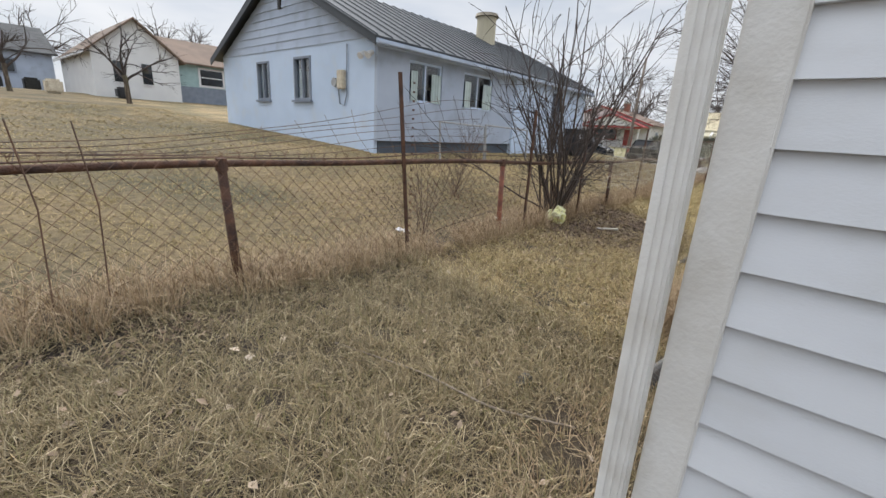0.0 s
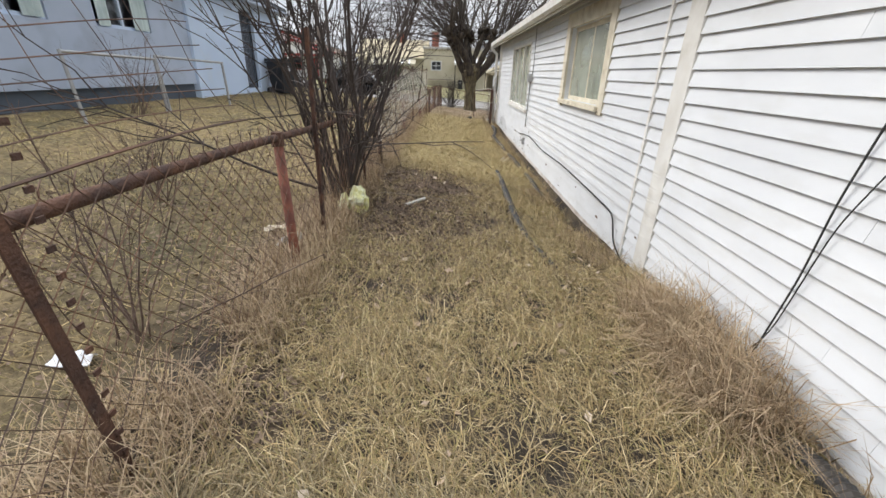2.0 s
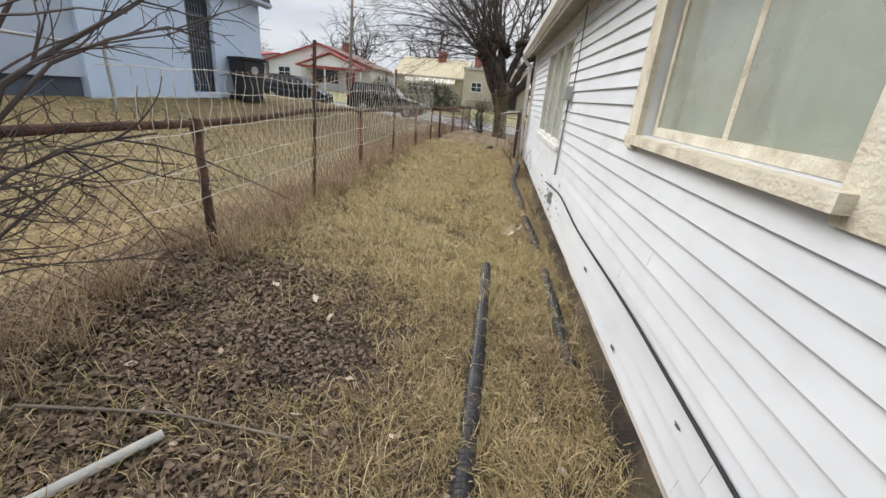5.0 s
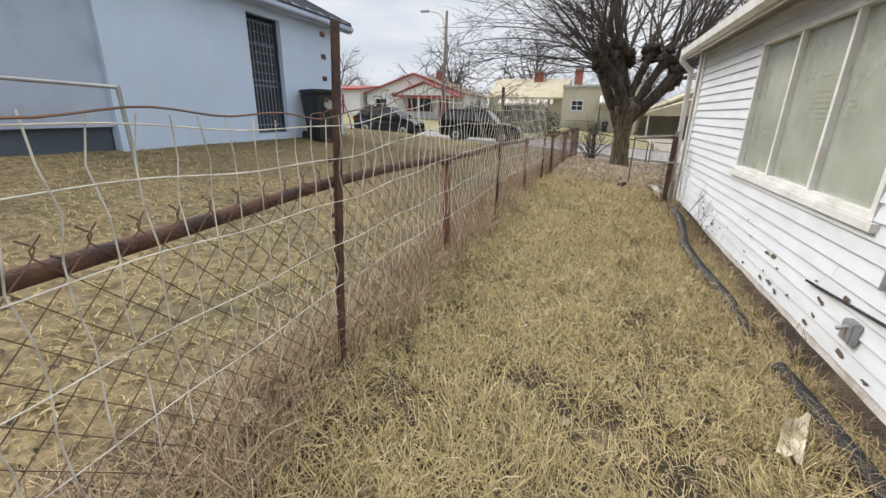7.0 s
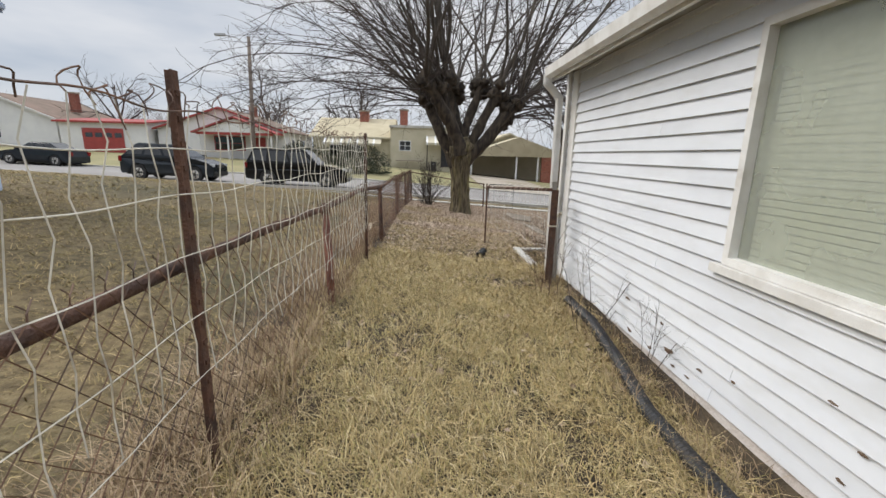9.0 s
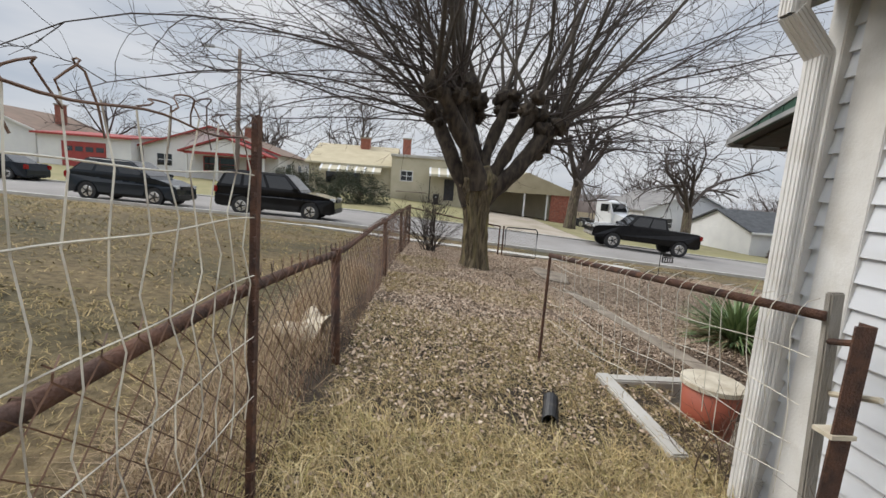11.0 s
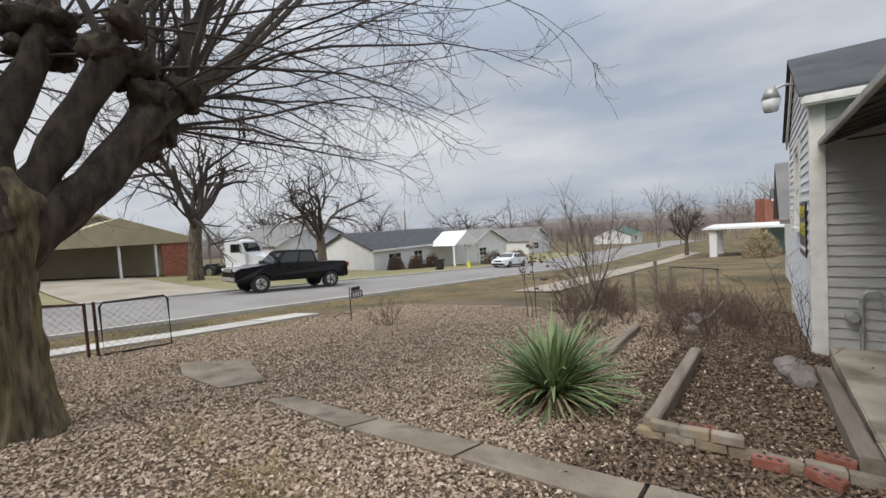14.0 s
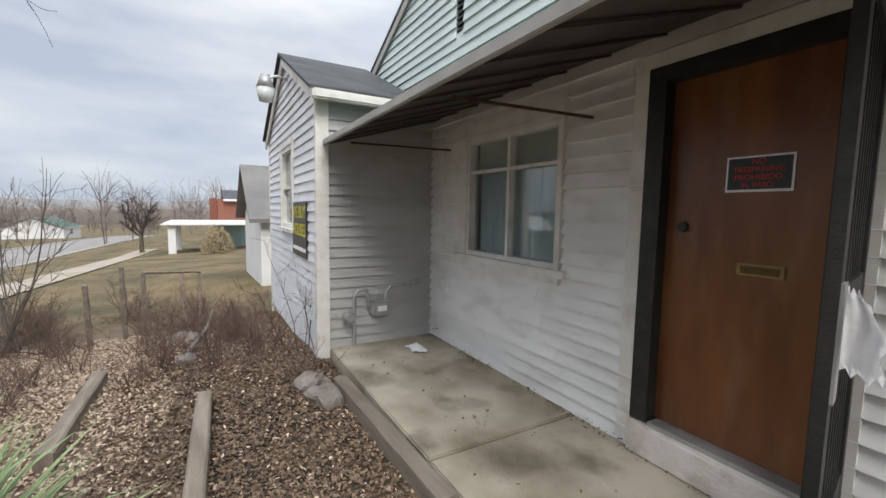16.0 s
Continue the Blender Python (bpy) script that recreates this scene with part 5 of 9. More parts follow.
# ---- gate swung out at the front corner of the house ----
gate = thing("wire_gate", (-0.35, 17.0, 0), "pipe gate hung with white wire swung open beside the house", "gate")
ga, gb = Vector((-0.43, 17.06, 0)), Vector((-0.88, 19.14, 0))
gd = (gb - ga).normalized()
part("gate_rail", cyl_bm((ga.x, ga.y, 0.99), (gb.x, gb.y, 0.855), 0.021, None, 12), M_RUST, gate, "rusted gate top pipe", True)
part("gate_post", cyl_bm((gb.x, gb.y, ground_z(gb.x, gb.y) - 0.2), (gb.x, gb.y, 0.875), 0.013, None, 10), M_RUST, gate)
hp = box_bm(-0.030, -0.016, -0.5, 0.030, 0.016, 1.09, 0.006)
bmesh.ops.transform(hp, matrix=Matrix.Translation((-0.315, 17.07, 0)) @ Matrix.Rotation(-0.075, 4, "Y"), verts=hp.verts)
part("hinge_post", hp, M_GREYWOOD, gate, "grey weathered leaning hinge plank")
part("hinge_plate", cyl_bm((-0.395, 17.055, 0.888), (-0.435, 16.92, 0.93), 0.013, None, 8), M_RUST, gate)
part("clamp", cyl_bm((-0.345, 17.05, 0.667), (-0.35, 16.87, 0.735), 0.012, None, 8), M_SCRAP, gate)
gw = []
for k in range(19):
    s = 0.06 + k * 0.1 + 0.02 * math.sin(k * 2.7)
    p = ga + gd * s
    lo = 0.18 + 0.16 * abs(math.sin(k * 1.9))
    gw.append(([(p.x + 0.09, p.y + 0.05, 1.04 - 0.065 * s + 0.015 * math.sin(k * 3)), (p.x + 0.02, p.y + 0.03, 1.03 - 0.065 * s), (p.x - 0.04, p.y, 1.0 - 0.065 * s), (p.x - 0.05, p.y + 0.01, 0.9), (p.x - 0.045, p.y - 0.01, 0.74), (p.x - 0.03 + 0.02 * math.sin(k), p.y - 0.03, 0.55), (p.x - 0.02, p.y - 0.03 + 0.015 * math.sin(k * 2), lo)], 0.0021))
for z in (0.28, 0.45, 0.62, 0.80):
    gw.append(([(ga.x + gd.x * s - 0.03, ga.y + gd.y * s, z + 0.02 * math.sin(s * 6 + z * 9)) for s in np.arange(0, 2.1, 0.1)], 0.0021))
tagged(part("gate_mesh", tube_mesh(gw, 4), M_WHITEWIRE, gate, "white wire mesh with curled ends"), kind="stuff")
gp = thing("angle_post", (-0.30, 16.9, -0.2), "rusted angle-iron post strapped near the house corner", "post")
bm = box_bm(-0.475, 16.90, -0.5, -0.392, 16.908, 1.0)
box_bm(-0.400, 16.908, -0.5, -0.392, 16.96, 1.0, bm=bm)
part("angle_iron", bm, M_RUST, gp)
part("strap", box_bm(-0.485, 16.89, 0.56, -0.385, 16.97, 0.577), M_SCRAP, gp)


# ---- bare trees ----
def grow(out, p, d, length, r, rng, segs=6, droop=0.0, wander=0.12, taper=0.35):
    pts, rad = [p.copy()], [r]
    step = length / segs
    d = d.normalized()
    for i in range(segs):
        d = (d + Vector((rng.gauss(0, wander), rng.gauss(0, wander), rng.gauss(0, wander) - droop * (i + 1) / segs))).normalized()
        p = p + d * step
        pts.append(p.copy())
        rad.append(r * (1 - (1 - taper) * (i + 1) / segs))
    out.append(([tuple(q) for q in pts], rad))
    return pts, d


def side_dir(d, rng, lo=25, hi=60):
    a = d.orthogonal().normalized()
    a.rotate(Matrix.Rotation(rng.uniform(0, 2 * math.pi), 3, d))
    t = radians(rng.uniform(lo, hi))
    return (d * math.cos(t) + a * math.sin(t)).normalized()


def bare_tree(name, x, y, h, r, seed, label, group="bare street trees", spread=1.0, fork=0.3, twigs=5, depth=4, material=None, z=None):
    rng = random.Random(seed)
    z = ground_z(x, y) if z is None else z
    t = thing(name, (x, y, z), label, "tree", group)
    trunk, limbs = [], []
    base = Vector((x, y, z - 0.2))
    pts, d = grow(trunk, base, Vector((rng.gauss(0, 0.04), rng.gauss(0, 0.04), 1)), h * fork + 0.2, r, rng, 6, 0, 0.03, 0.75)
    rr = [r * 1.35, r * 1.1, r, r * 0.95, r * 0.92, r * 0.9, r * 0.9]
    trunk[0] = (trunk[0][0], rr)

    def rec(p, d, L, r, lev):
        pts, e = grow(limbs, p, d, L, r, rng, 5 if lev < 3 else 3, -0.02 if lev < 2 else 0.05, 0.13, 0.45)
        if lev >= depth:
            return
        for k in range(rng.randint(3, twigs)):
            q = pts[min(len(pts) - 1, 1 + rng.randrange(len(pts) - 1))]
            rec(q, side_dir(e if k else d, rng, 18, 55), L * rng.uniform(0.45, 0.8), max(r * 0.5, 0.008), lev + 1)

    for k in range(rng.randint(4, 6)):
        az = k * 2 * math.pi / 5 + rng.uniform(-0.4, 0.4)
        tilt = rng.uniform(0.25, 0.85) * spread
        rec(pts[-1 - (k % 2)], Vector((math.cos(az) * math.sin(tilt), math.sin(az) * math.sin(tilt), math.cos(tilt))), h * rng.uniform(0.30, 0.42), r * 0.55, 1)
    part("trunk", tube_mesh(trunk, 10), M_BARK, t, "", True)
    part("crown", tube_mesh(limbs, 4), material or M_TWIG, t, "bare spreading branches")
    return t


# the pollarded tree in the front yard
rng = random.Random(11)
TX, TY = -0.80, 24.55
TZ = ground_z(TX, TY)
tree = thing("pollarded_tree", (TX, TY, TZ), "old pollarded maple with knobbly limbs and long bare shoots", "tree")
V, Q = [], []
SEG, RINGS = 96, 90
for i in range(RINGS):
    u = i / (RINGS - 1)
    z = TZ - 0.15 + u * 2.35
    rad = 0.235 + 0.13 * math.exp(-u * 11) + 0.13 * smooth(0.55, 0.92, u) - 0.12 * smooth(0.90, 1.0, u)
    for k in range(SEG):
        a = 2 * math.pi * k / SEG
        ridge = abs(noise.noise((math.cos(a) * 9, math.sin(a) * 9, z * 1.5)))
        rr = rad * (1 + 0.07 * math.sin(a * 5 + 0.6 * math.sin(u * 5)) * (0.4 + math.exp(-u * 5)) + 0.12 * noise.noise((math.cos(a) * 2.2, math.sin(a) * 2.2, z * 0.9)) + 0.30 * ridge + 0.10 * noise.noise((math.cos(a) * 5, math.sin(a) * 5, z * 6)) * (1 + 1.2 * smooth(0.6, 0.9, u)))
        V.append((TX - 0.06 * u + rr * math.cos(a), TY + rr * math.sin(a), z + 0.5 * u ** 3 * noise.noise((math.cos(a) * 1.6, math.sin(a) * 1.6, 8))))
V.append((TX - 0.06, TY, TZ + 2.22))
for i in range(RINGS - 1):
    for k in range(SEG):
        Q.append((i * SEG + k, i * SEG + (k + 1) % SEG, (i + 1) * SEG + (k + 1) % SEG, (i + 1) * SEG + k))
CAP = [((RINGS - 1) * SEG + k, (RINGS - 1) * SEG + (k + 1) % SEG, RINGS * SEG) for k in range(SEG)]
part("trunk", mk_mesh("trunk", V, Q, CAP), M_BARK_MOSS, tree, "furrowed olive-brown trunk", True)
limbs, leaders, shoots, knobs = [], [], [], []
top = Vector((TX - 0.06, TY, TZ + 2.0))
# azimuth, lean, length, thickness and starting height of each pollarded limb
BOUGHS = [(178, 0.36, 2.15, 0.165, -0.35), (-150, 0.30, 2.0, 0.14, 0.0), (-90, 0.08, 2.2, 0.17, 0.0), (-20, 0.72, 2.3, 0.165, -0.35), (12, 1.0, 2.2, 0.15, -0.45), (45, 0.35, 2.2, 0.13, 0.0), (95, 0.45, 2.2, 0.14, -0.1), (140, 0.30, 2.1, 0.13, 0.0), (0, 0.45, 2.1, 0.15, -0.1)]
for li, (az, tilt, L, r0, dz) in enumerate(BOUGHS):
    a = radians(az)
    out = Vector((math.cos(a), math.sin(a), 0))
    d = out * math.sin(tilt) + Vector((0, 0, math.cos(tilt)))
    p0 = top + out * 0.19 + Vector((0, 0, dz))
    pts, e = grow(limbs, p0 - d * 0.25, d, L, r0, rng, 9, -0.08, 0.11, 0.85)
    limbs[-1] = (limbs[-1][0], [rr * (1.35 if k < 2 else rng.uniform(0.86, 1.22)) for k, rr in enumerate(limbs[-1][1])])
    for j, kp in enumerate((pts[-1], pts[-2], pts[-1], pts[-2])):
        kr = (0.21, 0.16, 0.15, 0.12)[j] * rng.uniform(0.8, 1.2)
        off = Vector((rng.gauss(0, 0.11), rng.gauss(0, 0.11), rng.gauss(0, 0.08)))
        knobs.append((kp + off, kr))
        for s in range((9, 6, 5, 2)[j]):
            lead = s < (3, 1, 1, 0)[j]
            sa = rng.uniform(0, 2 * math.pi)
            el = radians(rng.uniform(52, 84) if lead else rng.choice((rng.uniform(0, 30), rng.uniform(8, 45), rng.uniform(30, 75))))
            sd_ = Vector((math.cos(sa) * math.cos(el), math.sin(sa) * math.cos(el), math.sin(el)))
            sd_ = (sd_ + out * (0.35 if lead else 0.85)).normalized()
            L2 = rng.uniform(4.2, 7.2) * (1.35 if sd_.x > 0.3 else 1.0)
            bag = []
            main = []
            ps, e2 = grow(main, kp + off + sd_ * kr * 0.4, sd_, L2, rng.uniform(0.035, 0.058) if lead else rng.uniform(0.012, 0.026), rng, 11, 0.02 if lead else 0.085, 0.075, 0.2)
            if any(q.y < 21.5 and q.z < 2.0 or q.y < 19.4 or q.x > 3.0 and q.y < 21.8 or q.z < 1.1 for q in ps):
                continue
            for b in range(11 if lead else 8):
                q = ps[2 + rng.randrange(9)]
                qd = side_dir((ps[-1] - ps[3]).normalized(), rng, 18, 52)
                ps3, e3 = grow(bag, q, qd, rng.uniform(0.8, 2.2), 0.010 if lead else 0.007, rng, 7, 0.03, 0.19, 0.4)
                if any(q2.y < 19.6 or q2.z < 1.1 or q2.x > 3.0 and q2.y < 21.8 or q2.y < 21.5 and q2.z < 1.8 for q2 in ps3):
                    bag.pop()
                    continue
                for c in range(4):
                    grow(bag, ps3[1 + rng.randrange(5)], side_dir(e3, rng, 25, 60), rng.uniform(0.2, 0.7), 0.0042, rng, 4, -0.14, 0.2, 0.6)
            (leaders if lead else shoots).extend(main)
            shoots.extend(bag)
for path in limbs:
    part("limb", tube_mesh([path], 14), M_BARK_SHADED, tree, "", True)
for kp, kr in knobs:
    bm = bmesh.new()
    bmesh.ops.create_icosphere(bm, subdivisions=3, radius=kr, matrix=Matrix.Translation(kp))
    for v in bm.verts:
        q = v.co - kp
        v.co = kp + q * (1 + 0.6 * noise.noise(q * 9 + kp) + 0.5 * noise.noise(q * 26))
    part("burl", bm, M_BARK_SHADED, tree, "", True)
for path in leaders:
    part("leader", tube_mesh([path], 8), M_BARK_SHOOT, tree, "", True)
part("crown", tube_mesh(shoots, 4), M_TWIG, tree, "dense spray of long bare shoots")


def shrub(name, x, y, h, n, seed, label, spread=0.5, r=0.012, material=None, category="shrub", z=None, subs=6, droop=0.03, group=""):
    rng = random.Random(seed)
    z = rough_z(x, y) if z is None else z
    t = thing(name, (x, y, z), label, category, group)
    stems, tw = [], []
    for i in range(n):
        a = rng.uniform(0, 2 * math.pi)
        tl = abs(rng.gauss(0, spread))
        d = Vector((math.cos(a) * math.sin(tl), math.sin(a) * math.sin(tl), math.cos(tl)))
        pts, e = grow(stems, Vector((x + rng.gauss(0, 0.05 + r * 3), y + rng.gauss(0, 0.05 + r * 3), z - 0.05)), d, h * rng.uniform(0.6, 1.05), r * rng.uniform(0.6, 1.3), rng, 7, droop, 0.09, 0.3)
        for s in range(subs):
            p2, e2 = grow(tw, pts[2 + rng.randrange(5)], side_dir(d, rng, 15, 50), h * rng.uniform(0.15, 0.4), r * 0.38, rng, 4, 0.02, 0.14, 0.4)
            for q in range(2):
                grow(tw, p2[1 + rng.randrange(3)], side_dir(e2, rng, 20, 60), h * rng.uniform(0.06, 0.16), r * 0.25, rng, 3, 0, 0.15, 0.5)
    for path in stems:
        part("stem", tube_mesh([path], 6), material or M_TWIG, t, "", True)
    if tw:
        tagged(part("twig_spray", tube_mesh(tw, 3), material or M_TWIG, t), kind="stuff")
    return t


shrub("fence_shrub", -3.02, 6.25, 3.3, 22, 5, "tall multi-stemmed bare shrub growing through the fence", 0.42, 0.020, subs=8)
lean = thing("leaning_shrub", (-3.05, 6.3, rough_z(-3.05, 6.3)), "low bare branches arching along the fence", "shrub")
rng = random.Random(55)
stems, tw = [], []
for bend, r in (([(6.75, 0.15), (7.08, 0.6), (7.27, 0.93), (7.40, 1.25), (7.46, 1.7), (7.62, 2.2)], 0.026), ([(7.22, 0.86), (7.45, 1.18), (7.74, 1.36), (8.1, 1.58), (8.55, 1.83), (8.95, 1.92)], 0.017), ([(7.30, 0.98), (7.62, 1.28), (8.02, 1.42), (8.45, 1.54), (8.8, 1.5)], 0.011), ([(7.42, 1.32), (7.6, 1.62), (7.95, 1.9), (8.3, 2.25)], 0.010), ([(6.8, 0.2), (7.15, 0.55), (7.6, 0.74), (8.0, 0.80), (8.35, 0.72)], 0.009)):
    ps = [Vector((-3.05 - 0.04 * math.sin(i * 1.9 + r * 300), y, z)) for i, (y, z) in enumerate(bend)]
    stems.append(([tuple(q) for q in ps], [r * (1 - 0.12 * i) for i in range(len(ps))]))
    for s in range(9):
        i = 1 + rng.randrange(len(ps) - 1)
        e = (ps[i] - ps[i - 1]).normalized()
        p2, e2 = grow(tw, ps[i - 1].lerp(ps[i], rng.random()), side_dir(e, rng, 15, 50), rng.uniform(0.35, 1.0), 0.0055, rng, 6, 0.0, 0.13, 0.4)
        for q in range(4):
            grow(tw, p2[1 + rng.randrange(5)], side_dir(e2, rng, 20, 60), rng.uniform(0.1, 0.4), 0.003, rng, 4, 0, 0.15, 0.5)
for d, L, r in (((0.12, 0.75, 0.55), 2.6, 0.016), ((-0.15, 0.55, 0.75), 2.8, 0.016), ((0.05, 0.25, 0.95), 2.4, 0.013), ((-0.25, 0.85, 0.35), 2.0, 0.010), ((0.3, 0.6, 0.7), 1.9, 0.010)):
    ps, e = grow(stems, Vector((-3.05, 6.3, rough_z(-3.05, 6.3) - 0.05)), Vector(d) + Vector((0, 0, 0.6)), L * 0.72, r, rng, 9, 0.12, 0.10, 0.3)
    for s in range(12):
        p2, e2 = grow(tw, ps[3 + rng.randrange(6)], side_dir(e, rng, 20, 65), rng.uniform(0.3, 0.9), 0.005, rng, 5, 0.0, 0.15, 0.4)
        for q in range(3):
            grow(tw, p2[1 + rng.randrange(4)], side_dir(e2, rng, 20, 70), rng.uniform(0.08, 0.3), 0.003, rng, 3, 0, 0.18, 0.5)
for path in stems:
    part("stem", tube_mesh([path], 7), M_TWIG, lean, "", True)
tagged(part("twig_spray", tube_mesh(tw, 4), M_TWIG, lean), kind="stuff")
shrub("corner_shrub", -1.75, 26.9, 1.7, 38, 6, "bare twiggy shrub beside the tree trunk", 0.55, 0.012, subs=7)


# ---- grass, leaves and dry growth ----
def blade_mesh(n, region, length, width, elev, seed, clump=10, scatter=0.035, follow=0.5, keep=None):
    """n grass blades in clumps over region (x0, x1, y0, y1); three triangles each."""
    g = np.random.default_rng(seed)
    m = n // clump
    cx, cy = g.uniform(region[0], region[1], m), g.uniform(region[2], region[3], m)
    if keep is not None:
        ok = np.array([keep(a, b, g.random()) for a, b in zip(cx, cy)])
        cx, cy = cx[ok], cy[ok]
        m = len(cx)
    cz = np.array([rough_z(a, b) for a, b in zip(cx, cy)])
    caz, csz = g.uniform(0, 2 * np.pi, m), g.uniform(0.6, 1.35, m)
    X = np.repeat(cx, clump) + g.normal(0, scatter, m * clump)
    Y = np.repeat(cy, clump) + g.normal(0, scatter, m * clump)
    Z = np.repeat(cz, clump) - 0.004
    k = m * clump
    az = np.repeat(caz, clump) * follow + g.uniform(0, 2 * np.pi, k) * (1 - follow) + g.normal(0, 0.5, k)
    L = g.uniform(length[0], length[1], k) * np.repeat(csz, clump)
    W = g.uniform(width[0], width[1], k)
    e0 = np.radians(g.uniform(elev[0], elev[1], k))
    e1 = e0 - np.radians(g.uniform(15, 75, k))
    dx, dy = np.cos(az), np.sin(az)
    az2 = az + g.normal(0, 0.35, k)
    base = np.stack([X, Y, Z], -1)
    mid = base + np.stack([dx * np.cos(e0), dy * np.cos(e0), np.sin(e0)], -1) * (L * 0.5)[:, None]
    tip = mid + np.stack([np.cos(az2) * np.cos(e1), np.sin(az2) * np.cos(e1), np.sin(e1)], -1) * (L * 0.5)[:, None]
    tip[:, 2] = np.maximum(tip[:, 2], Z + 0.012)
    side = np.stack([-dy, dx, g.normal(0, 0.4, k)], -1) * (W * 0.5)[:, None]
    V = np.stack([base - side, base + side, mid + side * 0.8, mid - side * 0.8, tip], 1).reshape(-1, 3)
    b = np.arange(k) * 5
    return mk_mesh("blades", V, np.stack([b, b + 1, b + 2, b + 3], -1), np.stack([b + 3, b + 2, b + 4], -1))


def stuff(name, me, material, label, category):
    return solo(name, me, material, label, category, kind="stuff")


def yard_keep(x, y, r):
    litter = smooth(4.6, 5.8, y) * (1 - smooth(8.2, 9.4, y)) * (1 - smooth(-2.2, -1.0, x))
    return r > 0.82 * litter and noise.noise((x * 1.1, y * 1.1, 7)) + 0.78 > r * 0.75 and noise.noise((x * 4.5, y * 4.5, 2)) + 0.35 * noise.noise((x * 11, y * 11, 5)) > -0.42 - 0.2 * smooth(7.5, 10, y) + 0.25 * (r - 0.5)


stuff("dull_grass", blade_mesh(98000, (-2.9, -0.22, -1.2, 2.9), (0.06, 0.20), (0.0024, 0.005), (4, 62), 1, 16, 0.038, 0.75, yard_keep), M_BLADE_DULL, "matted grey-brown dead grass in the side yard", "grass")
stuff("dead_grass", blade_mesh(155000, (-2.9, -0.22, 2.7, 9.2), (0.06, 0.19), (0.0024, 0.005), (4, 60), 11, 16, 0.038, 0.75, yard_keep), M_BLADE, "matted dead straw-coloured grass in the side yard", "grass")
stuff("golden_grass", blade_mesh(190000, (-2.9, -0.22, 8.6, 17.8), (0.06, 0.21), (0.0024, 0.005), (4, 62), 12, 16, 0.038, 0.75, yard_keep), M_BLADE_GOLD, "matted golden dead grass in the side yard", "grass")
stuff("dull_lawn_grass", blade_mesh(50000, (-8.1, -3.0, -3.0, 6.6), (0.04, 0.10), (0.004, 0.007), (5, 50), 14, 10, 0.05, 0.4), M_LAWN_DULL, "short dull dormant lawn beyond the fence", "grass")
stuff("street_side_lawn_grass", blade_mesh(34000, (-8.1, -3.0, 12.8, 19.0), (0.04, 0.10), (0.004, 0.007), (5, 50), 15, 10, 0.05, 0.4), M_LAWN_DULL, "short dull dormant lawn beside the blue house", "grass")
stuff("lawn_grass", blade_mesh(36000, (-8.1, -3.0, 6.4, 13.0), (0.04, 0.10), (0.004, 0.007), (5, 50), 2, 10, 0.05, 0.4), M_LAWN_SIDE, "short dormant tan lawn next door", "grass")
stuff("front_lawn_grass", blade_mesh(64000, (-19.0, -2.75, 18.5, 33.1), (0.05, 0.11), (0.008, 0.014), (5, 50), 3, 9, 0.08, 0.4, lambda x, y, r: not (x > -3.2 and y > 29) and not (y < 18.8 and x < -7.6)), M_LAWN, "short dormant tan front lawn", "grass")
stuff("back_lawn_grass", blade_mesh(40000, (-24.0, -8.1, -4.0, 6.6), (0.05, 0.11), (0.008, 0.014), (5, 50), 4, 9, 0.08, 0.4), M_LAWN_DULL, "short dormant tan back lawn", "grass")
stuff("fence_line_grass", blade_mesh(30000, (-3.16, -2.72, -4.0, 22.0), (0.18, 0.48), (0.0025, 0.005), (30, 85), 5, 12, 0.03, 0.5, lambda x, y, r: noise.noise((x, y * 1.3, 3)) > -0.25), M_TUFT, "tall dry grass along the fence foot", "grass")
stuff("wall_line_grass", blade_mesh(9000, (-0.62, -0.16, 0.8, 17.2), (0.10, 0.26), (0.0025, 0.005), (25, 80), 6, 10, 0.03, 0.5, lambda x, y, r: noise.noise((x, y * 0.9, 5)) > -0.05), M_TUFT, "dry grass along the house foot", "grass")
stuff("straw_clump", blade_mesh(4200, (-0.62, -0.22, 3.2, 4.3), (0.30, 0.52), (0.0025, 0.005), (25, 70), 7, 14, 0.05, 0.7), M_TUFT, "big straw grass clump against the white wall", "grass")
stuff("front_yard_grass", blade_mesh(95000, (-2.6, 0.2, 17.0, 26.0), (0.05, 0.14), (0.003, 0.006), (5, 55), 8, 12, 0.05, 0.5, lambda x, y, r: noise.noise((x * 0.8, y * 0.8, 1)) > -0.6 + 0.5 * smooth(19.2, 21.5, y) + 0.28 * smooth(19, 25, y)), M_BLADE, "sparse grass among fallen leaves", "grass")
stuff("verge_grass", blade_mesh(24000, (-2.5, 24.0, 28.6, 33.1), (0.05, 0.12), (0.008, 0.014), (10, 60), 9, 9, 0.08, 0.4, lambda x, y, r: (y > 31.3 or y < 29.8) and noise.noise((x * 0.4, y * 0.7, 2)) > -0.15), M_LAWN, "patchy dormant verge along the street", "grass")


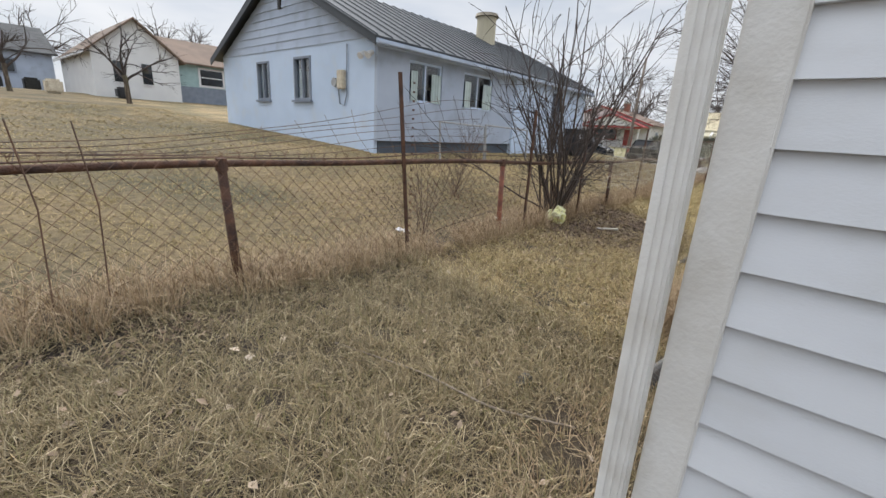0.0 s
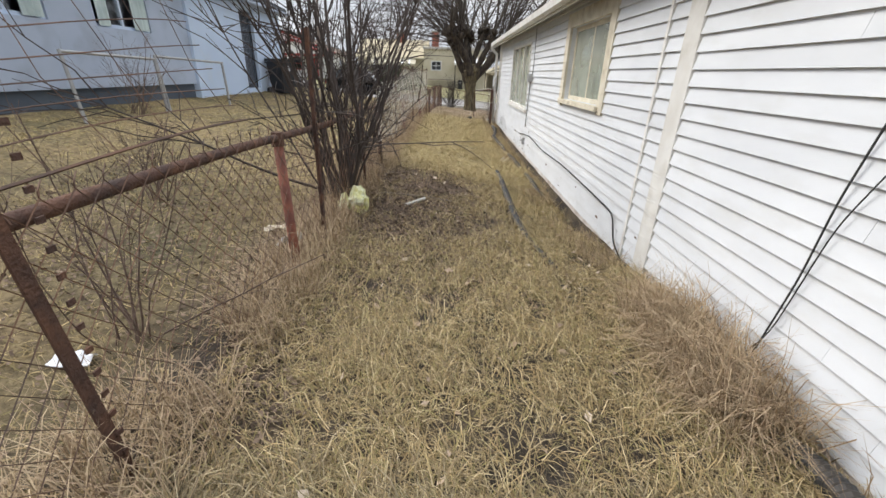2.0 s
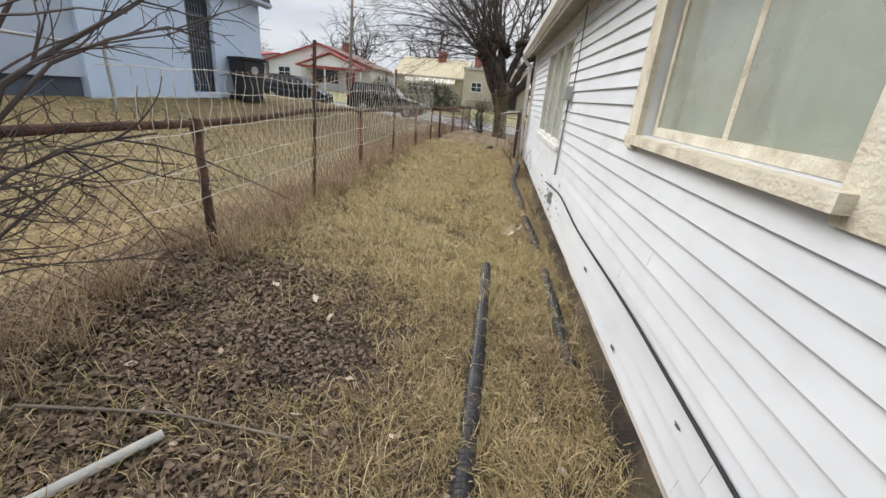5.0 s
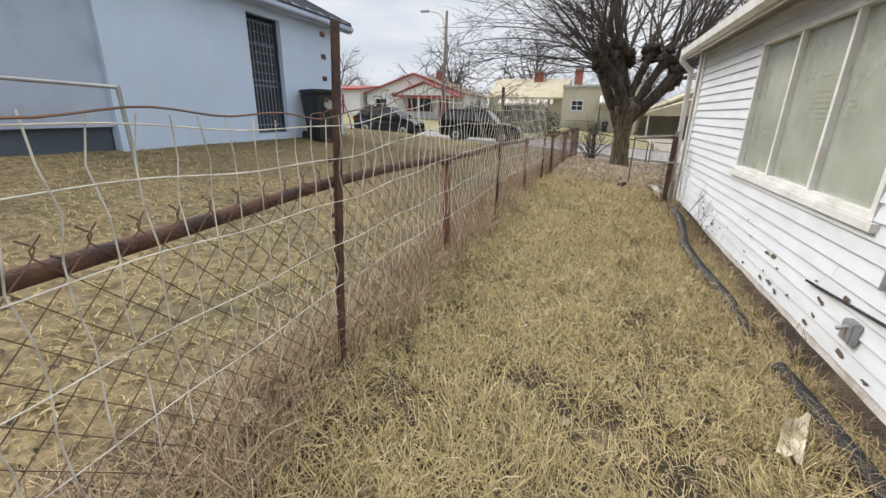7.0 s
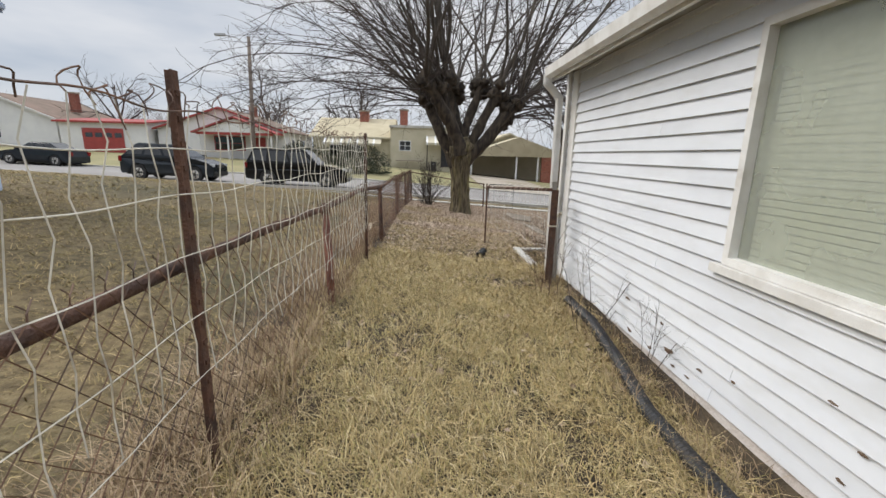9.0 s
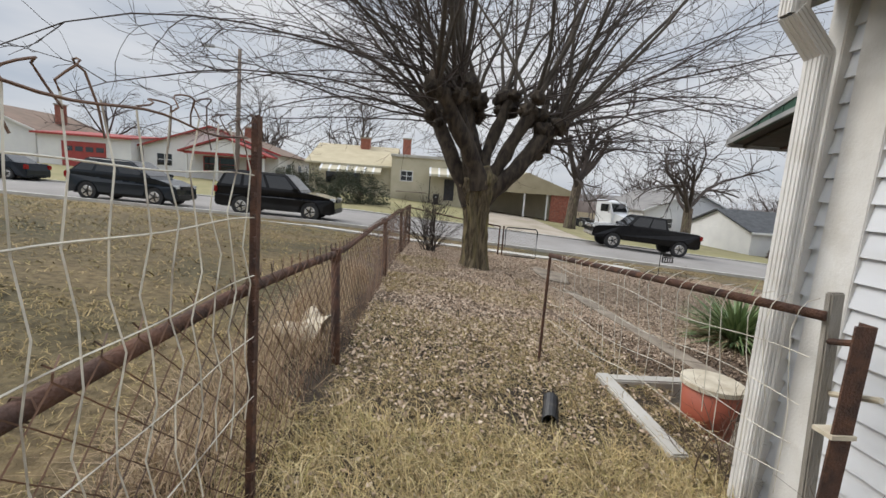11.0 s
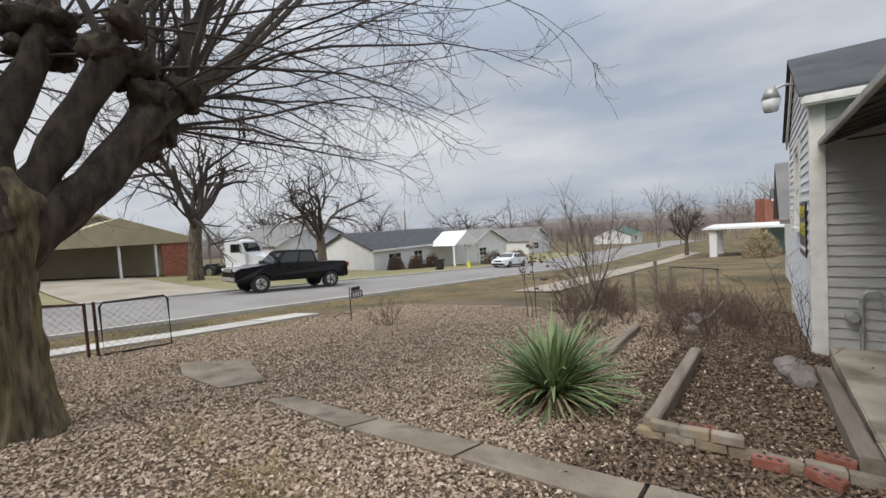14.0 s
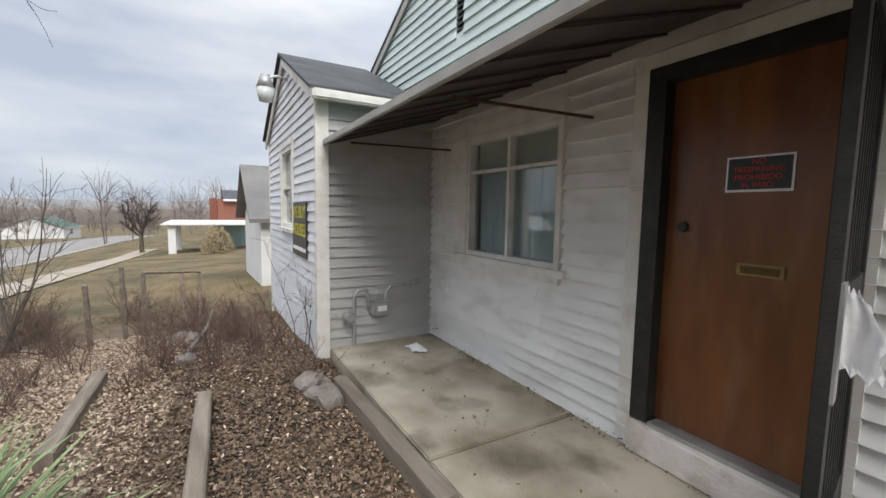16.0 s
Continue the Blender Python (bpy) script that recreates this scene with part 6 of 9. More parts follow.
def leaf_mesh(n, region, size, seed, keep=None):
    g = np.random.default_rng(seed)
    X, Y = g.uniform(region[0], region[1], n), g.uniform(region[2], region[3], n)
    if keep is not None:
        ok = np.array([keep(a, b, r) for a, b, r in zip(X, Y, g.random(n))])
        X, Y = X[ok], Y[ok]
    n = len(X)
    Z = np.array([rough_z(a, b) for a, b in zip(X, Y)]) + g.uniform(0.002, 0.03, n)
    az = g.uniform(0, 2 * np.pi, n)
    L = g.uniform(size[0], size[1], n)
    W = L * g.uniform(0.45, 0.8, n)
    tilt, roll_, fold = g.normal(0, 0.35, n), g.normal(0, 0.5, n), g.uniform(0.1, 0.7, n)
    u = np.stack([np.cos(az) * np.cos(tilt), np.sin(az) * np.cos(tilt), np.sin(tilt)], -1)
    v = np.stack([-np.sin(az) * np.cos(roll_), np.cos(az) * np.cos(roll_), np.sin(roll_)], -1)
    up = np.cross(u, v)
    c = np.stack([X, Y, Z], -1)
    a, t = c - u * (L / 2)[:, None], c + u * (L / 2)[:, None] + up * (L * 0.2)[:, None]
    l = c + v * (W / 2)[:, None] + up * (W * 0.5 * fold)[:, None]
    r = c - v * (W / 2)[:, None] + up * (W * 0.5 * fold)[:, None]
    V = np.stack([a, l, t, r], 1).reshape(-1, 3)
    b = np.arange(n) * 4
    return mk_mesh("leaves", V, None, np.concatenate([np.stack([b, b + 2, b + 1], -1), np.stack([b, b + 3, b + 2], -1)]))


def on_walk(x, y):
    return (1.13 - 0.05 * (y - 20.0) < x < 1.58 - 0.075 * (y - 19.5) and 18.9 < y < 23.7) or (0.85 < x < 1.5 and 24.5 < y < 26.1)


def front_keep(x, y, r):
    if on_walk(x, y) and r > 0.06:
        return False
    if y < 19.6 and x < 0.6 and r > 0.18 + 0.82 * smooth(17.6, 21.4, y) or y < 16.6:
        return False
    if x > 0.15 and y < 19.9 + 0.25 * noise.noise((x * 1.5, y, 3)) and r > 0.12:
        return False
    if x > 1.5 and y < 20.5 + 0.25 * noise.noise((x * 1.5, y, 3)) and r > 0.12:
        return False
    return not (x > 0.1 and y < 18.95) and r < 1.0 - 0.75 * smooth(25.5, 29.5, y) and not (x < -2.2 and r > 0.4)


stuff("fallen_leaves", leaf_mesh(350000, (-2.6, 8.6, 16.2, 29.5), (0.02, 0.046), 21, front_keep), M_LEAF, "thick carpet of dry curled fallen leaves", "leaves")
stuff("bed_leaves", leaf_mesh(90000, (0.15, 9.5, 18.2, 20.9), (0.02, 0.045), 22, lambda x, y, r: not (x > 0.13 and y < 18.9) and not (on_walk(x, y) and r > 0.06)), M_LITTER, "dark fallen leaves in the planting bed", "leaves")
stuff("fence_foot_leaves", leaf_mesh(14000, (-3.0, -2.45, -1.5, 12.0), (0.018, 0.045), 27, lambda x, y, r: r < 0.3 + 0.7 * smooth(-0.3, 0.3, noise.noise((x * 2, y * 1.2, 6)))), M_LITTER, "dark fallen leaves caught along the fence foot", "leaves")
stuff("side_yard_leaves", leaf_mesh(80000, (-3.4, -0.9, 4.2, 9.6), (0.018, 0.042), 23, lambda x, y, r: r < 0.12 + 0.88 * (1 - smooth(-2.4, -1.0, x)) * smooth(4.6, 6, y) * (1 - smooth(8, 9.6, y))), M_LITTER, "brown leaf litter below the shrub", "leaves")
stuff("lawn_leaves", leaf_mesh(13000, (-5.6, -3.05, 2.2, 9.8), (0.018, 0.04), 28, lambda x, y, r: r < 0.25 + 0.75 * smooth(3.0, 4.6, y) * (1 - smooth(8.2, 9.8, y)) * (1 - 0.6 * smooth(4.2, 5.6, -x))), M_LITTER, "brown fallen leaves strewn on the lawn behind the fence", "leaves")
stuff("scattered_leaves", leaf_mesh(750, (-2.6, -0.3, -1, 17), (0.035, 0.08), 24), M_LEAF, "scattered curled brown leaves", "leaves")

# yucca
rng = random.Random(4)
yx, yy_ = 2.80, 21.28
yz = rough_z(yx, yy_)
yuc = thing("yucca", (yx, yy_, yz), "green spiky yucca with dry lower leaves", "plant")


def yucca_leaves(n, tilt_lo, tilt_hi, l_lo, l_hi, w):
    V, Q, T = [], [], []
    for i in range(n):
        a, tl = rng.uniform(0, 2 * math.pi), radians(rng.uniform(tilt_lo, tilt_hi))
        L, droop = rng.uniform(l_lo, l_hi), rng.uniform(0.1, 0.75)
        p = Vector((yx + 0.06 * math.cos(a), yy_ + 0.06 * math.sin(a), yz + rng.uniform(0.02, 0.14)))
        side = Vector((-math.sin(a), math.cos(a), 0)) * w * rng.uniform(0.7, 1.2)
        b = len(V)
        for j in range(5):
            u = j / 4
            wd = side * (0.7 + 0.6 * math.sin(u * 2.6)) * (1 - u ** 3)
            mid = Vector((0, 0, -abs(wd.length) * 0.5))
            V += [tuple(p - wd), tuple(p + mid), tuple(p + wd)]
            th = tl + droop * u * 1.4
            p = p + Vector((math.cos(a) * math.sin(th), math.sin(a) * math.sin(th), math.cos(th))) * L / 4
            if p.z < yz + 0.02:
                p.z = yz + 0.02
        for j in range(4):
            for s in (0, 1):
                q = b + j * 3 + s
                Q.append((q, q + 1, q + 4, q + 3))
    return mk_mesh("yucca", V, Q)


tagged(part("green_leaves", yucca_leaves(330, 5, 82, 0.58, 1.0, 0.017), M_YUCCA, yuc, "stiff green blades"), kind="stuff")
tagged(part("dry_leaves", yucca_leaves(230, 62, 108, 0.55, 0.95, 0.012), M_YUCCA_DRY, yuc, "bleached dry blades at the base"), kind="stuff")

# brush and young shoots in the front
shrub("dry_brush", 6.2, 19.6, 0.75, 26, 31, "tangled dry brown brush beside the wing", 0.7, 0.006, M_BUSH, subs=8, group="dry brush")
shrub("dry_brush", 7.2, 19.9, 0.8, 26, 32, "tangled dry brown brush beside the wing", 0.7, 0.006, M_BUSH, subs=8, group="dry brush")
shrub("dry_brush", 4.9, 19.35, 0.5, 16, 33, "tangled dry brown brush beside the porch", 0.7, 0.005, M_BUSH, subs=8, group="dry brush")
shrub("dry_brush", 8.6, 20.4, 0.9, 26, 34, "tangled dry brown brush beside the wing", 0.8, 0.006, M_BUSH, subs=8, group="dry brush")
shrub("dry_brush", 5.6, 21.8, 0.6, 22, 35, "tangled dry brown brush in the leaf bed", 0.8, 0.005, M_BUSH, subs=8, group="dry brush")
rng_b = random.Random(19)
for i in range(26):
    bx_, by_ = rng_b.uniform(5.5, 11.0), rng_b.uniform(19.25, 23.4)
    shrub("dry_brush", bx_, by_, rng_b.uniform(0.4, 0.85), 20, 200 + i, "tangled dry brown brush in the old bed", 0.85, 0.005, M_BUSH, subs=9, group="dry brush")
for i in range(9):
    bx_, by_ = rng_b.uniform(7.2, 12.0), rng_b.uniform(21.4, 24.0)
    shrub("bramble", bx_, by_, rng_b.uniform(0.75, 1.15), 16, 300 + i, "arching dry bramble stems round the old stakes", 1.0, 0.009, M_BUSH, subs=7, droop=0.16, group="brambles")
shrub("wall_sapling", 5.75, 19.12, 1.5, 5, 36, "thin bare sapling against the wing corner", 0.25, 0.008, M_TWIG, subs=5)
shrub("young_tree", 8.6, 22.65, 3.1, 12, 37, "young bare multi-stem tree in the front yard", 0.38, 0.018, M_TWIG_GREY, subs=6)
shrub("seedling", 6.85, 23.35, 1.75, 2, 38, "thin sapling with clustered dark seed heads", 0.12, 0.012, M_TWIG_GREY, subs=5)
shrub("low_shrub", 4.9, 25.9, 0.75, 16, 39, "low dry brown shrub in the leaves", 0.75, 0.006, M_BUSH, subs=6)
shrub("wall_weed", -0.30, 14.9, 0.75, 5, 40, "dry dark weed stalks beside the house wall", 0.22, 0.004, M_TWIG, subs=6, group="wall weeds")
shrub("wall_weed", -0.42, 15.7, 0.95, 6, 41, "dry dark weed stalks beside the house wall", 0.22, 0.004, M_TWIG, subs=6, group="wall weeds")
shrub("wall_weed", -0.55, 16.5, 0.9, 9, 42, "dry dark weed stalks beside the gate post", 0.3, 0.004, M_BUSH, subs=6, group="wall weeds")
shrub("wall_weed", -0.25, 11.75, 0.4, 6, 43, "dry weed with small seed pods by the wall", 0.4, 0.003, M_TWIG, subs=6, group="wall weeds")
shrub("gate_weed", -0.25, 17.6, 0.7, 12, 44, "dry brown stalks by the gate", 0.35, 0.004, M_BUSH, subs=5, group="wall weeds")
shrub("fence_weed", -3.45, 3.6, 1.25, 12, 45, "thin dry weeds behind the fence", 0.35, 0.005, M_BUSH, subs=6, group="fence weeds")
shrub("fence_weed", -4.6, 5.6, 1.0, 18, 46, "thin dry weeds behind the fence", 0.5, 0.005, M_BUSH, subs=6, group="fence weeds")
shrub("fence_weed", -7.4, 9.4, 1.3, 16, 47, "thin dry weeds beside the blue house", 0.45, 0.006, M_BUSH, subs=6, group="fence weeds")
# seed heads on the sapling
sh_ = thing("seed_head_stalk", (6.85, 23.35, rough_z(6.85, 23.35)), "dried stalk with dark clustered seed pods", "plant")
rng = random.Random(8)
for i in range(16):
    a, z = rng.uniform(0, 6.28), rng.uniform(0.65, 1.6)
    rr = 0.08 + 0.22 * rng.random()
    c = Vector((6.85 + rr * math.cos(a), 23.35 + rr * math.sin(a), sh_.location.z + z))
    for k in range(5):
        bm = bmesh.new()
        bmesh.ops.create_icosphere(bm, subdivisions=1, radius=0.022 * rng.uniform(0.7, 1.3), matrix=Matrix.Translation(c + Vector((rng.gauss(0, 0.025), rng.gauss(0, 0.025), rng.gauss(0, 0.03)))))
        part("seed_pod", bm, M_BUSH, sh_)
part("stalk", tube_mesh([([(6.85, 23.35, sh_.location.z - 0.05), (6.86, 23.35, sh_.location.z + 0.6), (6.83, 23.37, sh_.location.z + 1.1), (6.87, 23.35, sh_.location.z + 1.65)], [0.012, 0.011, 0.009, 0.005])], 6), M_TWIG_GREY, sh_, "", True)


# ---- parked vehicles ----
def arc(cx, r, z0, n=8):
    return [(cx + r * math.cos(math.pi * i / n), z0 + r * math.sin(math.pi * i / n)) for i in range(n + 1)]


def vehicle(name, label, paint, L, W, ground_clear, hood, belt, roof, glass, wheels, r, nose=0.12, bed=None, category="car"):
    """Faces +x. hood: (x, z) pairs of the upper lower-body line from nose to tail; glass: (x_front_low, x_front_top, x_back_top, x_back_low)."""
    t = thing(name, (0, 0, 0), label, category)
    body = [(L / 2, ground_clear + 0.05)] + hood + [(-L / 2, ground_clear + 0.1)]
    low = [(-L / 2 + 0.08, ground_clear)]
    for wx in sorted(wheels):
        low += [(a, max(z, ground_clear)) for a, z in arc(wx, r * 1.14, r * 0.95)[::-1]]
    low += [(L / 2 - 0.1, ground_clear)]
    bm = bmesh.new()
    outline = body + low
    f0, f1 = [bm.verts.new((a, -W / 2, z)) for a, z in outline], [bm.verts.new((a, W / 2, z)) for a, z in outline]
    bm.faces.new(f0)
    bm.faces.new(f1[::-1])
    n = len(outline)
    for i in range(n):
        bm.faces.new((f0[i], f1[i], f1[(i + 1) % n], f0[(i + 1) % n]))
    for v in bm.verts:                       # plan taper at nose and tail, tumblehome at the belt
        u = abs(v.co.x) / (L / 2)
        v.co.y *= 1 - 0.13 * max(0, (u - 0.72) / 0.28) ** 2 - 0.05 * max(0, (v.co.z - belt + 0.25) / 0.4)
    bmesh.ops.recalc_face_normals(bm, faces=bm.faces)
    bmesh.ops.bevel(bm, geom=[e for e in bm.edges if e.is_manifold and e.calc_face_angle(0) > 0.35], offset=0.035, segments=2, affect="EDGES", clamp_overlap=True)
    part("body", bm, paint, t)
    xa, xb, xc, xd = glass
    wl_, wt = W / 2 * 0.93, W / 2 * 0.76
    bm = bmesh.new()
    zl = belt - 0.03
    vs = [bm.verts.new(p) for p in ((xa, -wl_, zl), (xa, wl_, zl), (xd, wl_, zl), (xd, -wl_, zl), (xb, -wt, roof), (xb, wt, roof), (xc, wt, roof), (xc, -wt, roof))]
    for f in ((0, 1, 5, 4), (2, 3, 7, 6), (4, 5, 6, 7), (3, 0, 4, 7), (1, 2, 6, 5)):
        bm.faces.new([vs[i] for i in f])
    bmesh.ops.bevel(bm, geom=[e for e in bm.edges if e.is_manifold], offset=0.06, segments=3, affect="EDGES")
    cabin = part("cabin", bm, paint, t)

    def pane(name, quad, out):
        q = [Vector(p) for p in quad]
        nrm = (q[1] - q[0]).cross(q[3] - q[0]).normalized()
        if nrm.dot(Vector(out)) < 0:
            nrm = -nrm
        bm = bmesh.new()
        a = [bm.verts.new(p + nrm * 0.012) for p in q]
        b = [bm.verts.new(p - nrm * 0.02) for p in q]
        bm.faces.new(a)
        for i in range(4):
            bm.faces.new((a[i], b[i], b[(i + 1) % 4], a[(i + 1) % 4]))
        part(name, bm, M_CARGLASS, cabin)

    def at(u, w, s):
        """A point on the cabin's side: u from front to back, w from belt to roof."""
        lo, hi = Vector((xa + (xd - xa) * u, s * wl_, zl)), Vector((xb + (xc - xb) * u, s * wt, roof))
        return lo + (hi - lo) * w

    cuts = (0.06, 0.36, 0.40, 0.68, 0.72, 0.95) if not bed else (0.08, 0.50, 0.54, 0.93)
    for s in (-1, 1):
        for a, b in zip(cuts[::2], cuts[1::2]):
            pane("side_window", (at(a, 0.14, s), at(b, 0.14, s), at(b, 0.84, s), at(a, 0.84, s)), (0, s, 0.3))
    for xlo, xhi, d in ((xa, xb, 1), (xd, xc, -1)):
        lo, hi = 0.14, 0.88
        z1, z2 = zl + (roof - zl) * lo, zl + (roof - zl) * hi
        x1, x2 = xlo + (xhi - xlo) * lo, xlo + (xhi - xlo) * hi
        y1, y2 = (wl_ + (wt - wl_) * lo) * 0.88, (wl_ + (wt - wl_) * hi) * 0.88
        pane("windscreen" if d > 0 else "rear_window", ((x1, -y1, z1), (x1, y1, z1), (x2, y2, z2), (x2, -y2, z2)), (d, 0, 0.5))
    for wx in wheels:
        for s in (-1, 1):
            y = s * (W / 2 - 0.12)
            w = part("wheel", cyl_bm((wx, y - 0.11, r), (wx, y + 0.11, r), r, None, 24), M_RUBBER, t)
            part("rim", cyl_bm((wx, y + s * 0.09, r), (wx, y + s * 0.118, r), r * 0.66, r * 0.60, 16), M_CHROME, w)
            sp = bmesh.new()
            for k in range(5):
                a = k * 2 * math.pi / 5
                cyl_bm((wx, y + s * 0.122, r), (wx + r * 0.56 * math.cos(a), y + s * 0.122, r + r * 0.56 * math.sin(a)), 0.03, 0.02, 6, sp)
            part("spokes", sp, M_BLACK, w)
    zf = hood[0][1]
    for s in (-1, 1):
        part("headlight", box_bm(L / 2 - 0.22, s * W * 0.30, zf - 0.10, L / 2 - 0.015, s * W * 0.44, zf + 0.04, 0.02), M_LAMP, t, "clear headlight")
        part("tail_light", box_bm(-L / 2 - 0.01, s * W * 0.34, belt - 0.28, -L / 2 + 0.12, s * W * 0.47, belt - 0.04, 0.02), M_TAIL, t, "red tail light")
        part("mirror", box_bm(xa - 0.32, s * (W / 2 - 0.04), belt + 0.0, xa - 0.12, s * (W / 2 + 0.14), belt + 0.14, 0.03), paint, t)
        for hx in (0.30, 0.62):
            xh = xa + (xd - xa) * hx
            part("door_handle", box_bm(xh - 0.09, s * (W / 2 * 0.985), belt - 0.16, xh + 0.09, s * (W / 2 * 0.985 + 0.03), belt - 0.12, 0.01), paint, t)
    part("grille", box_bm(L / 2 - 0.05, -W * 0.22, zf - 0.14, L / 2 + 0.012, W * 0.22, zf + 0.0, 0.015), M_CHROME if bed else M_BLACK, t)
    part("bumper", box_bm(L / 2 - 0.1, -W * 0.42, ground_clear + 0.06, L / 2 + 0.03, W * 0.42, ground_clear + 0.24, 0.03), M_CHROME if bed else M_BLACK, t)
    part("underbody", box_bm(-L / 2 + 0.2, -W / 2 + 0.25, ground_clear - 0.03, L / 2 - 0.2, W / 2 - 0.25, ground_clear + 0.25), M_RUBBER, t)
    return t


def park(t, x, y, yaw, z=None):
    dx = math.cos(radians(yaw))
    za, zb = ground_z(x + 1.3 * dx, 36), ground_z(x - 1.3 * dx, 36)
    t.matrix_basis = pose(x, y, (za + zb) / 2 + 0.03 if z is None else z, 0, -math.degrees(math.atan2(za - zb, 2.6)), yaw)


M_CARGLASS = mat("dark_car_window", (0.012, 0.014, 0.016), (0.016, 0.018, 0.02), rough=0.03, bump=0, vary=0.02, spec=0.8)
suv = vehicle("suv", "black seven-seat SUV parked at the kerb", M_CARBLACK, 4.77, 1.96, 0.30, [(2.36, 0.92), (1.55, 1.06), (1.1, 1.10), (-2.3, 1.12), (-2.38, 0.75)], 1.10, 1.76, (1.05, 0.35, -2.0, -2.32), (1.42, -1.30), 0.36)
park(suv, -8.3, 34.5, 0)
suv.scale = (1.06, 1.0, 1.06)
cross = vehicle("crossover_car", "dark grey compact crossover parked at the kerb", M_CARNAVY, 4.28, 1.78, 0.25, [(2.12, 0.80), (1.45, 1.0), (1.0, 1.06), (-1.9, 1.12), (-2.13, 0.95), (-2.14, 0.65)], 1.06, 1.62, (1.15, 0.25, -1.35, -2.0), (1.30, -1.25), 0.34)
park(cross, -14.6, 34.45, 0)
cross.scale = (1.05, 1.0, 1.1)
truck = vehicle("pickup_truck", "lifted black crew-cab pickup with chrome wheels", M_CARBLACK, 6.0, 2.05, 0.55, [(2.95, 1.15), (1.55, 1.32), (1.2, 1.36), (-2.9, 1.36), (-2.98, 0.95)], 1.34, 2.02, (1.25, 0.55, -0.95, -1.15), (1.85, -1.85), 0.43, bed=True, category="truck")
part("bed_well", box_bm(-2.8, -0.78, 1.30, -1.3, 0.78, 1.375), M_RUBBER, truck)
park(truck, 11.4, 40.0, 174)
truck.scale = (1.06, 1.0, 1.06)
sedan = vehicle("sedan", "white sedan parked far along the street", M_CARWHITE, 4.6, 1.8, 0.2, [(2.25, 0.72), (1.4, 0.88), (1.0, 0.94), (-1.6, 1.0), (-2.2, 0.98), (-2.3, 0.6)], 0.95, 1.43, (1.0, 0.2, -0.9, -1.75), (1.4, -1.35), 0.33)
park(sedan, 36.5, 40.0, 178)
sed2 = vehicle("dark_sedan", "dark car parked across the street", M_CARNAVY, 4.6, 1.8, 0.2, [(2.25, 0.72), (1.4, 0.88), (1.0, 0.94), (-1.6, 1.0), (-2.2, 0.98), (-2.3, 0.6)], 0.95, 1.43, (1.0, 0.2, -0.9, -1.75), (1.4, -1.35), 0.33)
park(sed2, -26.5, 41.0, 180)

# semi-truck tractor
semi = thing("semi_truck", (0, 0, 0), "white day-cab semi tractor parked on a driveway", "truck")
part("cab", prism_mesh([(-0.9, 1.0), (1.0, 1.0), (1.0, 2.0), (0.65, 2.95), (-0.9, 3.15)], -1.1, 1.1), M_CARWHITE, semi)
part("hood", prism_mesh([(1.0, 0.7), (2.7, 0.7), (2.75, 1.5), (1.0, 1.95)], -0.85, 0.85), M_CARWHITE, semi)
part("windscreen", prism_mesh([(0.985, 2.06), (1.02, 2.06), (0.72, 2.82), (0.69, 2.82)], -0.95, 0.95), M_CARGLASS, semi)
for s in (-1, 1):
    part("side_window", box_bm(-0.35, s * 1.10, 2.05, 0.62, s * 1.115, 2.75), M_CARGLASS, semi)
    part("mirror", box_bm(0.75, s * 1.2, 1.95, 0.85, s * 1.42, 2.65, 0.02), M_CHROME, semi)
    part("fender", box_bm(1.35, s * 0.85, 0.75, 2.6, s * 1.15, 1.15, 0.08), M_CARWHITE, semi)
    part("headlight", box_bm(2.5, s * 0.72, 0.9, 2.78, s * 1.1, 1.15, 0.03), M_LAMP, semi)
    part("tank", cyl_bm((-0.9, s * 0.95, 0.75), (0.6, s * 0.95, 0.75), 0.3), M_CHROME, semi)
    for wx in (1.95, -2.6, -3.85):
        w = part("wheel", cyl_bm((wx, s * 0.75, 0.52), (wx, s * 1.12, 0.52), 0.52, None, 20), M_RUBBER, semi)
        part("rim", cyl_bm((wx, s * 1.10, 0.52), (wx, s * 1.14, 0.52), 0.3, 0.26, 14), M_CHROME, w)
part("grille", box_bm(2.72, -0.55, 0.8, 2.79, 0.55, 1.42), M_CHROME, semi)
part("chassis", box_bm(-4.4, -0.45, 0.75, 1.2, 0.45, 1.0), M_BLACK, semi)
part("fifth_wheel", cyl_bm((-3.2, 0, 1.0), (-3.2, 0, 1.15), 0.55), M_BLACK, semi)
semi.matrix_basis = pose(16.3, 54.5, ground_z(16.3, 54.5), 0, 0, -65)


# ---- houses across the street and beyond ----
def ring(x0, x1, z0, z1, w, y0, y1):
    bm = bmesh.new()
    box_bm(x0, y0, z0, x0 + w, y1, z1, bm=bm)
    box_bm(x1 - w, y0, z0, x1, y1, z1, bm=bm)
    box_bm(x0 + w, y0, z0, x1 - w, y1, z0 + w, bm=bm)
    box_bm(x0 + w, y0, z1 - w, x1 - w, y1, z1, bm=bm)
    bmesh.ops.remove_doubles(bm, verts=bm.verts, dist=0.001)
    return bm


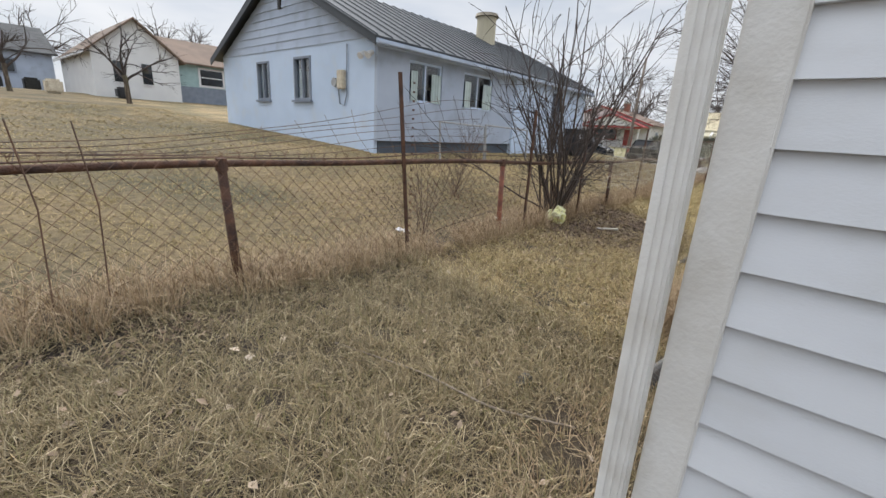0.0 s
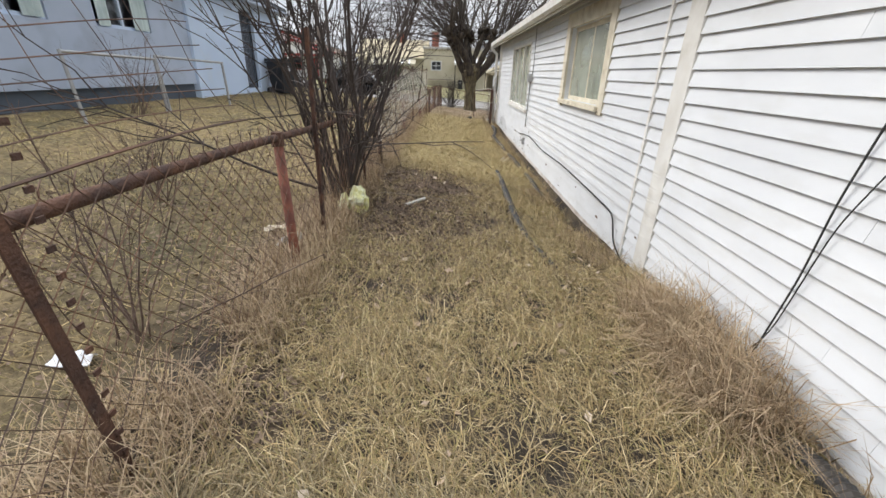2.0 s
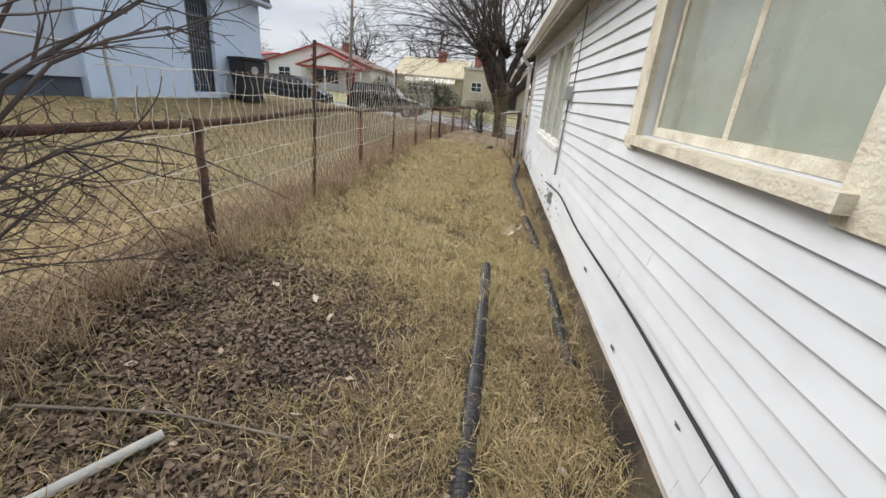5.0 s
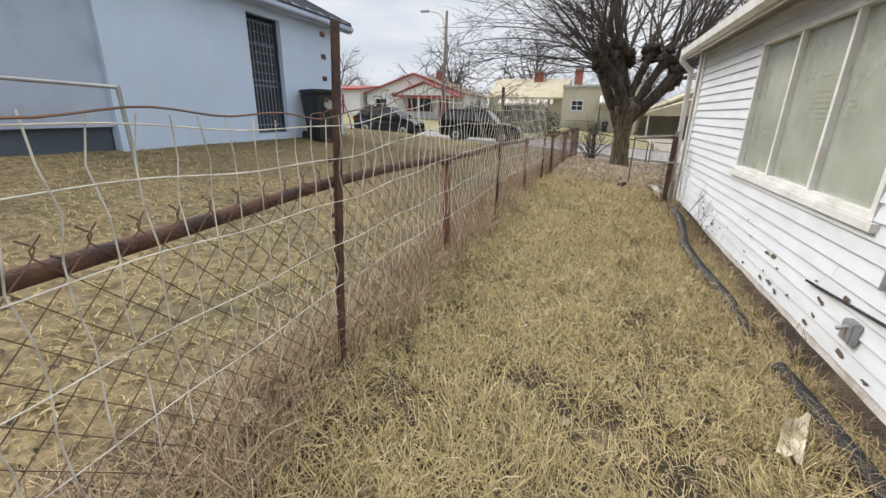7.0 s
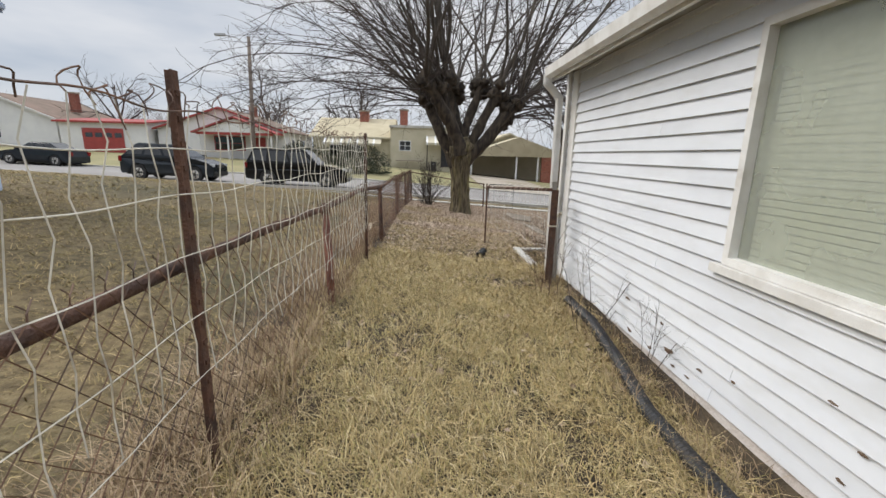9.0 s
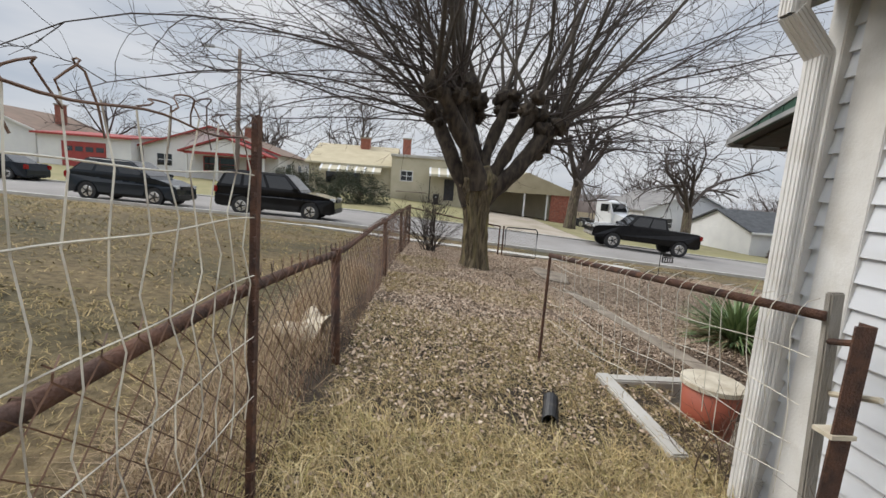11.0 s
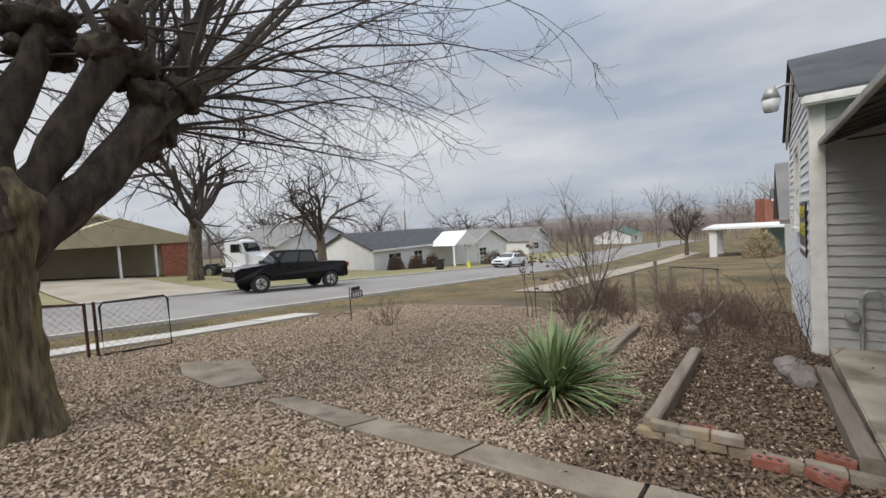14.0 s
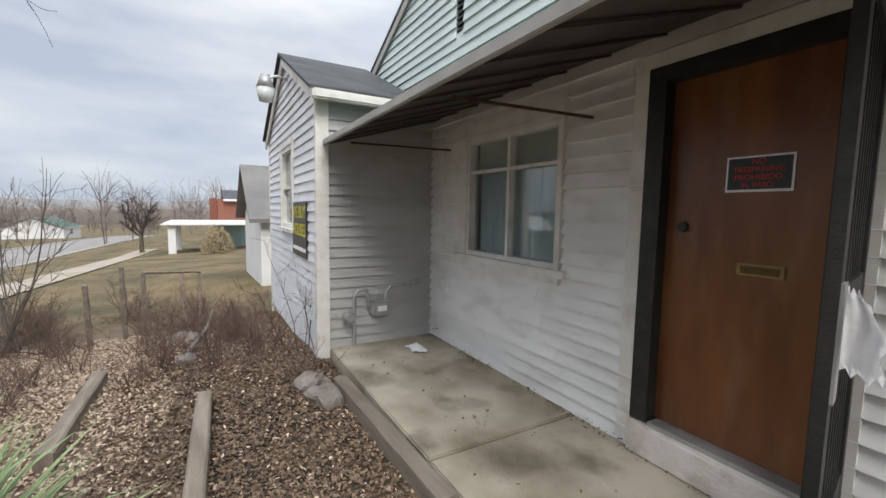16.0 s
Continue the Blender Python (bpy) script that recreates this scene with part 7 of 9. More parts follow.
def far_window(t, x0, x1, z0, z1, y, trim, shutters=None, side=None):
    """A framed window on a wall that faces the street (-y), or on an east or west wall at x = side."""
    def turn(bm):
        if side is not None:
            for v in bm.verts:
                v.co = Vector((side + (v.co.y - y) * (1 if side_sign < 0 else -1), v.co.x, v.co.z))
        return bm
    side_sign = -1
    w = part("window", turn(ring(x0, x1, z0, z1, 0.09, y - 0.05, y + 0.02)), trim, t)
    part("pane", turn(box_bm(x0 + 0.09, y - 0.02, z0 + 0.09, x1 - 0.09, y - 0.008, z1 - 0.09)), M_CARGLASS, w)
    part("rail", turn(box_bm(x0 + 0.09, y - 0.035, (z0 + z1) / 2 - 0.025, x1 - 0.09, y - 0.02, (z0 + z1) / 2 + 0.025)), trim, w)
    part("mullion", turn(box_bm((x0 + x1) / 2 - 0.025, y - 0.04, z0 + 0.09, (x0 + x1) / 2 + 0.025, y - 0.03, z1 - 0.09)), trim, w)
    return w


def far_house(name, label, x0, x1, y0, y1, eave, peak, axis, wall, roof, group="houses along the street", over=0.35, z=None, trim=None):
    z = ground_z((x0 + x1) / 2, y0) if z is None else z
    t = thing(name, ((x0 + x1) / 2, (y0 + y1) / 2, z), label, "house", group)
    part("wall", box_bm(x0, y0, z - 1.5, x1, y1, z + eave), wall, t)
    if axis == "x":                          # ridge along x, eaves to the street
        ym = (y0 + y1) / 2
        k = (peak - eave) / (ym - y0)
        for s, ye in ((-1, y0 - over), (1, y1 + over)):
            part("roof", prism_mesh([(ye, z + eave - k * over), (ym, z + peak), (ym, z + peak + 0.12), (ye, z + eave - k * over + 0.12)], x0 - over, x1 + over, "x"), roof, t)
        for xg in (x0 + 0.01, x1 - 0.13):
            part("gable", prism_mesh([(y0, z + eave + 0.002), (y1, z + eave + 0.002), (ym, z + peak - 0.01)], xg, xg + 0.12, "x"), wall, t)
        part("fascia", box_bm(x0 - over, y0 - over - 0.04, z + eave - k * over - 0.06, x1 + over, y0 - over - 0.005, z + eave - k * over + 0.12), trim or M_WHITEHOUSE, t)
    else:                                    # gable to the street
        xm = (x0 + x1) / 2
        k = (peak - eave) / (xm - x0)
        for xe in (x0 - over, x1 + over):
            part("roof", prism_mesh([(xe, z + eave - k * over), (xm, z + peak), (xm, z + peak + 0.12), (xe, z + eave - k * over + 0.12)], y0 - over, y1 + over), roof, t)
            part("rake", prism_mesh([(xe, z + eave - k * over - 0.06), (xm, z + peak - 0.06), (xm, z + peak + 0.12), (xe, z + eave - k * over + 0.12)], y0 - over - 0.04, y0 - over - 0.005), trim or M_WHITEHOUSE, t)
        for yg in (y0 + 0.01, y1 - 0.13):
            part("gable", prism_mesh([(x0, z + eave + 0.002), (x1, z + eave + 0.002), (xm, z + peak - 0.01)], yg, yg + 0.12), wall, t)
    return t, z


def chimney(t, x, y, z0, z1, w=0.7, material=None):
    c = part("chimney", box_bm(x - w / 2, y - w / 2, z0, x + w / 2, y + w / 2, z1), material or M_BRICK, t, "brick chimney")
    part("chimney_cap", box_bm(x - w / 2 - 0.08, y - w / 2 - 0.08, z1, x + w / 2 + 0.08, y + w / 2 + 0.08, z1 + 0.15), M_CONC, c)


def porch(t, x0, x1, y, z, h, depth, material, trim, posts=3, pitched=0.5):
    part("porch_roof", prism_mesh([(y, z + h + pitched), (y - depth, z + h), (y - depth, z + h - 0.15), (y, z + h + pitched - 0.15)], x0, x1, "x"), material, t)
    for i in range(posts):
        x = x0 + 0.15 + i * (x1 - x0 - 0.3) / (posts - 1)
        part("porch_post", box_bm(x - 0.06, y - depth + 0.1, z - 0.3, x + 0.06, y - depth + 0.22, z + h - 0.1), trim, t)


# white bungalow with red trim, and its garage
t, z = far_house("white_bungalow", "white one-storey house with red-trimmed porch gable", -29.5, -16.5, 58.5, 70, 2.9, 5.1, "y", M_WHITEHOUSE, M_BROWNROOF, trim=M_REDTRIM)
far_window(t, -28.3, -26.7, z + 1.0, z + 2.3, 58.5, M_WHITEHOUSE)
part("porch_gable", prism_mesh([(-24.5, z + 2.6), (-17.0, z + 2.6), (-20.7, z + 3.9)], 56.3, 56.6), M_WHITEHOUSE, t)
for xe in (-24.9, -16.6):
    part("porch_roof", prism_mesh([(xe, z + 2.45), (-20.75, z + 4.0), (-20.75, z + 4.15), (xe, z + 2.6)], 56.0, 58.6), M_REDTRIM, t, "red-edged porch roof")
part("porch_beam", box_bm(-24.5, 56.3, z + 2.35, -17.0, 56.55, z + 2.6), M_REDTRIM, t)
for x in (-24.3, -21.5, -17.2):
    part("porch_post", box_bm(x - 0.07, 56.35, z - 0.2, x + 0.07, 56.5, z + 2.35), M_WHITEHOUSE, t)
far_window(t, -23.8, -20.6, z + 0.8, z + 2.3, 58.5, M_REDTRIM)
part("door", box_bm(-19.6, 58.42, z + 0.1, -18.5, 58.49, z + 2.2), M_REDTRIM, t, "dark red front door")
for y in (61, 65):
    w = part("window", box_bm(-16.5, y, z + 1.0, -16.45, y + 1.3, z + 2.2), M_WHITEHOUSE, t)
    part("pane", box_bm(-16.45, y + 0.1, z + 1.1, -16.44, y + 1.2, z + 2.1), M_CARGLASS, w)
chimney(t, -22.0, 65, z + 4, z + 5.9)
t, z = far_house("garage", "white flat-roofed garage with red door and red eaves", -38.5, -30.0, 57.5, 66, 3.0, 3.5, "x", M_WHITEHOUSE, M_REDTRIM, trim=M_REDTRIM)
gd_ = part("garage_door", box_bm(-36.3, 57.42, z, -32.3, 57.49, z + 2.4), M_REDTRIM, t, "red panelled garage door")
for i in range(4):
    part("door_light", box_bm(-36.0 + i * 0.95, 57.40, z + 1.5, -35.3 + i * 0.95, 57.415, z + 1.95), M_CARGLASS, gd_)
t, z = far_house("white_cottage", "white house with low gable and picture window", -51.5, -39.5, 58.5, 70, 2.9, 5.3, "y", M_WHITEHOUSE, M_BROWNROOF)
far_window(t, -48.5, -45.0, z + 0.8, z + 2.3, 58.5, M_WHITEHOUSE)
chimney(t, -41.5, 64, z + 4, z + 6.0)
t, z = far_house("red_roof_house", "white house with a dark red roof far up the street", -70, -56, 60, 70, 2.9, 4.9, "x", M_WHITEHOUSE, M_BROWNROOF)
far_window(t, -66, -63, z + 0.9, z + 2.2, 60, M_WHITEHOUSE)
# cream house with flat-topped part and striped awnings
t, z = far_house("cream_house", "cream brick house with striped awnings and flat-roofed wing", -13.5, -5.2, 58.5, 70, 3.0, 5.2, "x", M_CREAM, M_TANROOF, trim=M_CREAM)
part("wing", box_bm(-5.2, 57.8, z - 1, 2.4, 68, z + 4.0), M_CREAM, t)
part("parapet", box_bm(-5.3, 57.65, z + 4.0, 2.55, 68.1, z + 4.25), M_CONC_PALE, t)
far_window(t, -4.3, -3.0, z + 1.6, z + 2.7, 57.8, M_WHITEHOUSE)
far_window(t, -11.8, -8.4, z + 0.9, z + 2.3, 58.5, M_BLACK)


def striped(t, x0, x1, y, z0, z1, depth):
    a = part("awning", prism_mesh([(y, z1), (y - depth, z0), (y - depth, z0 - 0.22), (y - depth + 0.04, z0 - 0.22), (y - depth + 0.04, z0 - 0.04), (y, z1 - 0.05)], x0, x1, "x"), M_CREAM, t, "striped metal window awning")
    n = int((x1 - x0) / 0.4)
    for i in range(0, n, 2):
        xa = x0 + i * (x1 - x0) / n
        part("stripe", prism_mesh([(y, z1 + 0.015), (y - depth - 0.01, z0 + 0.015), (y - depth - 0.01, z0 - 0.22), (y - depth, z0 - 0.22), (y - depth, z0), (y, z1)], xa, xa + 0.2, "x"), M_WHITEHOUSE, a)


striped(t, -12.2, -6.2, 58.5, z + 2.3, z + 2.95, 1.2)
striped(t, -1.4, 2.5, 57.8, z + 2.5, z + 3.2, 1.5)
for x in (-1.3, 2.4):
    part("porch_post", box_bm(x - 0.05, 56.4, z - 0.3, x + 0.05, 56.5, z + 2.4), M_BLACK, t)
part("door", box_bm(0.2, 57.72, z, 1.2, 57.79, z + 2.1), M_DARK, t)
part("bench", box_bm(-4.6, 56.9, z + 0.55, -1.7, 57.5, z + 0.65), M_TIMBER, t)
chimney(t, -4.0, 64, z + 3.5, z + 6.3, 0.9)
chimney(t, -8.6, 63.5, z + 4.5, z + 6.0, 1.0)
t, z = far_house("carport_house", "tan house with open carport and brick end wall", 3.5, 14.0, 63.5, 74, 2.8, 5.2, "y", M_CREAM, M_TANROOF, trim=M_CREAM)
part("carport_roof", prism_mesh([(3.2, z + 2.7), (8.75, z + 4.6), (14.3, z + 2.7), (14.3, z + 2.5), (3.2, z + 2.5)], 57.8, 63.4), M_TANROOF, t, "tan gabled carport roof")
for x in (3.6, 8.6, 11.0):
    part("carport_post", box_bm(x - 0.08, 58.0, z - 0.3, x + 0.08, 58.15, z + 2.5), M_WHITEHOUSE, t)
part("brick_end", box_bm(11.4, 57.95, z - 0.5, 14.0, 58.2, z + 2.5), M_BRICK, t)
t, z = far_house("blue_white_house", "white house with grey roof behind the pickup", 22.5, 33.5, 60, 72, 2.9, 5.3, "y", M_WHITEHOUSE, M_GREYROOF, z=ground_z(24, 55))
far_window(t, 24, 26, z + 1, z + 2.2, 60, M_WHITEHOUSE)
far_window(t, 29, 31, z + 1, z + 2.2, 60, M_WHITEHOUSE)
t, z = far_house("long_dark_roof_house", "long white house with dark roof and gabled porch", 27, 43, 50, 59, 2.6, 4.3, "x", M_WHITEHOUSE, M_SHINGLE)
part("porch_gable", prism_mesh([(35.8, z + 2.3), (41.2, z + 2.3), (38.5, z + 3.9)], 46.4, 50), M_WHITEHOUSE, t, "white gabled porch roof")
for x in (36.0, 38.5, 41.0):
    part("porch_post", box_bm(x - 0.1, 46.5, z - 0.3, x + 0.1, 46.7, z + 2.3), M_WHITEHOUSE, t)
far_window(t, 29, 31, z + 0.9, z + 2.1, 50, M_WHITEHOUSE)
far_window(t, 33, 34.5, z + 0.9, z + 2.1, 50, M_WHITEHOUSE)
t, z = far_house("grey_gable_house", "white house with pale grey roof down the hill", 46, 56, 51, 61, 2.6, 4.6, "y", M_WHITEHOUSE, M_GREYROOF)
far_window(t, 48, 50, z + 0.9, z + 2.1, 51, M_WHITEHOUSE)
t, z = far_house("hill_cottage", "small white cottage down the hill", 66, 75, 52, 62, 2.6, 4.8, "y", M_WHITEHOUSE, M_GREYROOF)
far_window(t, 68, 70, z + 0.9, z + 2.1, 52, M_WHITEHOUSE)
t, z = far_house("green_roof_house", "white house with a green roof far down the hill", 122, 136, 48, 58, 2.6, 4.8, "x", M_WHITEHOUSE, M_AWNING)
far_window(t, 127, 129, z + 0.9, z + 2.1, 48, M_WHITEHOUSE)
# next door on the downhill side
t, z = far_house("pale_house", "pale clapboard house next door on the downhill side", 14.5, 20.5, 5.0, 18.7, 2.6, 4.3, "y", M_WHITEHOUSE, M_GREYROOF, group="houses down the hill", z=-1.7)
z = -3.15
t = thing("teal_house", (59.5, 14.0, z), "teal and brick house with a flat white carport", "house", "houses down the hill")
part("wall", box_bm(53.0, 6.0, z - 2.0, 66.0, 19.5, z + 2.55), M_TEAL, t, "pale teal wall")
part("corner_board", box_bm(52.96, 19.1, z - 1.0, 52.995, 19.54, z + 2.55), M_WHITEHOUSE, t)
part("brick_upper", box_bm(59.0, 6.0, z + 2.56, 66.0, 19.0, z + 5.3), M_BRICK, t, "red brick upper wall")
part("fascia", box_bm(58.2, 6.0, z + 5.05, 58.24, 18.35, z + 5.3), M_WHITEHOUSE, t)
part("roof", prism_mesh([(58.2, z + 5.305), (66.4, z + 5.305), (64.0, z + 6.5), (61.0, z + 6.5)], 6.0, 18.4), M_SHINGLE, t, "grey shingle roof")
part("chimney", box_bm(60.0, 19.02, z + 2.0, 61.4, 19.85, z + 5.4), M_BRICK, t, "red brick chimney")
carport = part("carport_roof", box_bm(44.4, 15.8, z + 2.6, 54.5, 23.6, z + 2.82, 0.03), M_WHITEHOUSE, t, "flat white carport roof")
part("gutter", box_bm(44.25, 15.8, z + 2.62, 44.39, 23.75, z + 2.74), M_WHITEHOUSE, carport)
for x, y in ((45.0, 22.95), (53.5, 22.95)):
    part("carport_pillar", box_bm(x - 0.3, y - 0.3, min(ground_z(x, y), z) - 0.5, x + 0.3, y + 0.3, z + 2.6, 0.02), M_WHITEHOUSE, t, "square white carport pillar")
# behind the fields to the west: two houses beyond the back lawns
t, z = far_house("white_back_house", "white house with brown roof and grey lower wall", -47.0, -36.0, 6.4, 11.4, 2.9, 5.0, "x", M_WHITEHOUSE, M_BROWNROOF, group="houses behind", z=ground_z(-36.5, 9))
for y in (7.4, 9.0):
    w = part("window", box_bm(-36.0, y, z + 0.9, -35.95, y + 0.75, z + 2.4), M_WHITEHOUSE, t)
    part("pane", box_bm(-35.95, y + 0.08, z + 1.0, -35.93, y + 0.67, z + 2.3), M_CARGLASS, w)
part("wing", box_bm(-46.0, 11.41, z - 1, -37.0, 17.0, z + 2.9), M_TEAL, t, "pale teal clapboard wing")
part("wing_skirt", box_bm(-37.0, 11.45, z - 0.5, -36.97, 17.0, z + 1.2), M_SHUTTER, t)
part("wing_roof", prism_mesh([(-36.6, z + 2.75), (-41.5, z + 4.9), (-41.5, z + 5.02), (-36.6, z + 2.87)], 11.6, 17.4), M_BROWNROOF, t, "brown shingle roof")
w = part("window", box_bm(-37.0, 13.0, z + 1.25, -36.94, 14.9, z + 2.65), M_WHITEHOUSE, t)
part("pane", box_bm(-36.94, 13.15, z + 1.4, -36.92, 14.75, z + 2.5), M_CARGLASS, w)
part("rail", box_bm(-36.94, 13.15, z + 1.92, -36.90, 14.75, z + 1.99), M_WHITEHOUSE, w)
t, z = far_house("grey_back_house", "grey house with a dark roof beyond the lawn", -60.0, -47.5, -6.0, 6.0, 2.9, 5.3, "y", M_NB_SIDE, M_SHINGLE, group="houses behind", z=ground_z(-39, 3) + 0.1)
w = part("window", box_bm(-47.5, 2.0, z + 1.2, -47.44, 3.8, z + 2.3), M_SHUTTER, t)
part("pane", box_bm(-47.44, 2.12, z + 1.32, -47.42, 3.68, z + 2.18), M_CARGLASS, w)
part("white_wall", box_bm(-47.45, -6.0, z - 1, -47.2, -2.0, z + 2.7), M_WHITEHOUSE, t)
for i, (x, y, s_, m_) in enumerate(((-34.8, 4.2, 0.8, M_SCRAP), (-35.0, 7.6, 0.7, M_BIN), (-44.0, 2.2, 0.9, M_BIN), (-45.0, 0.4, 0.8, M_SCRAP), (-44.5, 4.2, 0.9, M_BLACK))):
    b_ = box_bm(x - s_ * 0.6, y - s_ * 0.5, ground_z(x, y), x + s_ * 0.6, y + s_ * 0.5, ground_z(x, y) + s_, 0.12)
    solo("yard_junk", b_, m_, "covered heap of yard things beside the back houses", "yard clutter", "yard clutter")

# ---- lawns, drives and pavement across the way ----
def patch(name, x0, x1, y0, y1, lift, material, label, category, step=1.5):
    xs_, ys_ = np.linspace(x0, x1, max(2, int((x1 - x0) / step) + 1)), np.linspace(y0, y1, max(2, int((y1 - y0) / step) + 1))
    V = [(x, y, ground_z(x, y) + lift) for y in ys_ for x in xs_]
    k = len(xs_)
    i = (np.arange(len(ys_) - 1)[:, None] * k + np.arange(k - 1)[None, :]).ravel()
    return solo(name, mk_mesh(name, V, np.stack([i, i + 1, i + 1 + k, i + k], -1)), material, label, category, kind="structure", smooth=True)


M_DRIVE = mat("tan_gravel_drive", (0.36, 0.31, 0.25), (0.29, 0.25, 0.20), rough=0.95, scale=0.5, fine=12, bump=0.4, vary=0.04, stain=(0.24, 0.21, 0.13), stain_amount=0.6, stain_scale=0.5)
M_FARLAWN = mat("olive_winter_lawn", (0.19, 0.175, 0.08), (0.25, 0.22, 0.115), rough=0.95, scale=0.25, fine=8, bump=0.4, vary=0.05, stain=(0.16, 0.15, 0.07), stain_amount=0.7, stain_scale=0.9)
patch("far_lawn", -90, 3.0, 41.9, 58, 0.04, M_FARLAWN, "olive winter lawn across the street", "lawn")
patch("far_lawn_east", 9.5, 70, 41.9, 58, 0.04, M_FARLAWN, "olive winter lawn across the street", "lawn")
patch("far_drive", 3.1, 9.4, 41.9, 58, 0.05, M_DRIVE, "tan concrete driveway across the street", "driveway")
patch("side_drive", 13.0, 60, 25.4, 27.2, 0.05, M_DRIVE, "tan gravel drive along the lower lots", "driveway")
pav = thing("pavement", (0, 30.5, -0.7), "pale concrete pavement slabs partly covered by grass", "pavement", kind="structure")
for i in range(29):
    x = -38 + i * 1.52
    c = [(x + 0.01, 29.9), (x + 1.5, 29.9), (x + 1.5, 31.15), (x + 0.01, 31.15)]
    tilt = random.uniform(-0.012, 0.012)
    part("slab", slab_mesh([(a, b, ground_z(a, b) + 0.05 + tilt) for a, b in c], 0.12), M_CONC_PALE, pav)

# ---- poles, bins, hedges ----
def utility_pole(x, y, h, lamp, label, lean=0.0):
    z = ground_z(x, y)
    t = thing("utility_pole", (x, y, z), label, "pole", "utility poles")
    part("shaft", cyl_bm((x, y, z - 0.3), (x + lean, y, z + h), 0.15, 0.10, 12), M_POLE, t, "", True)
    if lamp:
        part("lamp_arm", tube_mesh([([(x + lean, y, z + h - 0.7), (x - 0.5, y, z + h - 0.1), (x - 1.3, y, z + h + 0.05)], 0.035)], 6), M_GALV, t)
        part("lamp_head", box_bm(x - 1.9, y - 0.12, z + h - 0.02, x - 1.2, y + 0.12, z + h + 0.13, 0.03), M_GALV, t)
    return t


utility_pole(-13.6, 42.2, 8.9, True, "weathered wooden utility pole with a street lamp", 0.25)
utility_pole(-48, 55, 9, False, "far wooden utility pole")
utility_pole(62, 43.5, 8.0, False, "thin wooden utility pole down the hill")
utility_pole(45, 62, 8.0, False, "thin wooden utility pole behind the houses")


def wheelie_bin(x, y, z, yaw, label, s=1.0):
    t = thing("rubbish_bin", (0, 0, 0), label, "bin", "rubbish bins")
    bm = bmesh.new()
    lo, hi = [(-0.22, -0.25), (0.22, -0.25), (0.22, 0.25), (-0.22, 0.25)], [(-0.29, -0.33), (0.29, -0.33), (0.29, 0.36), (-0.29, 0.36)]
    a, b = [bm.verts.new((p[0], p[1], 0.05)) for p in lo], [bm.verts.new((p[0], p[1], 0.98)) for p in hi]
    bm.faces.new(a[::-1])
    bm.faces.new(b)
    for i in range(4):
        bm.faces.new((a[i], a[(i + 1) % 4], b[(i + 1) % 4], b[i]))
    bmesh.ops.bevel(bm, geom=bm.edges[:], offset=0.03, segments=2, affect="EDGES")
    part("body", bm, M_BIN, t)
    part("lid", box_bm(-0.32, -0.37, 0.985, 0.32, 0.40, 1.06, 0.03), M_BIN, t)
    part("handle", cyl_bm((-0.25, 0.42, 0.95), (0.25, 0.42, 0.95), 0.02), M_BIN, t)
    part("badge", cyl_bm((0.0, -0.335, 0.78), (0.0, -0.30, 0.78), 0.09, None, 16), M_GALV, t, "pale round moulded badge")
    for s_ in (-1, 1):
        part("wheel", cyl_bm((s_ * 0.24, 0.28, 0.12), (s_ * 0.30, 0.28, 0.12), 0.12, None, 14), M_RUBBER, t)
    t.matrix_basis = pose(x, y, z, 0, 0, yaw) @ Matrix.Diagonal((s, s, s, 1))
    return t


wheelie_bin(-7.50, 16.72, 0.62, 60, "large black wheeled bin beside the blue house", 1.05)
wheelie_bin(-29.5, 43.0, ground_z(-29.5, 43), 10, "black wheeled bin by the far kerb")
wheelie_bin(30.0, 44.0, ground_z(30, 44), 0, "black wheeled bin on the far verge")
wheelie_bin(-0.6, 56.8, ground_z(-0.6, 56.8), 0, "dark blue wheeled bin on the cream porch")


def bush(name, x, y, w, d, h, n, material, label, seed, group="", z=None):
    """A dense clipped or evergreen bush of many small leaf tufts over a twig core, with an uneven outline."""
    g = np.random.default_rng(seed)
    z = ground_z(x, y) if z is None else z
    a, e, r = g.uniform(0, 2 * np.pi, n), np.arcsin(g.uniform(-0.15, 1, n)), g.uniform(0.55, 1.0, n) ** 0.5
    lump = 1 + 0.18 * np.sin(a * 3 + seed) + 0.12 * np.sin(a * 7 + e * 5)
    C = np.stack([x + w / 2 * r * lump * np.cos(a) * np.cos(e), y + d / 2 * r * lump * np.sin(a) * np.cos(e), z + 0.1 + h * 0.92 * r * np.maximum(np.sin(e), 0) * lump], -1)
    s = 0.09 + 0.05 * g.random(n)
    V, T = [], []
    u, v = g.normal(0, 1, (n, 3)), g.normal(0, 1, (n, 3))
    u /= np.linalg.norm(u, axis=1)[:, None]
    v /= np.linalg.norm(v, axis=1)[:, None]
    V = np.stack([C - u * s[:, None], C + v * s[:, None] * 0.5, C + u * s[:, None] * 1.2], 1).reshape(-1, 3)
    b = np.arange(n) * 3
    t = thing(name, (x, y, z), label, "bush", group)
    part("foliage", mk_mesh("foliage", V, None, np.stack([b, b + 1, b + 2], -1)), material, t)
    rng = random.Random(seed)
    st = []
    for i in range(14):
        aa = rng.uniform(0, 6.28)
        grow(st, Vector((x, y, z - 0.1)), Vector((0.8 * math.cos(aa), 0.8 * math.sin(aa) * d / w, 0.9)), h * 0.8, 0.03, rng, 4, 0, 0.1, 0.3)
    part("branches", tube_mesh(st, 4), M_TWIG, t)


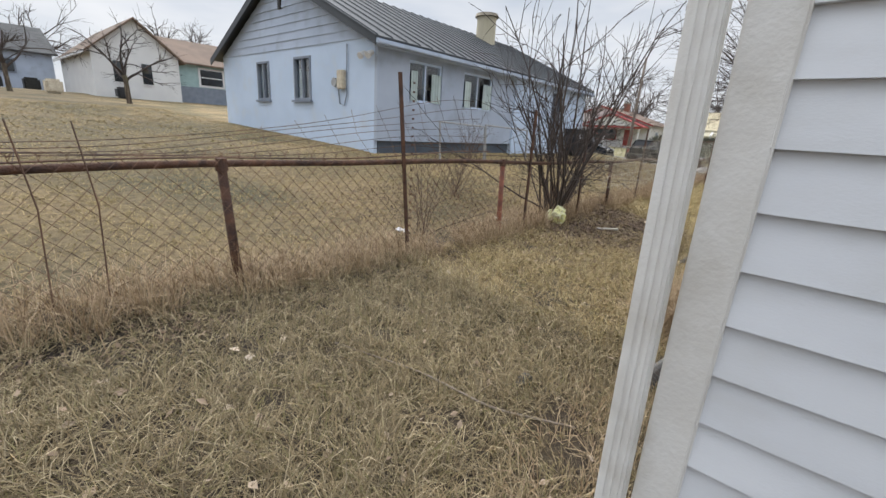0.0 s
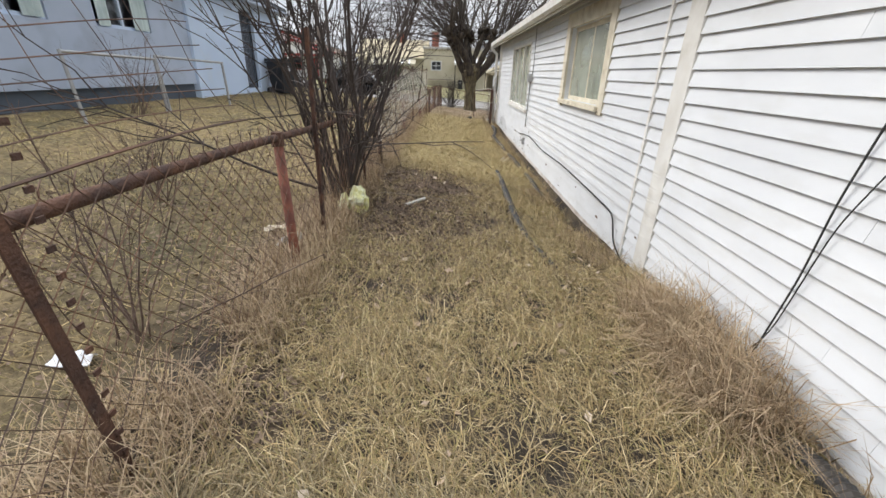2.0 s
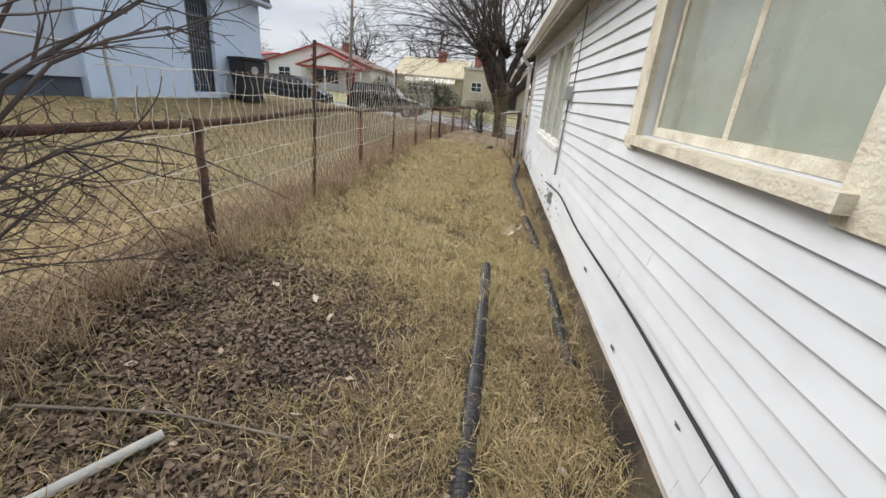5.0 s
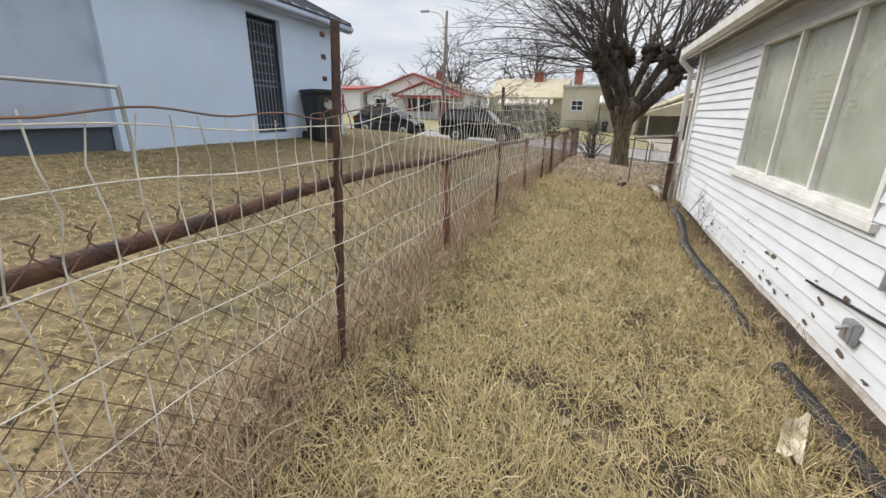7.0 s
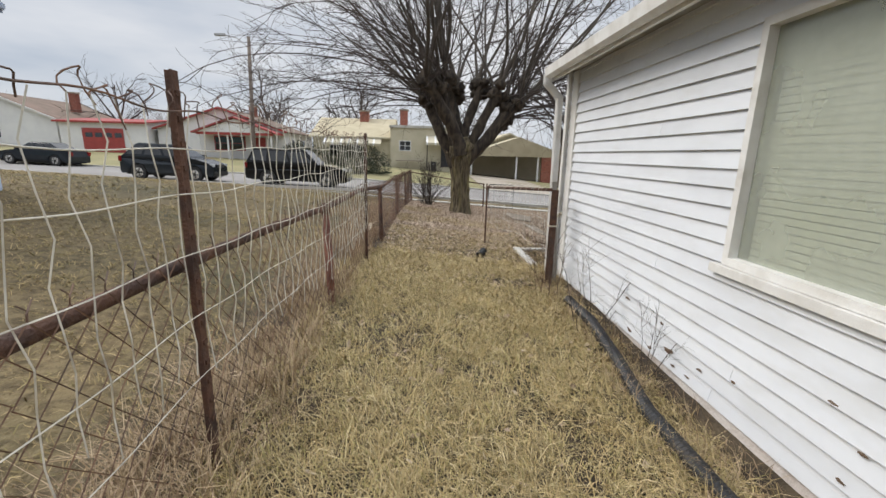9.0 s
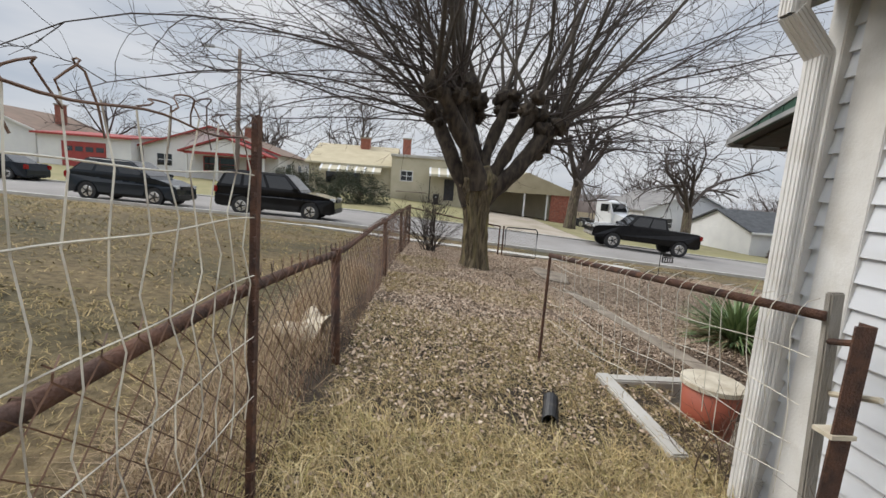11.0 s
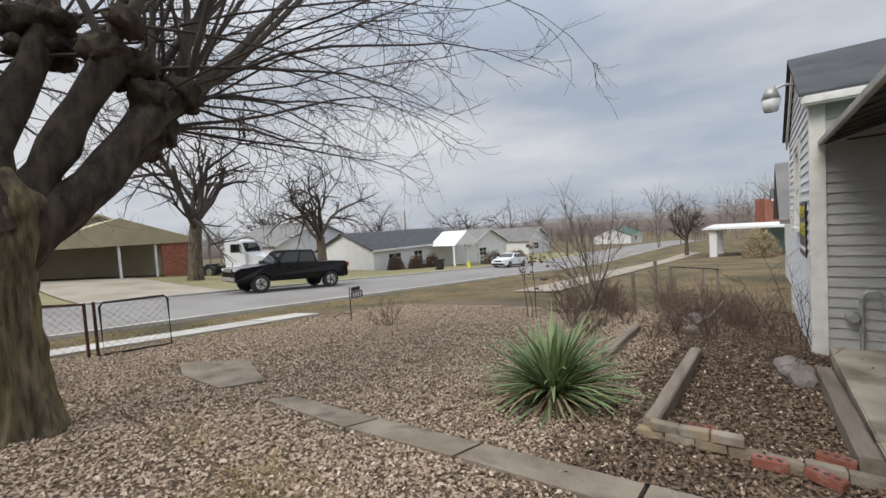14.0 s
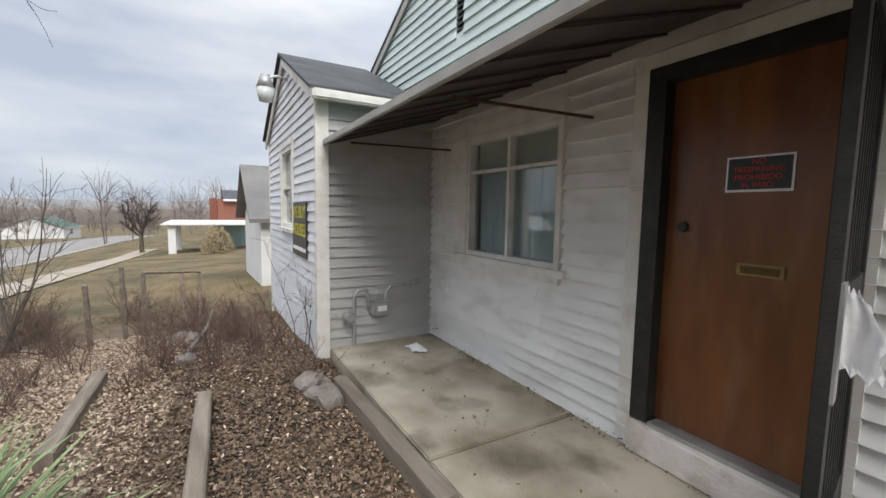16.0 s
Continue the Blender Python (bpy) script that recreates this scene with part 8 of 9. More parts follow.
bush("evergreen_bush", -12.2, 49.5, 5.4, 3.6, 2.3, 8000, M_EVERGREEN, "dark spreading evergreen bush", 51, "evergreen bushes")
bush("evergreen_bush", -7.4, 48.5, 4.8, 3.6, 2.5, 8000, M_EVERGREEN, "dark spreading evergreen bush", 52, "evergreen bushes")
bush("upright_evergreen", -47.5, 57.3, 1.3, 1.3, 2.6, 2500, M_EVERGREEN, "small conical evergreen by the picture window", 53, "evergreen bushes")
for i, (x, y, w, h) in enumerate(((28.5, 48.6, 2.0, 1.3), (31.5, 48.4, 2.2, 1.3), (34.2, 48.4, 2.0, 1.4), (44.0, 46.5, 5.5, 1.5), (49.5, 46.0, 5.0, 1.5))):
    bush("hedge", x, y, w, 1.2, h, 2600, M_HEDGE, "clipped bare brown hedge before the white house", 60 + i, "hedges")
bush("yellow_shrub", 40.0, 19.5, 2.8, 2.2, 2.2, 3800, M_YUCCA_DRY, "yellowish winter shrub by the carport", 70)

# ---- bare trees beyond ----
bare_tree("bare_tree", 11.4, 52.0, 14.5, 0.46, 101, "tall bare street tree beside the driveway", twigs=5)
bare_tree("bare_tree", 20.6, 49.5, 11.0, 0.42, 102, "bare spreading tree behind the pickup", spread=1.15, twigs=5)
bare_tree("bare_tree", 60, 62, 10, 0.3, 103, "bare tree behind the houses down the hill", twigs=5)
bare_tree("bare_tree", 34, 84, 12, 0.3, 104, "bare tree behind the houses", twigs=4)
bare_tree("bare_tree", -14, 78, 11, 0.3, 105, "bare tree behind the cream house", twigs=4)
bare_tree("bare_tree", -30, 80, 11, 0.3, 106, "bare tree behind the bungalow", twigs=4)
bare_tree("bare_tree", -24, 77, 11, 0.3, 107, "bare tree behind the bungalow", twigs=4)
bare_tree("bare_tree", 2.5, 84, 11, 0.3, 108, "bare tree behind the cream house", twigs=4)
bare_tree("bare_tree", 52, 26, 6.5, 0.2, 109, "bare round-crowned tree down the hill", twigs=5)
bare_tree("bare_tree", -27.5, 6.2, 4.6, 0.12, 110, "small bare tree beyond the back lawn", twigs=4)
bare_tree("bare_tree", -33.0, 2.2, 4.6, 0.11, 111, "small bare tree beyond the back lawn", twigs=4)
bare_tree("bare_tree", -50, 16, 9.5, 0.25, 112, "bare tree behind the white house", twigs=4)
bare_tree("bare_tree", -66, 6, 11, 0.25, 113, "bare tree behind the grey house", twigs=4)

for bx_, by_, bh_, bs_ in ((-9, 66, 12.5, 301), (-22, 70, 13, 302), (3.5, 74, 12.5, 303), (30, 72, 12, 304), (74, 60, 13.5, 305), (47, 70, 12, 306), (-38, 66, 12, 307)):
    bare_tree("bare_tree", bx_, by_, bh_, 0.24, bs_, "tall bare tree behind the houses", twigs=4)

# far woods: many thin bare crowns on the lower ground, and hazy hills
rng = random.Random(77)
wood = []
for i in range(420):
    if i < 280:
        x, y = rng.uniform(70, 260), rng.uniform(-40, 190)
    else:
        x, y = rng.uniform(-150, 120), rng.uniform(92, 170)
    z, h = ground_z(x, y) - 0.5, rng.uniform(7, 12.5)
    pts, e = grow(wood, Vector((x, y, z)), Vector((0, 0, 1)), h * 0.6, 0.13, rng, 3, 0, 0.05, 0.5)
    for k in range(26):
        p2, e2 = grow(wood, pts[1 + rng.randrange(3)], side_dir(Vector((0, 0, 1)), rng, 10, 60), h * rng.uniform(0.25, 0.5), 0.045, rng, 3, 0, 0.14, 0.5)
        for q in range(1):
            grow(wood, p2[1 + rng.randrange(3)], side_dir(e2, rng, 20, 60), h * rng.uniform(0.1, 0.25), 0.03, rng, 2, 0, 0.1, 0.6)
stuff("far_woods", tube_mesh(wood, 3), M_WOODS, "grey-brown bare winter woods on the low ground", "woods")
rng = random.Random(5)
for i, (dist, hgt) in enumerate(((420, 6), (900, 17))):
    V, Q = [], []
    n = 120
    for k in range(n + 1):
        a = -0.9 + 3.6 * k / n
        hh = hgt * (0.75 + 0.25 * math.sin(a * 5 + i) + 0.12 * math.sin(a * 17 + 2 * i) + 0.05 * math.sin(a * 61))
        for dd, zz in ((0, -14), (0, -8 + hh), (60, -8 + hh * 1.1), (200, -14)):
            V.append(((dist + dd) * math.cos(a), (dist + dd) * math.sin(a), zz))
    for k in range(n):
        for j in range(3):
            q = k * 4 + j
            Q.append((q, q + 4, q + 5, q + 1))
    solo("backdrop_hill", mk_mesh("hill", V, Q), M_WOODS if i == 0 else M_HILL, "low wooded hills on the horizon, coloured as if through haze", "backdrop", kind="structure", smooth=True)


# ---- small things in the side yard ----
def corrugated(name, pts, r, label, group="drain pipes"):
    P = [Vector(p) for p in pts]
    dense = []
    for a, b in zip(P, P[1:]):
        n = max(2, int((b - a).length / 0.014))
        dense += [tuple(a + (b - a) * i / n) for i in range(n)]
    dense.append(tuple(P[-1]))
    rad = [r * (1.0 if i % 2 else 0.84) for i in range(len(dense))]
    me = tube_mesh([(dense, rad)], 14)
    t = thing(name, pts[0], label, "pipe", group)
    part("tube", me, M_PIPE, t)
    return t


def gz(x, y, up=0.0):
    return (x, y, rough_z(x, y) + up)


corrugated("drain_pipe", [gz(-0.43, 2.28, -0.02), gz(-0.41, 2.38, 0.03), gz(-0.39, 2.5, 0.06), gz(-0.36, 2.7, 0.06), gz(-0.34, 2.95, 0.05), gz(-0.34, 3.15, 0.02), gz(-0.35, 3.3, -0.03)], 0.058, "black corrugated drain pipe beside the wall")
corrugated("drain_pipe", [gz(-0.94, 4.4, -0.03), gz(-0.95, 5.1, -0.015), gz(-1.0, 6.0, -0.005), gz(-0.985, 7.0, 0.01), gz(-0.97, 7.7, 0.03), gz(-0.95, 8.8, 0.03), gz(-0.945, 9.5, 0.02)], 0.05, "black corrugated drain pipe half sunk in grass")
corrugated("drain_pipe", [gz(-0.35, 8.2, 0.0), gz(-0.36, 9.0, 0.04), gz(-0.36, 9.75, 0.03)], 0.05, "black corrugated drain pipe beside the wall")
corrugated("drain_pipe", [gz(-0.36, 10.35, 0.0), gz(-0.39, 10.8, 0.04), gz(-0.45, 11.55, 0.04)], 0.055, "black corrugated drain pipe beside the wall")
corrugated("drain_pipe", [gz(-0.47, 12.0, 0.0), gz(-0.46, 12.7, 0.04), gz(-0.52, 13.6, 0.05), gz(-0.53, 14.4, 0.05), gz(-0.42, 15.1, 0.06), gz(-0.38, 15.7, 0.08), gz(-0.40, 16.3, 0.05)], 0.055, "long black corrugated drain pipe along the wall")
corrugated("drain_pipe", [gz(-1.14, 18.0, 0.04), gz(-1.03, 18.32, 0.04)], 0.055, "short black corrugated pipe on the leaves")


def cable(name, pts, r, label, parent=None, material=None):
    P = np.array(pts, float)
    tt = np.linspace(0, len(P) - 1, len(P) * 8)
    D_ = np.stack([np.interp(tt, np.arange(len(P)), P[:, i]) for i in range(3)], -1)
    for _ in range(4):
        D_[1:-1] = (D_[:-2] + 2 * D_[1:-1] + D_[2:]) / 4
    me = tube_mesh([(D_, r)], 6)
    if parent is not None:
        return part(name, me, material or M_RUBBER, parent, label, True)
    return solo(name, me, material or M_RUBBER, label, "cable", "cables", smooth=True)


cable("cable", [(-0.155, 3.30, 2.35), (-0.16, 3.42, 1.9), (-0.155, 3.56, 1.38), (-0.165, 3.62, 1.0), (-0.16, 3.66, 0.6), (-0.17, 3.74, 0.1), (-0.3, 3.70, 0.0)], 0.005, "black cable hanging loosely down the white wall")
cable("cable", [(-0.155, 3.05, 2.35), (-0.165, 3.22, 1.75), (-0.155, 3.42, 1.3), (-0.165, 3.58, 0.9), (-0.17, 3.68, 0.3), (-0.25, 3.74, 0.02)], 0.0035, "black cable hanging loosely down the white wall")
cable("cable", [(-0.16, 12.2, 0.18), (-0.165, 10.8, 0.30), (-0.16, 9.6, 0.22), (-0.165, 8.0, 0.26), (-0.16, 6.7, 0.22), (-0.17, 5.9, 0.20), (-0.175, 5.75, -0.05), (-0.20, 5.45, -0.12), (-0.22, 5.0, -0.10), (-0.25, 4.7, -0.12)], 0.009, "long black cable draped low along the white wall")
cable("cable", [(-0.15, 11.3, 2.35), (-0.155, 11.22, 1.7), (-0.15, 11.28, 1.5)], 0.006, "black cable above the wall box")
jb = thing("junction_box", (-0.14, 11.32, 1.42), "small grey electrical box on the white wall", "electrical box")
part("cover", box_bm(-0.23, 11.24, 1.34, -0.125, 11.42, 1.50, 0.01), M_GALV, jb)
part("conduit", cyl_bm((-0.165, 11.36, 1.35), (-0.165, 11.42, 0.42), 0.014), M_GALV, jb)
cable("lead", [(-0.18, 11.26, 1.34), (-0.2, 11.18, 1.25), (-0.19, 11.24, 1.18), (-0.17, 11.3, 1.3)], 0.005, "", jb)
tap = thing("wall_tap", (-0.13, 11.55, 0.12), "old outdoor tap with bracket on the white wall", "tap")
part("bracket", box_bm(-0.19, 11.48, 0.02, -0.135, 11.60, 0.16, 0.008), M_GALV, tap)
part("spigot", cyl_bm((-0.14, 11.54, 0.14), (-0.24, 11.54, 0.10), 0.014), M_GALV, tap)

# yellow bag caught at the shrub's foot
bag = thing("plastic_bag", gz(-2.80, 6.05), "crumpled yellow and white plastic bag under the shrub", "bag")
for k, (dx, dy, dz, s) in enumerate(((0, 0, 0.13, 0.13), (-0.13, -0.05, 0.09, 0.10))):
    bm = bmesh.new()
    c = Vector((-2.80 + dx, 6.05 + dy, rough_z(-2.8, 6.05) + dz))
    bmesh.ops.create_icosphere(bm, subdivisions=4, radius=s, matrix=Matrix.Translation(c))
    for v in bm.verts:
        q = v.co - c
        q.x *= 0.7
        q.z *= 1.15
        v.co = c + q * (1 + 0.5 * noise.noise(q * 11 + c) + 0.25 * noise.noise(q * 26))
    part("fold", bm, M_BAG, bag)


def scrap(name, x, y, w, d, h, label, seed, material=None, category="litter", yaw=0):
    bm = bmesh.new()
    bmesh.ops.create_grid(bm, x_segments=7, y_segments=5, size=0.5)
    for v in bm.verts:
        v.co = Vector((v.co.x * w, v.co.y * d, h * (0.5 + noise.noise((v.co.x * 3 + seed, v.co.y * 3, seed)))))
    bmesh.ops.solidify(bm, geom=bm.faces[:], thickness=0.006)
    ob = part(name, bm, material or M_SCRAP, None)
    ob.matrix_basis = pose(x, y, rough_z(x, y) + 0.015, 0, 0, yaw)
    return tagged(ob, label, category, "litter")


scrap("scrap", -0.66, 10.78, 0.42, 0.10, 0.08, "torn pale strip of plastic lying in grass", 1, yaw=65)
scrap("scrap", -3.10, 9.6, 0.28, 0.16, 0.08, "pale weathered scrap below the fence", 2)
scrap("scrap", -2.95, 18.9, 0.55, 0.36, 0.16, "pale curled board leaning at the fence foot", 3, yaw=70)
scrap("scrap", -3.35, 5.3, 0.25, 0.12, 0.05, "pale litter under the shrub", 4)
scrap("scrap", -3.15, 5.0, 0.18, 0.16, 0.08, "crumpled foil litter under the shrub", 5, M_GALV)
scrap("scrap", -3.6, 3.4, 0.16, 0.1, 0.04, "pale paper litter on the lawn", 6, M_PAPER)
scrap("scrap", 4.9, 18.0, 0.3, 0.16, 0.04, "crumpled paper on the porch slab", 7, M_PAPER).location.z = -0.50
cable("stick", [gz(-1.9, 1.25, 0.03), gz(-1.35, 1.45, 0.04), gz(-0.9, 1.5, 0.03), gz(-0.55, 1.72, 0.03)], 0.006, "long pale stick lying in the grass", None, M_TIMBER)
cable("stick", [gz(-2.7, 6.9, 0.03), gz(-2.2, 7.05, 0.04), gz(-1.7, 7.1, 0.02)], 0.007, "thin pale stick in the leaf litter", None, M_TIMBER)
cable("garden_pole", [gz(-2.35, 6.55, 0.03), gz(-2.15, 6.95, 0.05)], 0.02, "grey-green pole end in the leaf litter", None, M_CONC_PALE)

# ---- neighbour's old pipe rails ----
for i, (xa, ya, xb, yb) in enumerate(((-7.2, 8.1, -7.2, 10.0), (-7.2, 10.1, -7.1, 12.2))):
    t = thing("pipe_rail", (xa, ya, ground_z(xa, ya)), "pale leaning pipe rail in the yard next door", "rail", "pipe rails")
    za, zb = ground_z(xa, ya), ground_z(xb, yb)
    part("upright", cyl_bm((xa, ya, za - 0.2), (xa - 0.1, ya, za + 1.0), 0.025), M_GALV, t)
    part("upright", cyl_bm((xb, yb, zb - 0.2), (xb - 0.05, yb, zb + 0.95), 0.025), M_GALV, t)
    part("bar", cyl_bm((xa - 0.1, ya, za + 0.98), (xb - 0.05, yb, zb + 0.93), 0.022), M_GALV, t)

# ---- planter at the front corner ----
pl = thing("planter_border", (0.2, 18.5, -0.25), "low weathered concrete planter edging by the corner", "edging")
part("edge", box_bm(-0.42, 17.8, -0.5, -0.30, 18.95, -0.14, 0.012), M_CONC_PALE, pl)
part("edge", box_bm(-0.30, 18.83, -0.5, 0.55, 18.95, -0.15, 0.012), M_CONC_PALE, pl)
pot = thing("red_tub", (0.22, 18.38, -0.3), "faded red plastic tub with a pale rim", "tub")
part("tub", cyl_bm((0.22, 18.38, -0.32), (0.22, 18.38, 0.05), 0.17, 0.20, 24), M_REDPOT, pot, "", True)
rim_ = bmesh.new()
cyl_bm((0.22, 18.38, 0.05), (0.22, 18.38, 0.085), 0.215, 0.215, 24, rim_)
part("rim", rim_, M_SCRAP, pot)

# ---- planting bed edging ----
bed = thing("brick_border", (2.2, 20, -0.5), "weathered pale and red brick border around the bed", "edging")


def brick(parent, x, y, z, yaw, material, size=(0.20, 0.09, 0.065), name="brick", holes=False):
    bm = box_bm(-size[0] / 2, -size[1] / 2, 0, size[0] / 2, size[1] / 2, size[2], 0.006)
    ob = part(name, bm, material, parent)
    ob.matrix_basis = (Matrix.Translation(-parent.location) if parent is not None else Matrix()) @ pose(x, y, z, random.uniform(-3, 3), random.uniform(-3, 3), yaw + random.uniform(-4, 4))
    return ob


for lay in range(2):
    for i in range(7):
        y = 20.26 - i * 0.21 - (0.1 if lay else 0)
        if lay and i > 2:
            continue
        brick(bed, 2.34 - 0.012 * i, y, rough_z(2.34, y) + 0.02 + lay * 0.068, 92, M_BLOCK)


def cored_brick(x, y, z, yaw):
    t = thing("cored_brick", (0, 0, 0), "loose red cored brick by the porch", "brick", "loose red bricks")
    b = part("body", box_bm(-0.10, -0.05, 0, 0.10, 0.05, 0.065, 0.006), M_BRICK, t)
    # Flat dark discs stand in for the shade inside the cores.
    for k in (-0.055, 0.0, 0.055):
        part("core_hole", cyl_bm((k, 0, 0.0655), (k, 0, 0.0665), 0.017, None, 12), M_DARK, t)
    t.matrix_basis = pose(x, y, rough_z(x, y) + 0.02, 2, -2, yaw)
    return t


cored_brick(2.46, 19.14, -0.55, 80)
cored_brick(2.22, 19.50, -0.60, 95)
cored_brick(2.16, 19.22, -0.60, 60)
cored_brick(2.60, 19.93, -0.56, 100)


def timber(name, x0, y0, x1, y1, z, label, w=0.12, h=0.11):
    L = math.hypot(x1 - x0, y1 - y0)
    bm = bmesh.new()
    n = 14
    prev = None
    for i in range(n + 1):
        ww = w / 2 * (1 + 0.10 * noise.noise((i * 0.7, x0, y0)))
        hh = h * (1 + 0.12 * noise.noise((i * 0.9, y0, x0)))
        r = [bm.verts.new((L * i / n, s * ww, zz)) for s, zz in ((-1, -0.05), (-1, hh * 0.85), (-0.75, hh), (0.75, hh), (1, hh * 0.85), (1, -0.05))]
        if prev:
            for k in range(6):
                bm.faces.new((prev[k], prev[(k + 1) % 6], r[(k + 1) % 6], r[k]))
        else:
            bm.faces.new(r)
        prev = r
    bm.faces.new(prev[::-1])
    ob = part(name, bm, M_TIMBER, None)
    za, zb = rough_z(x0, y0) + 0.03, rough_z(x1, y1) + 0.03
    ob.matrix_basis = pose(x0, y0, za, 0, math.degrees(math.atan2(za - zb, L)), math.degrees(math.atan2(y1 - y0, x1 - x0)))
    return tagged(ob, label, "timber", "bed timbers")


timber("landscape_timber", 2.40, 20.27, 4.85, 20.20, -0.58, "weathered grey landscape timber edging the bed")
timber("landscape_timber", 4.3, 21.18, 6.0, 21.16, -0.66, "weathered grey landscape timber edging the bed")
timber("landscape_timber", 2.45, 18.97, 4.6, 19.0, -0.60, "weathered timber along the porch slab", 0.13, 0.10)


def rock(x, y, z, s, seed, label):
    bm = bmesh.new()
    bmesh.ops.create_icosphere(bm, subdivisions=3, radius=1.0)
    for v in bm.verts:
        q = v.co.copy()
        f = 1 + 0.35 * noise.noise(q * 1.3 + Vector((seed, 0, 0))) + 0.1 * noise.noise(q * 4)
        v.co = Vector((q.x * s[0], q.y * s[1], q.z * s[2])) * f
    ob = part("rock", bm, M_ROCK, None)
    ob.matrix_basis = pose(x, y, rough_z(x, y) + 0.04, 0, 0, seed * 40)
    return tagged(ob, label, "rock", "rocks")


rock(4.35, 19.2, -0.50, (0.20, 0.13, 0.14), 1, "rough grey-brown stone by the porch corner")
rock(4.75, 19.25, -0.52, (0.17, 0.14, 0.13), 2, "rough grey-brown stone by the porch corner")
rock(7.6, 20.5, -0.75, (0.2, 0.16, 0.12), 3, "rough stone in the dry brush")
rock(6.3, 20.4, -0.68, (0.12, 0.1, 0.08), 4, "small stone in the leaf bed")

# ---- broken concrete path ----
path = thing("garden_path", (1.1, 22.5, -0.35), "broken concrete path slabs sunk among leaves", "path", kind="structure")
for pts in ([(1.16, 18.95), (1.60, 18.9), (1.50, 20.1), (1.15, 20.1)], [(1.14, 20.13), (1.49, 20.13), (1.44, 21.3), (1.06, 21.3)], [(1.05, 21.33), (1.43, 21.33), (1.36, 22.4), (1.00, 22.45)], [(0.99, 22.48), (1.35, 22.43), (1.22, 23.6), (0.95, 23.7)], [(0.84, 24.5), (1.36, 24.45), (1.72, 25.6), (1.05, 26.25), (0.82, 25.5)]):
    part("slab", slab_mesh([(a, b, rough_z(a, b) + 0.04) for a, b in pts], 0.12), M_PATH, path)

# ---- front gate, number sign, stakes ----
fg = thing("front_gate", (1.0, 28.6, -0.7), "small open chain-link front gate in a dark pipe frame", "gate")
g0 = ground_z(1.2, 28.5)
fr_ = tube_mesh([([(0.75, 28.75, g0 + 0.05), (0.75, 28.75, g0 + 0.9), (0.80, 28.73, g0 + 0.97), (1.65, 28.45, g0 + 0.97), (1.70, 28.43, g0 + 0.9), (1.70, 28.43, g0 + 0.05), (0.75, 28.75, g0 + 0.05)], 0.02)], 8)
part("frame", fr_, M_BLACK, fg, "", True)
for dx in (0.55, 0.68):
    part("post", cyl_bm((dx, 28.78, g0 - 0.2), (dx, 28.78, g0 + 1.0), 0.025), M_RUST, fg)
gl = []
for k in range(16):
    s = k / 16
    pts = [(0.75 + 0.95 * (s + (1 / 16 if (j + k) % 2 else 0)), 28.75 - 0.32 * (s + (1 / 16 if (j + k) % 2 else 0)), g0 + 0.08 + j * 0.06) for j in range(15)]
    gl.append((pts, 0.003))
tagged(part("gate_mesh", tube_mesh(gl, 3), M_LINK, fg), kind="stuff")
ff = thing("front_fence", (-1, 28.75, -0.5), "short front run of rusted chain-link fence", "fence")
part("top_rail", tube_mesh([([(-2.4, 28.7, rail_z(28.7)), (-0.9, 28.75, 0.45), (0.55, 28.78, g0 + 0.98)], 0.02)], 8), M_RUST, ff, "", True)
fl = []
for k in range(50):
    x0 = -2.38 + k * 0.058
    u = k / 50
    zt, zb = rail_z(28.7) * (1 - u) + (g0 + 0.98) * u, ground_z(x0, 28.75)
    n = int((zt - zb) / 0.06)
    fl.append(([(x0 + (0.058 if (j + k) % 2 else 0), 28.77, zt - j * (zt - zb) / n) for j in range(n + 1)], 0.003))
tagged(part("chain_link_mesh", tube_mesh(fl, 3), M_LINK, ff), kind="stuff")
ns_ = thing("number_sign", (5.270, 27.500, -0.7), "small black number plaque on an iron garden stake", "sign")
sz = ground_z(5.270, 27.500)
part("stake", cyl_bm((5.270, 27.500, sz - 0.1), (5.270, 27.500, sz + 0.85), 0.012), M_BLACK, ns_)
part("arm", tube_mesh([([(5.270, 27.500, sz + 0.18), (5.020, 27.600, sz + 0.25), (4.870, 27.650, sz + 0.15), (4.970, 27.620, sz + 0.08)], 0.01)], 6), M_BLACK, ns_)
part("plaque", box_bm(5.320, 27.485, sz + 0.55, 5.670, 27.510, sz + 0.72, 0.005), M_SIGNBLACK, ns_)
for i in range(4):
    part("bar", box_bm(5.355 + i * 0.075, 27.480, sz + 0.58, 5.395 + i * 0.075, 27.484, sz + 0.69), M_PAPER, ns_)
part("scroll", box_bm(5.320, 27.490, sz + 0.73, 5.600, 27.505, sz + 0.82, 0.004), M_BLACK, ns_)
for i, (x, y, h) in enumerate(((8.1, 21.65, 0.95), (8.5, 21.3, 1.15), (9.0, 21.1, 1.0), (10.0, 20.3, 0.9), (10.1, 20.6, 0.9))):
    z0 = ground_z(x, y)
    t = thing("wooden_stake", (x, y, z0), "weathered leaning wooden fence stake", "stake", "old wooden stakes")
    bm = box_bm(x - 0.035, y - 0.03, z0 - 0.2, x + 0.035, y + 0.03, z0 + h, 0.006)
    bmesh.ops.rotate(bm, cent=(x, y, z0), matrix=Matrix.Rotation(0.06 * (i - 2), 3, "Y"), verts=bm.verts)
    part("shaft", bm, M_TIMBER, t)
bar_ = cyl_bm((9.0, 21.1, ground_z(9, 21.1) + 1.0), (10.0, 20.3, ground_z(10, 20.3) + 0.9), 0.025, 0.02, 8)
solo("fence_bar", bar_, M_TIMBER, "bent weathered bar between wooden stakes", "bar")
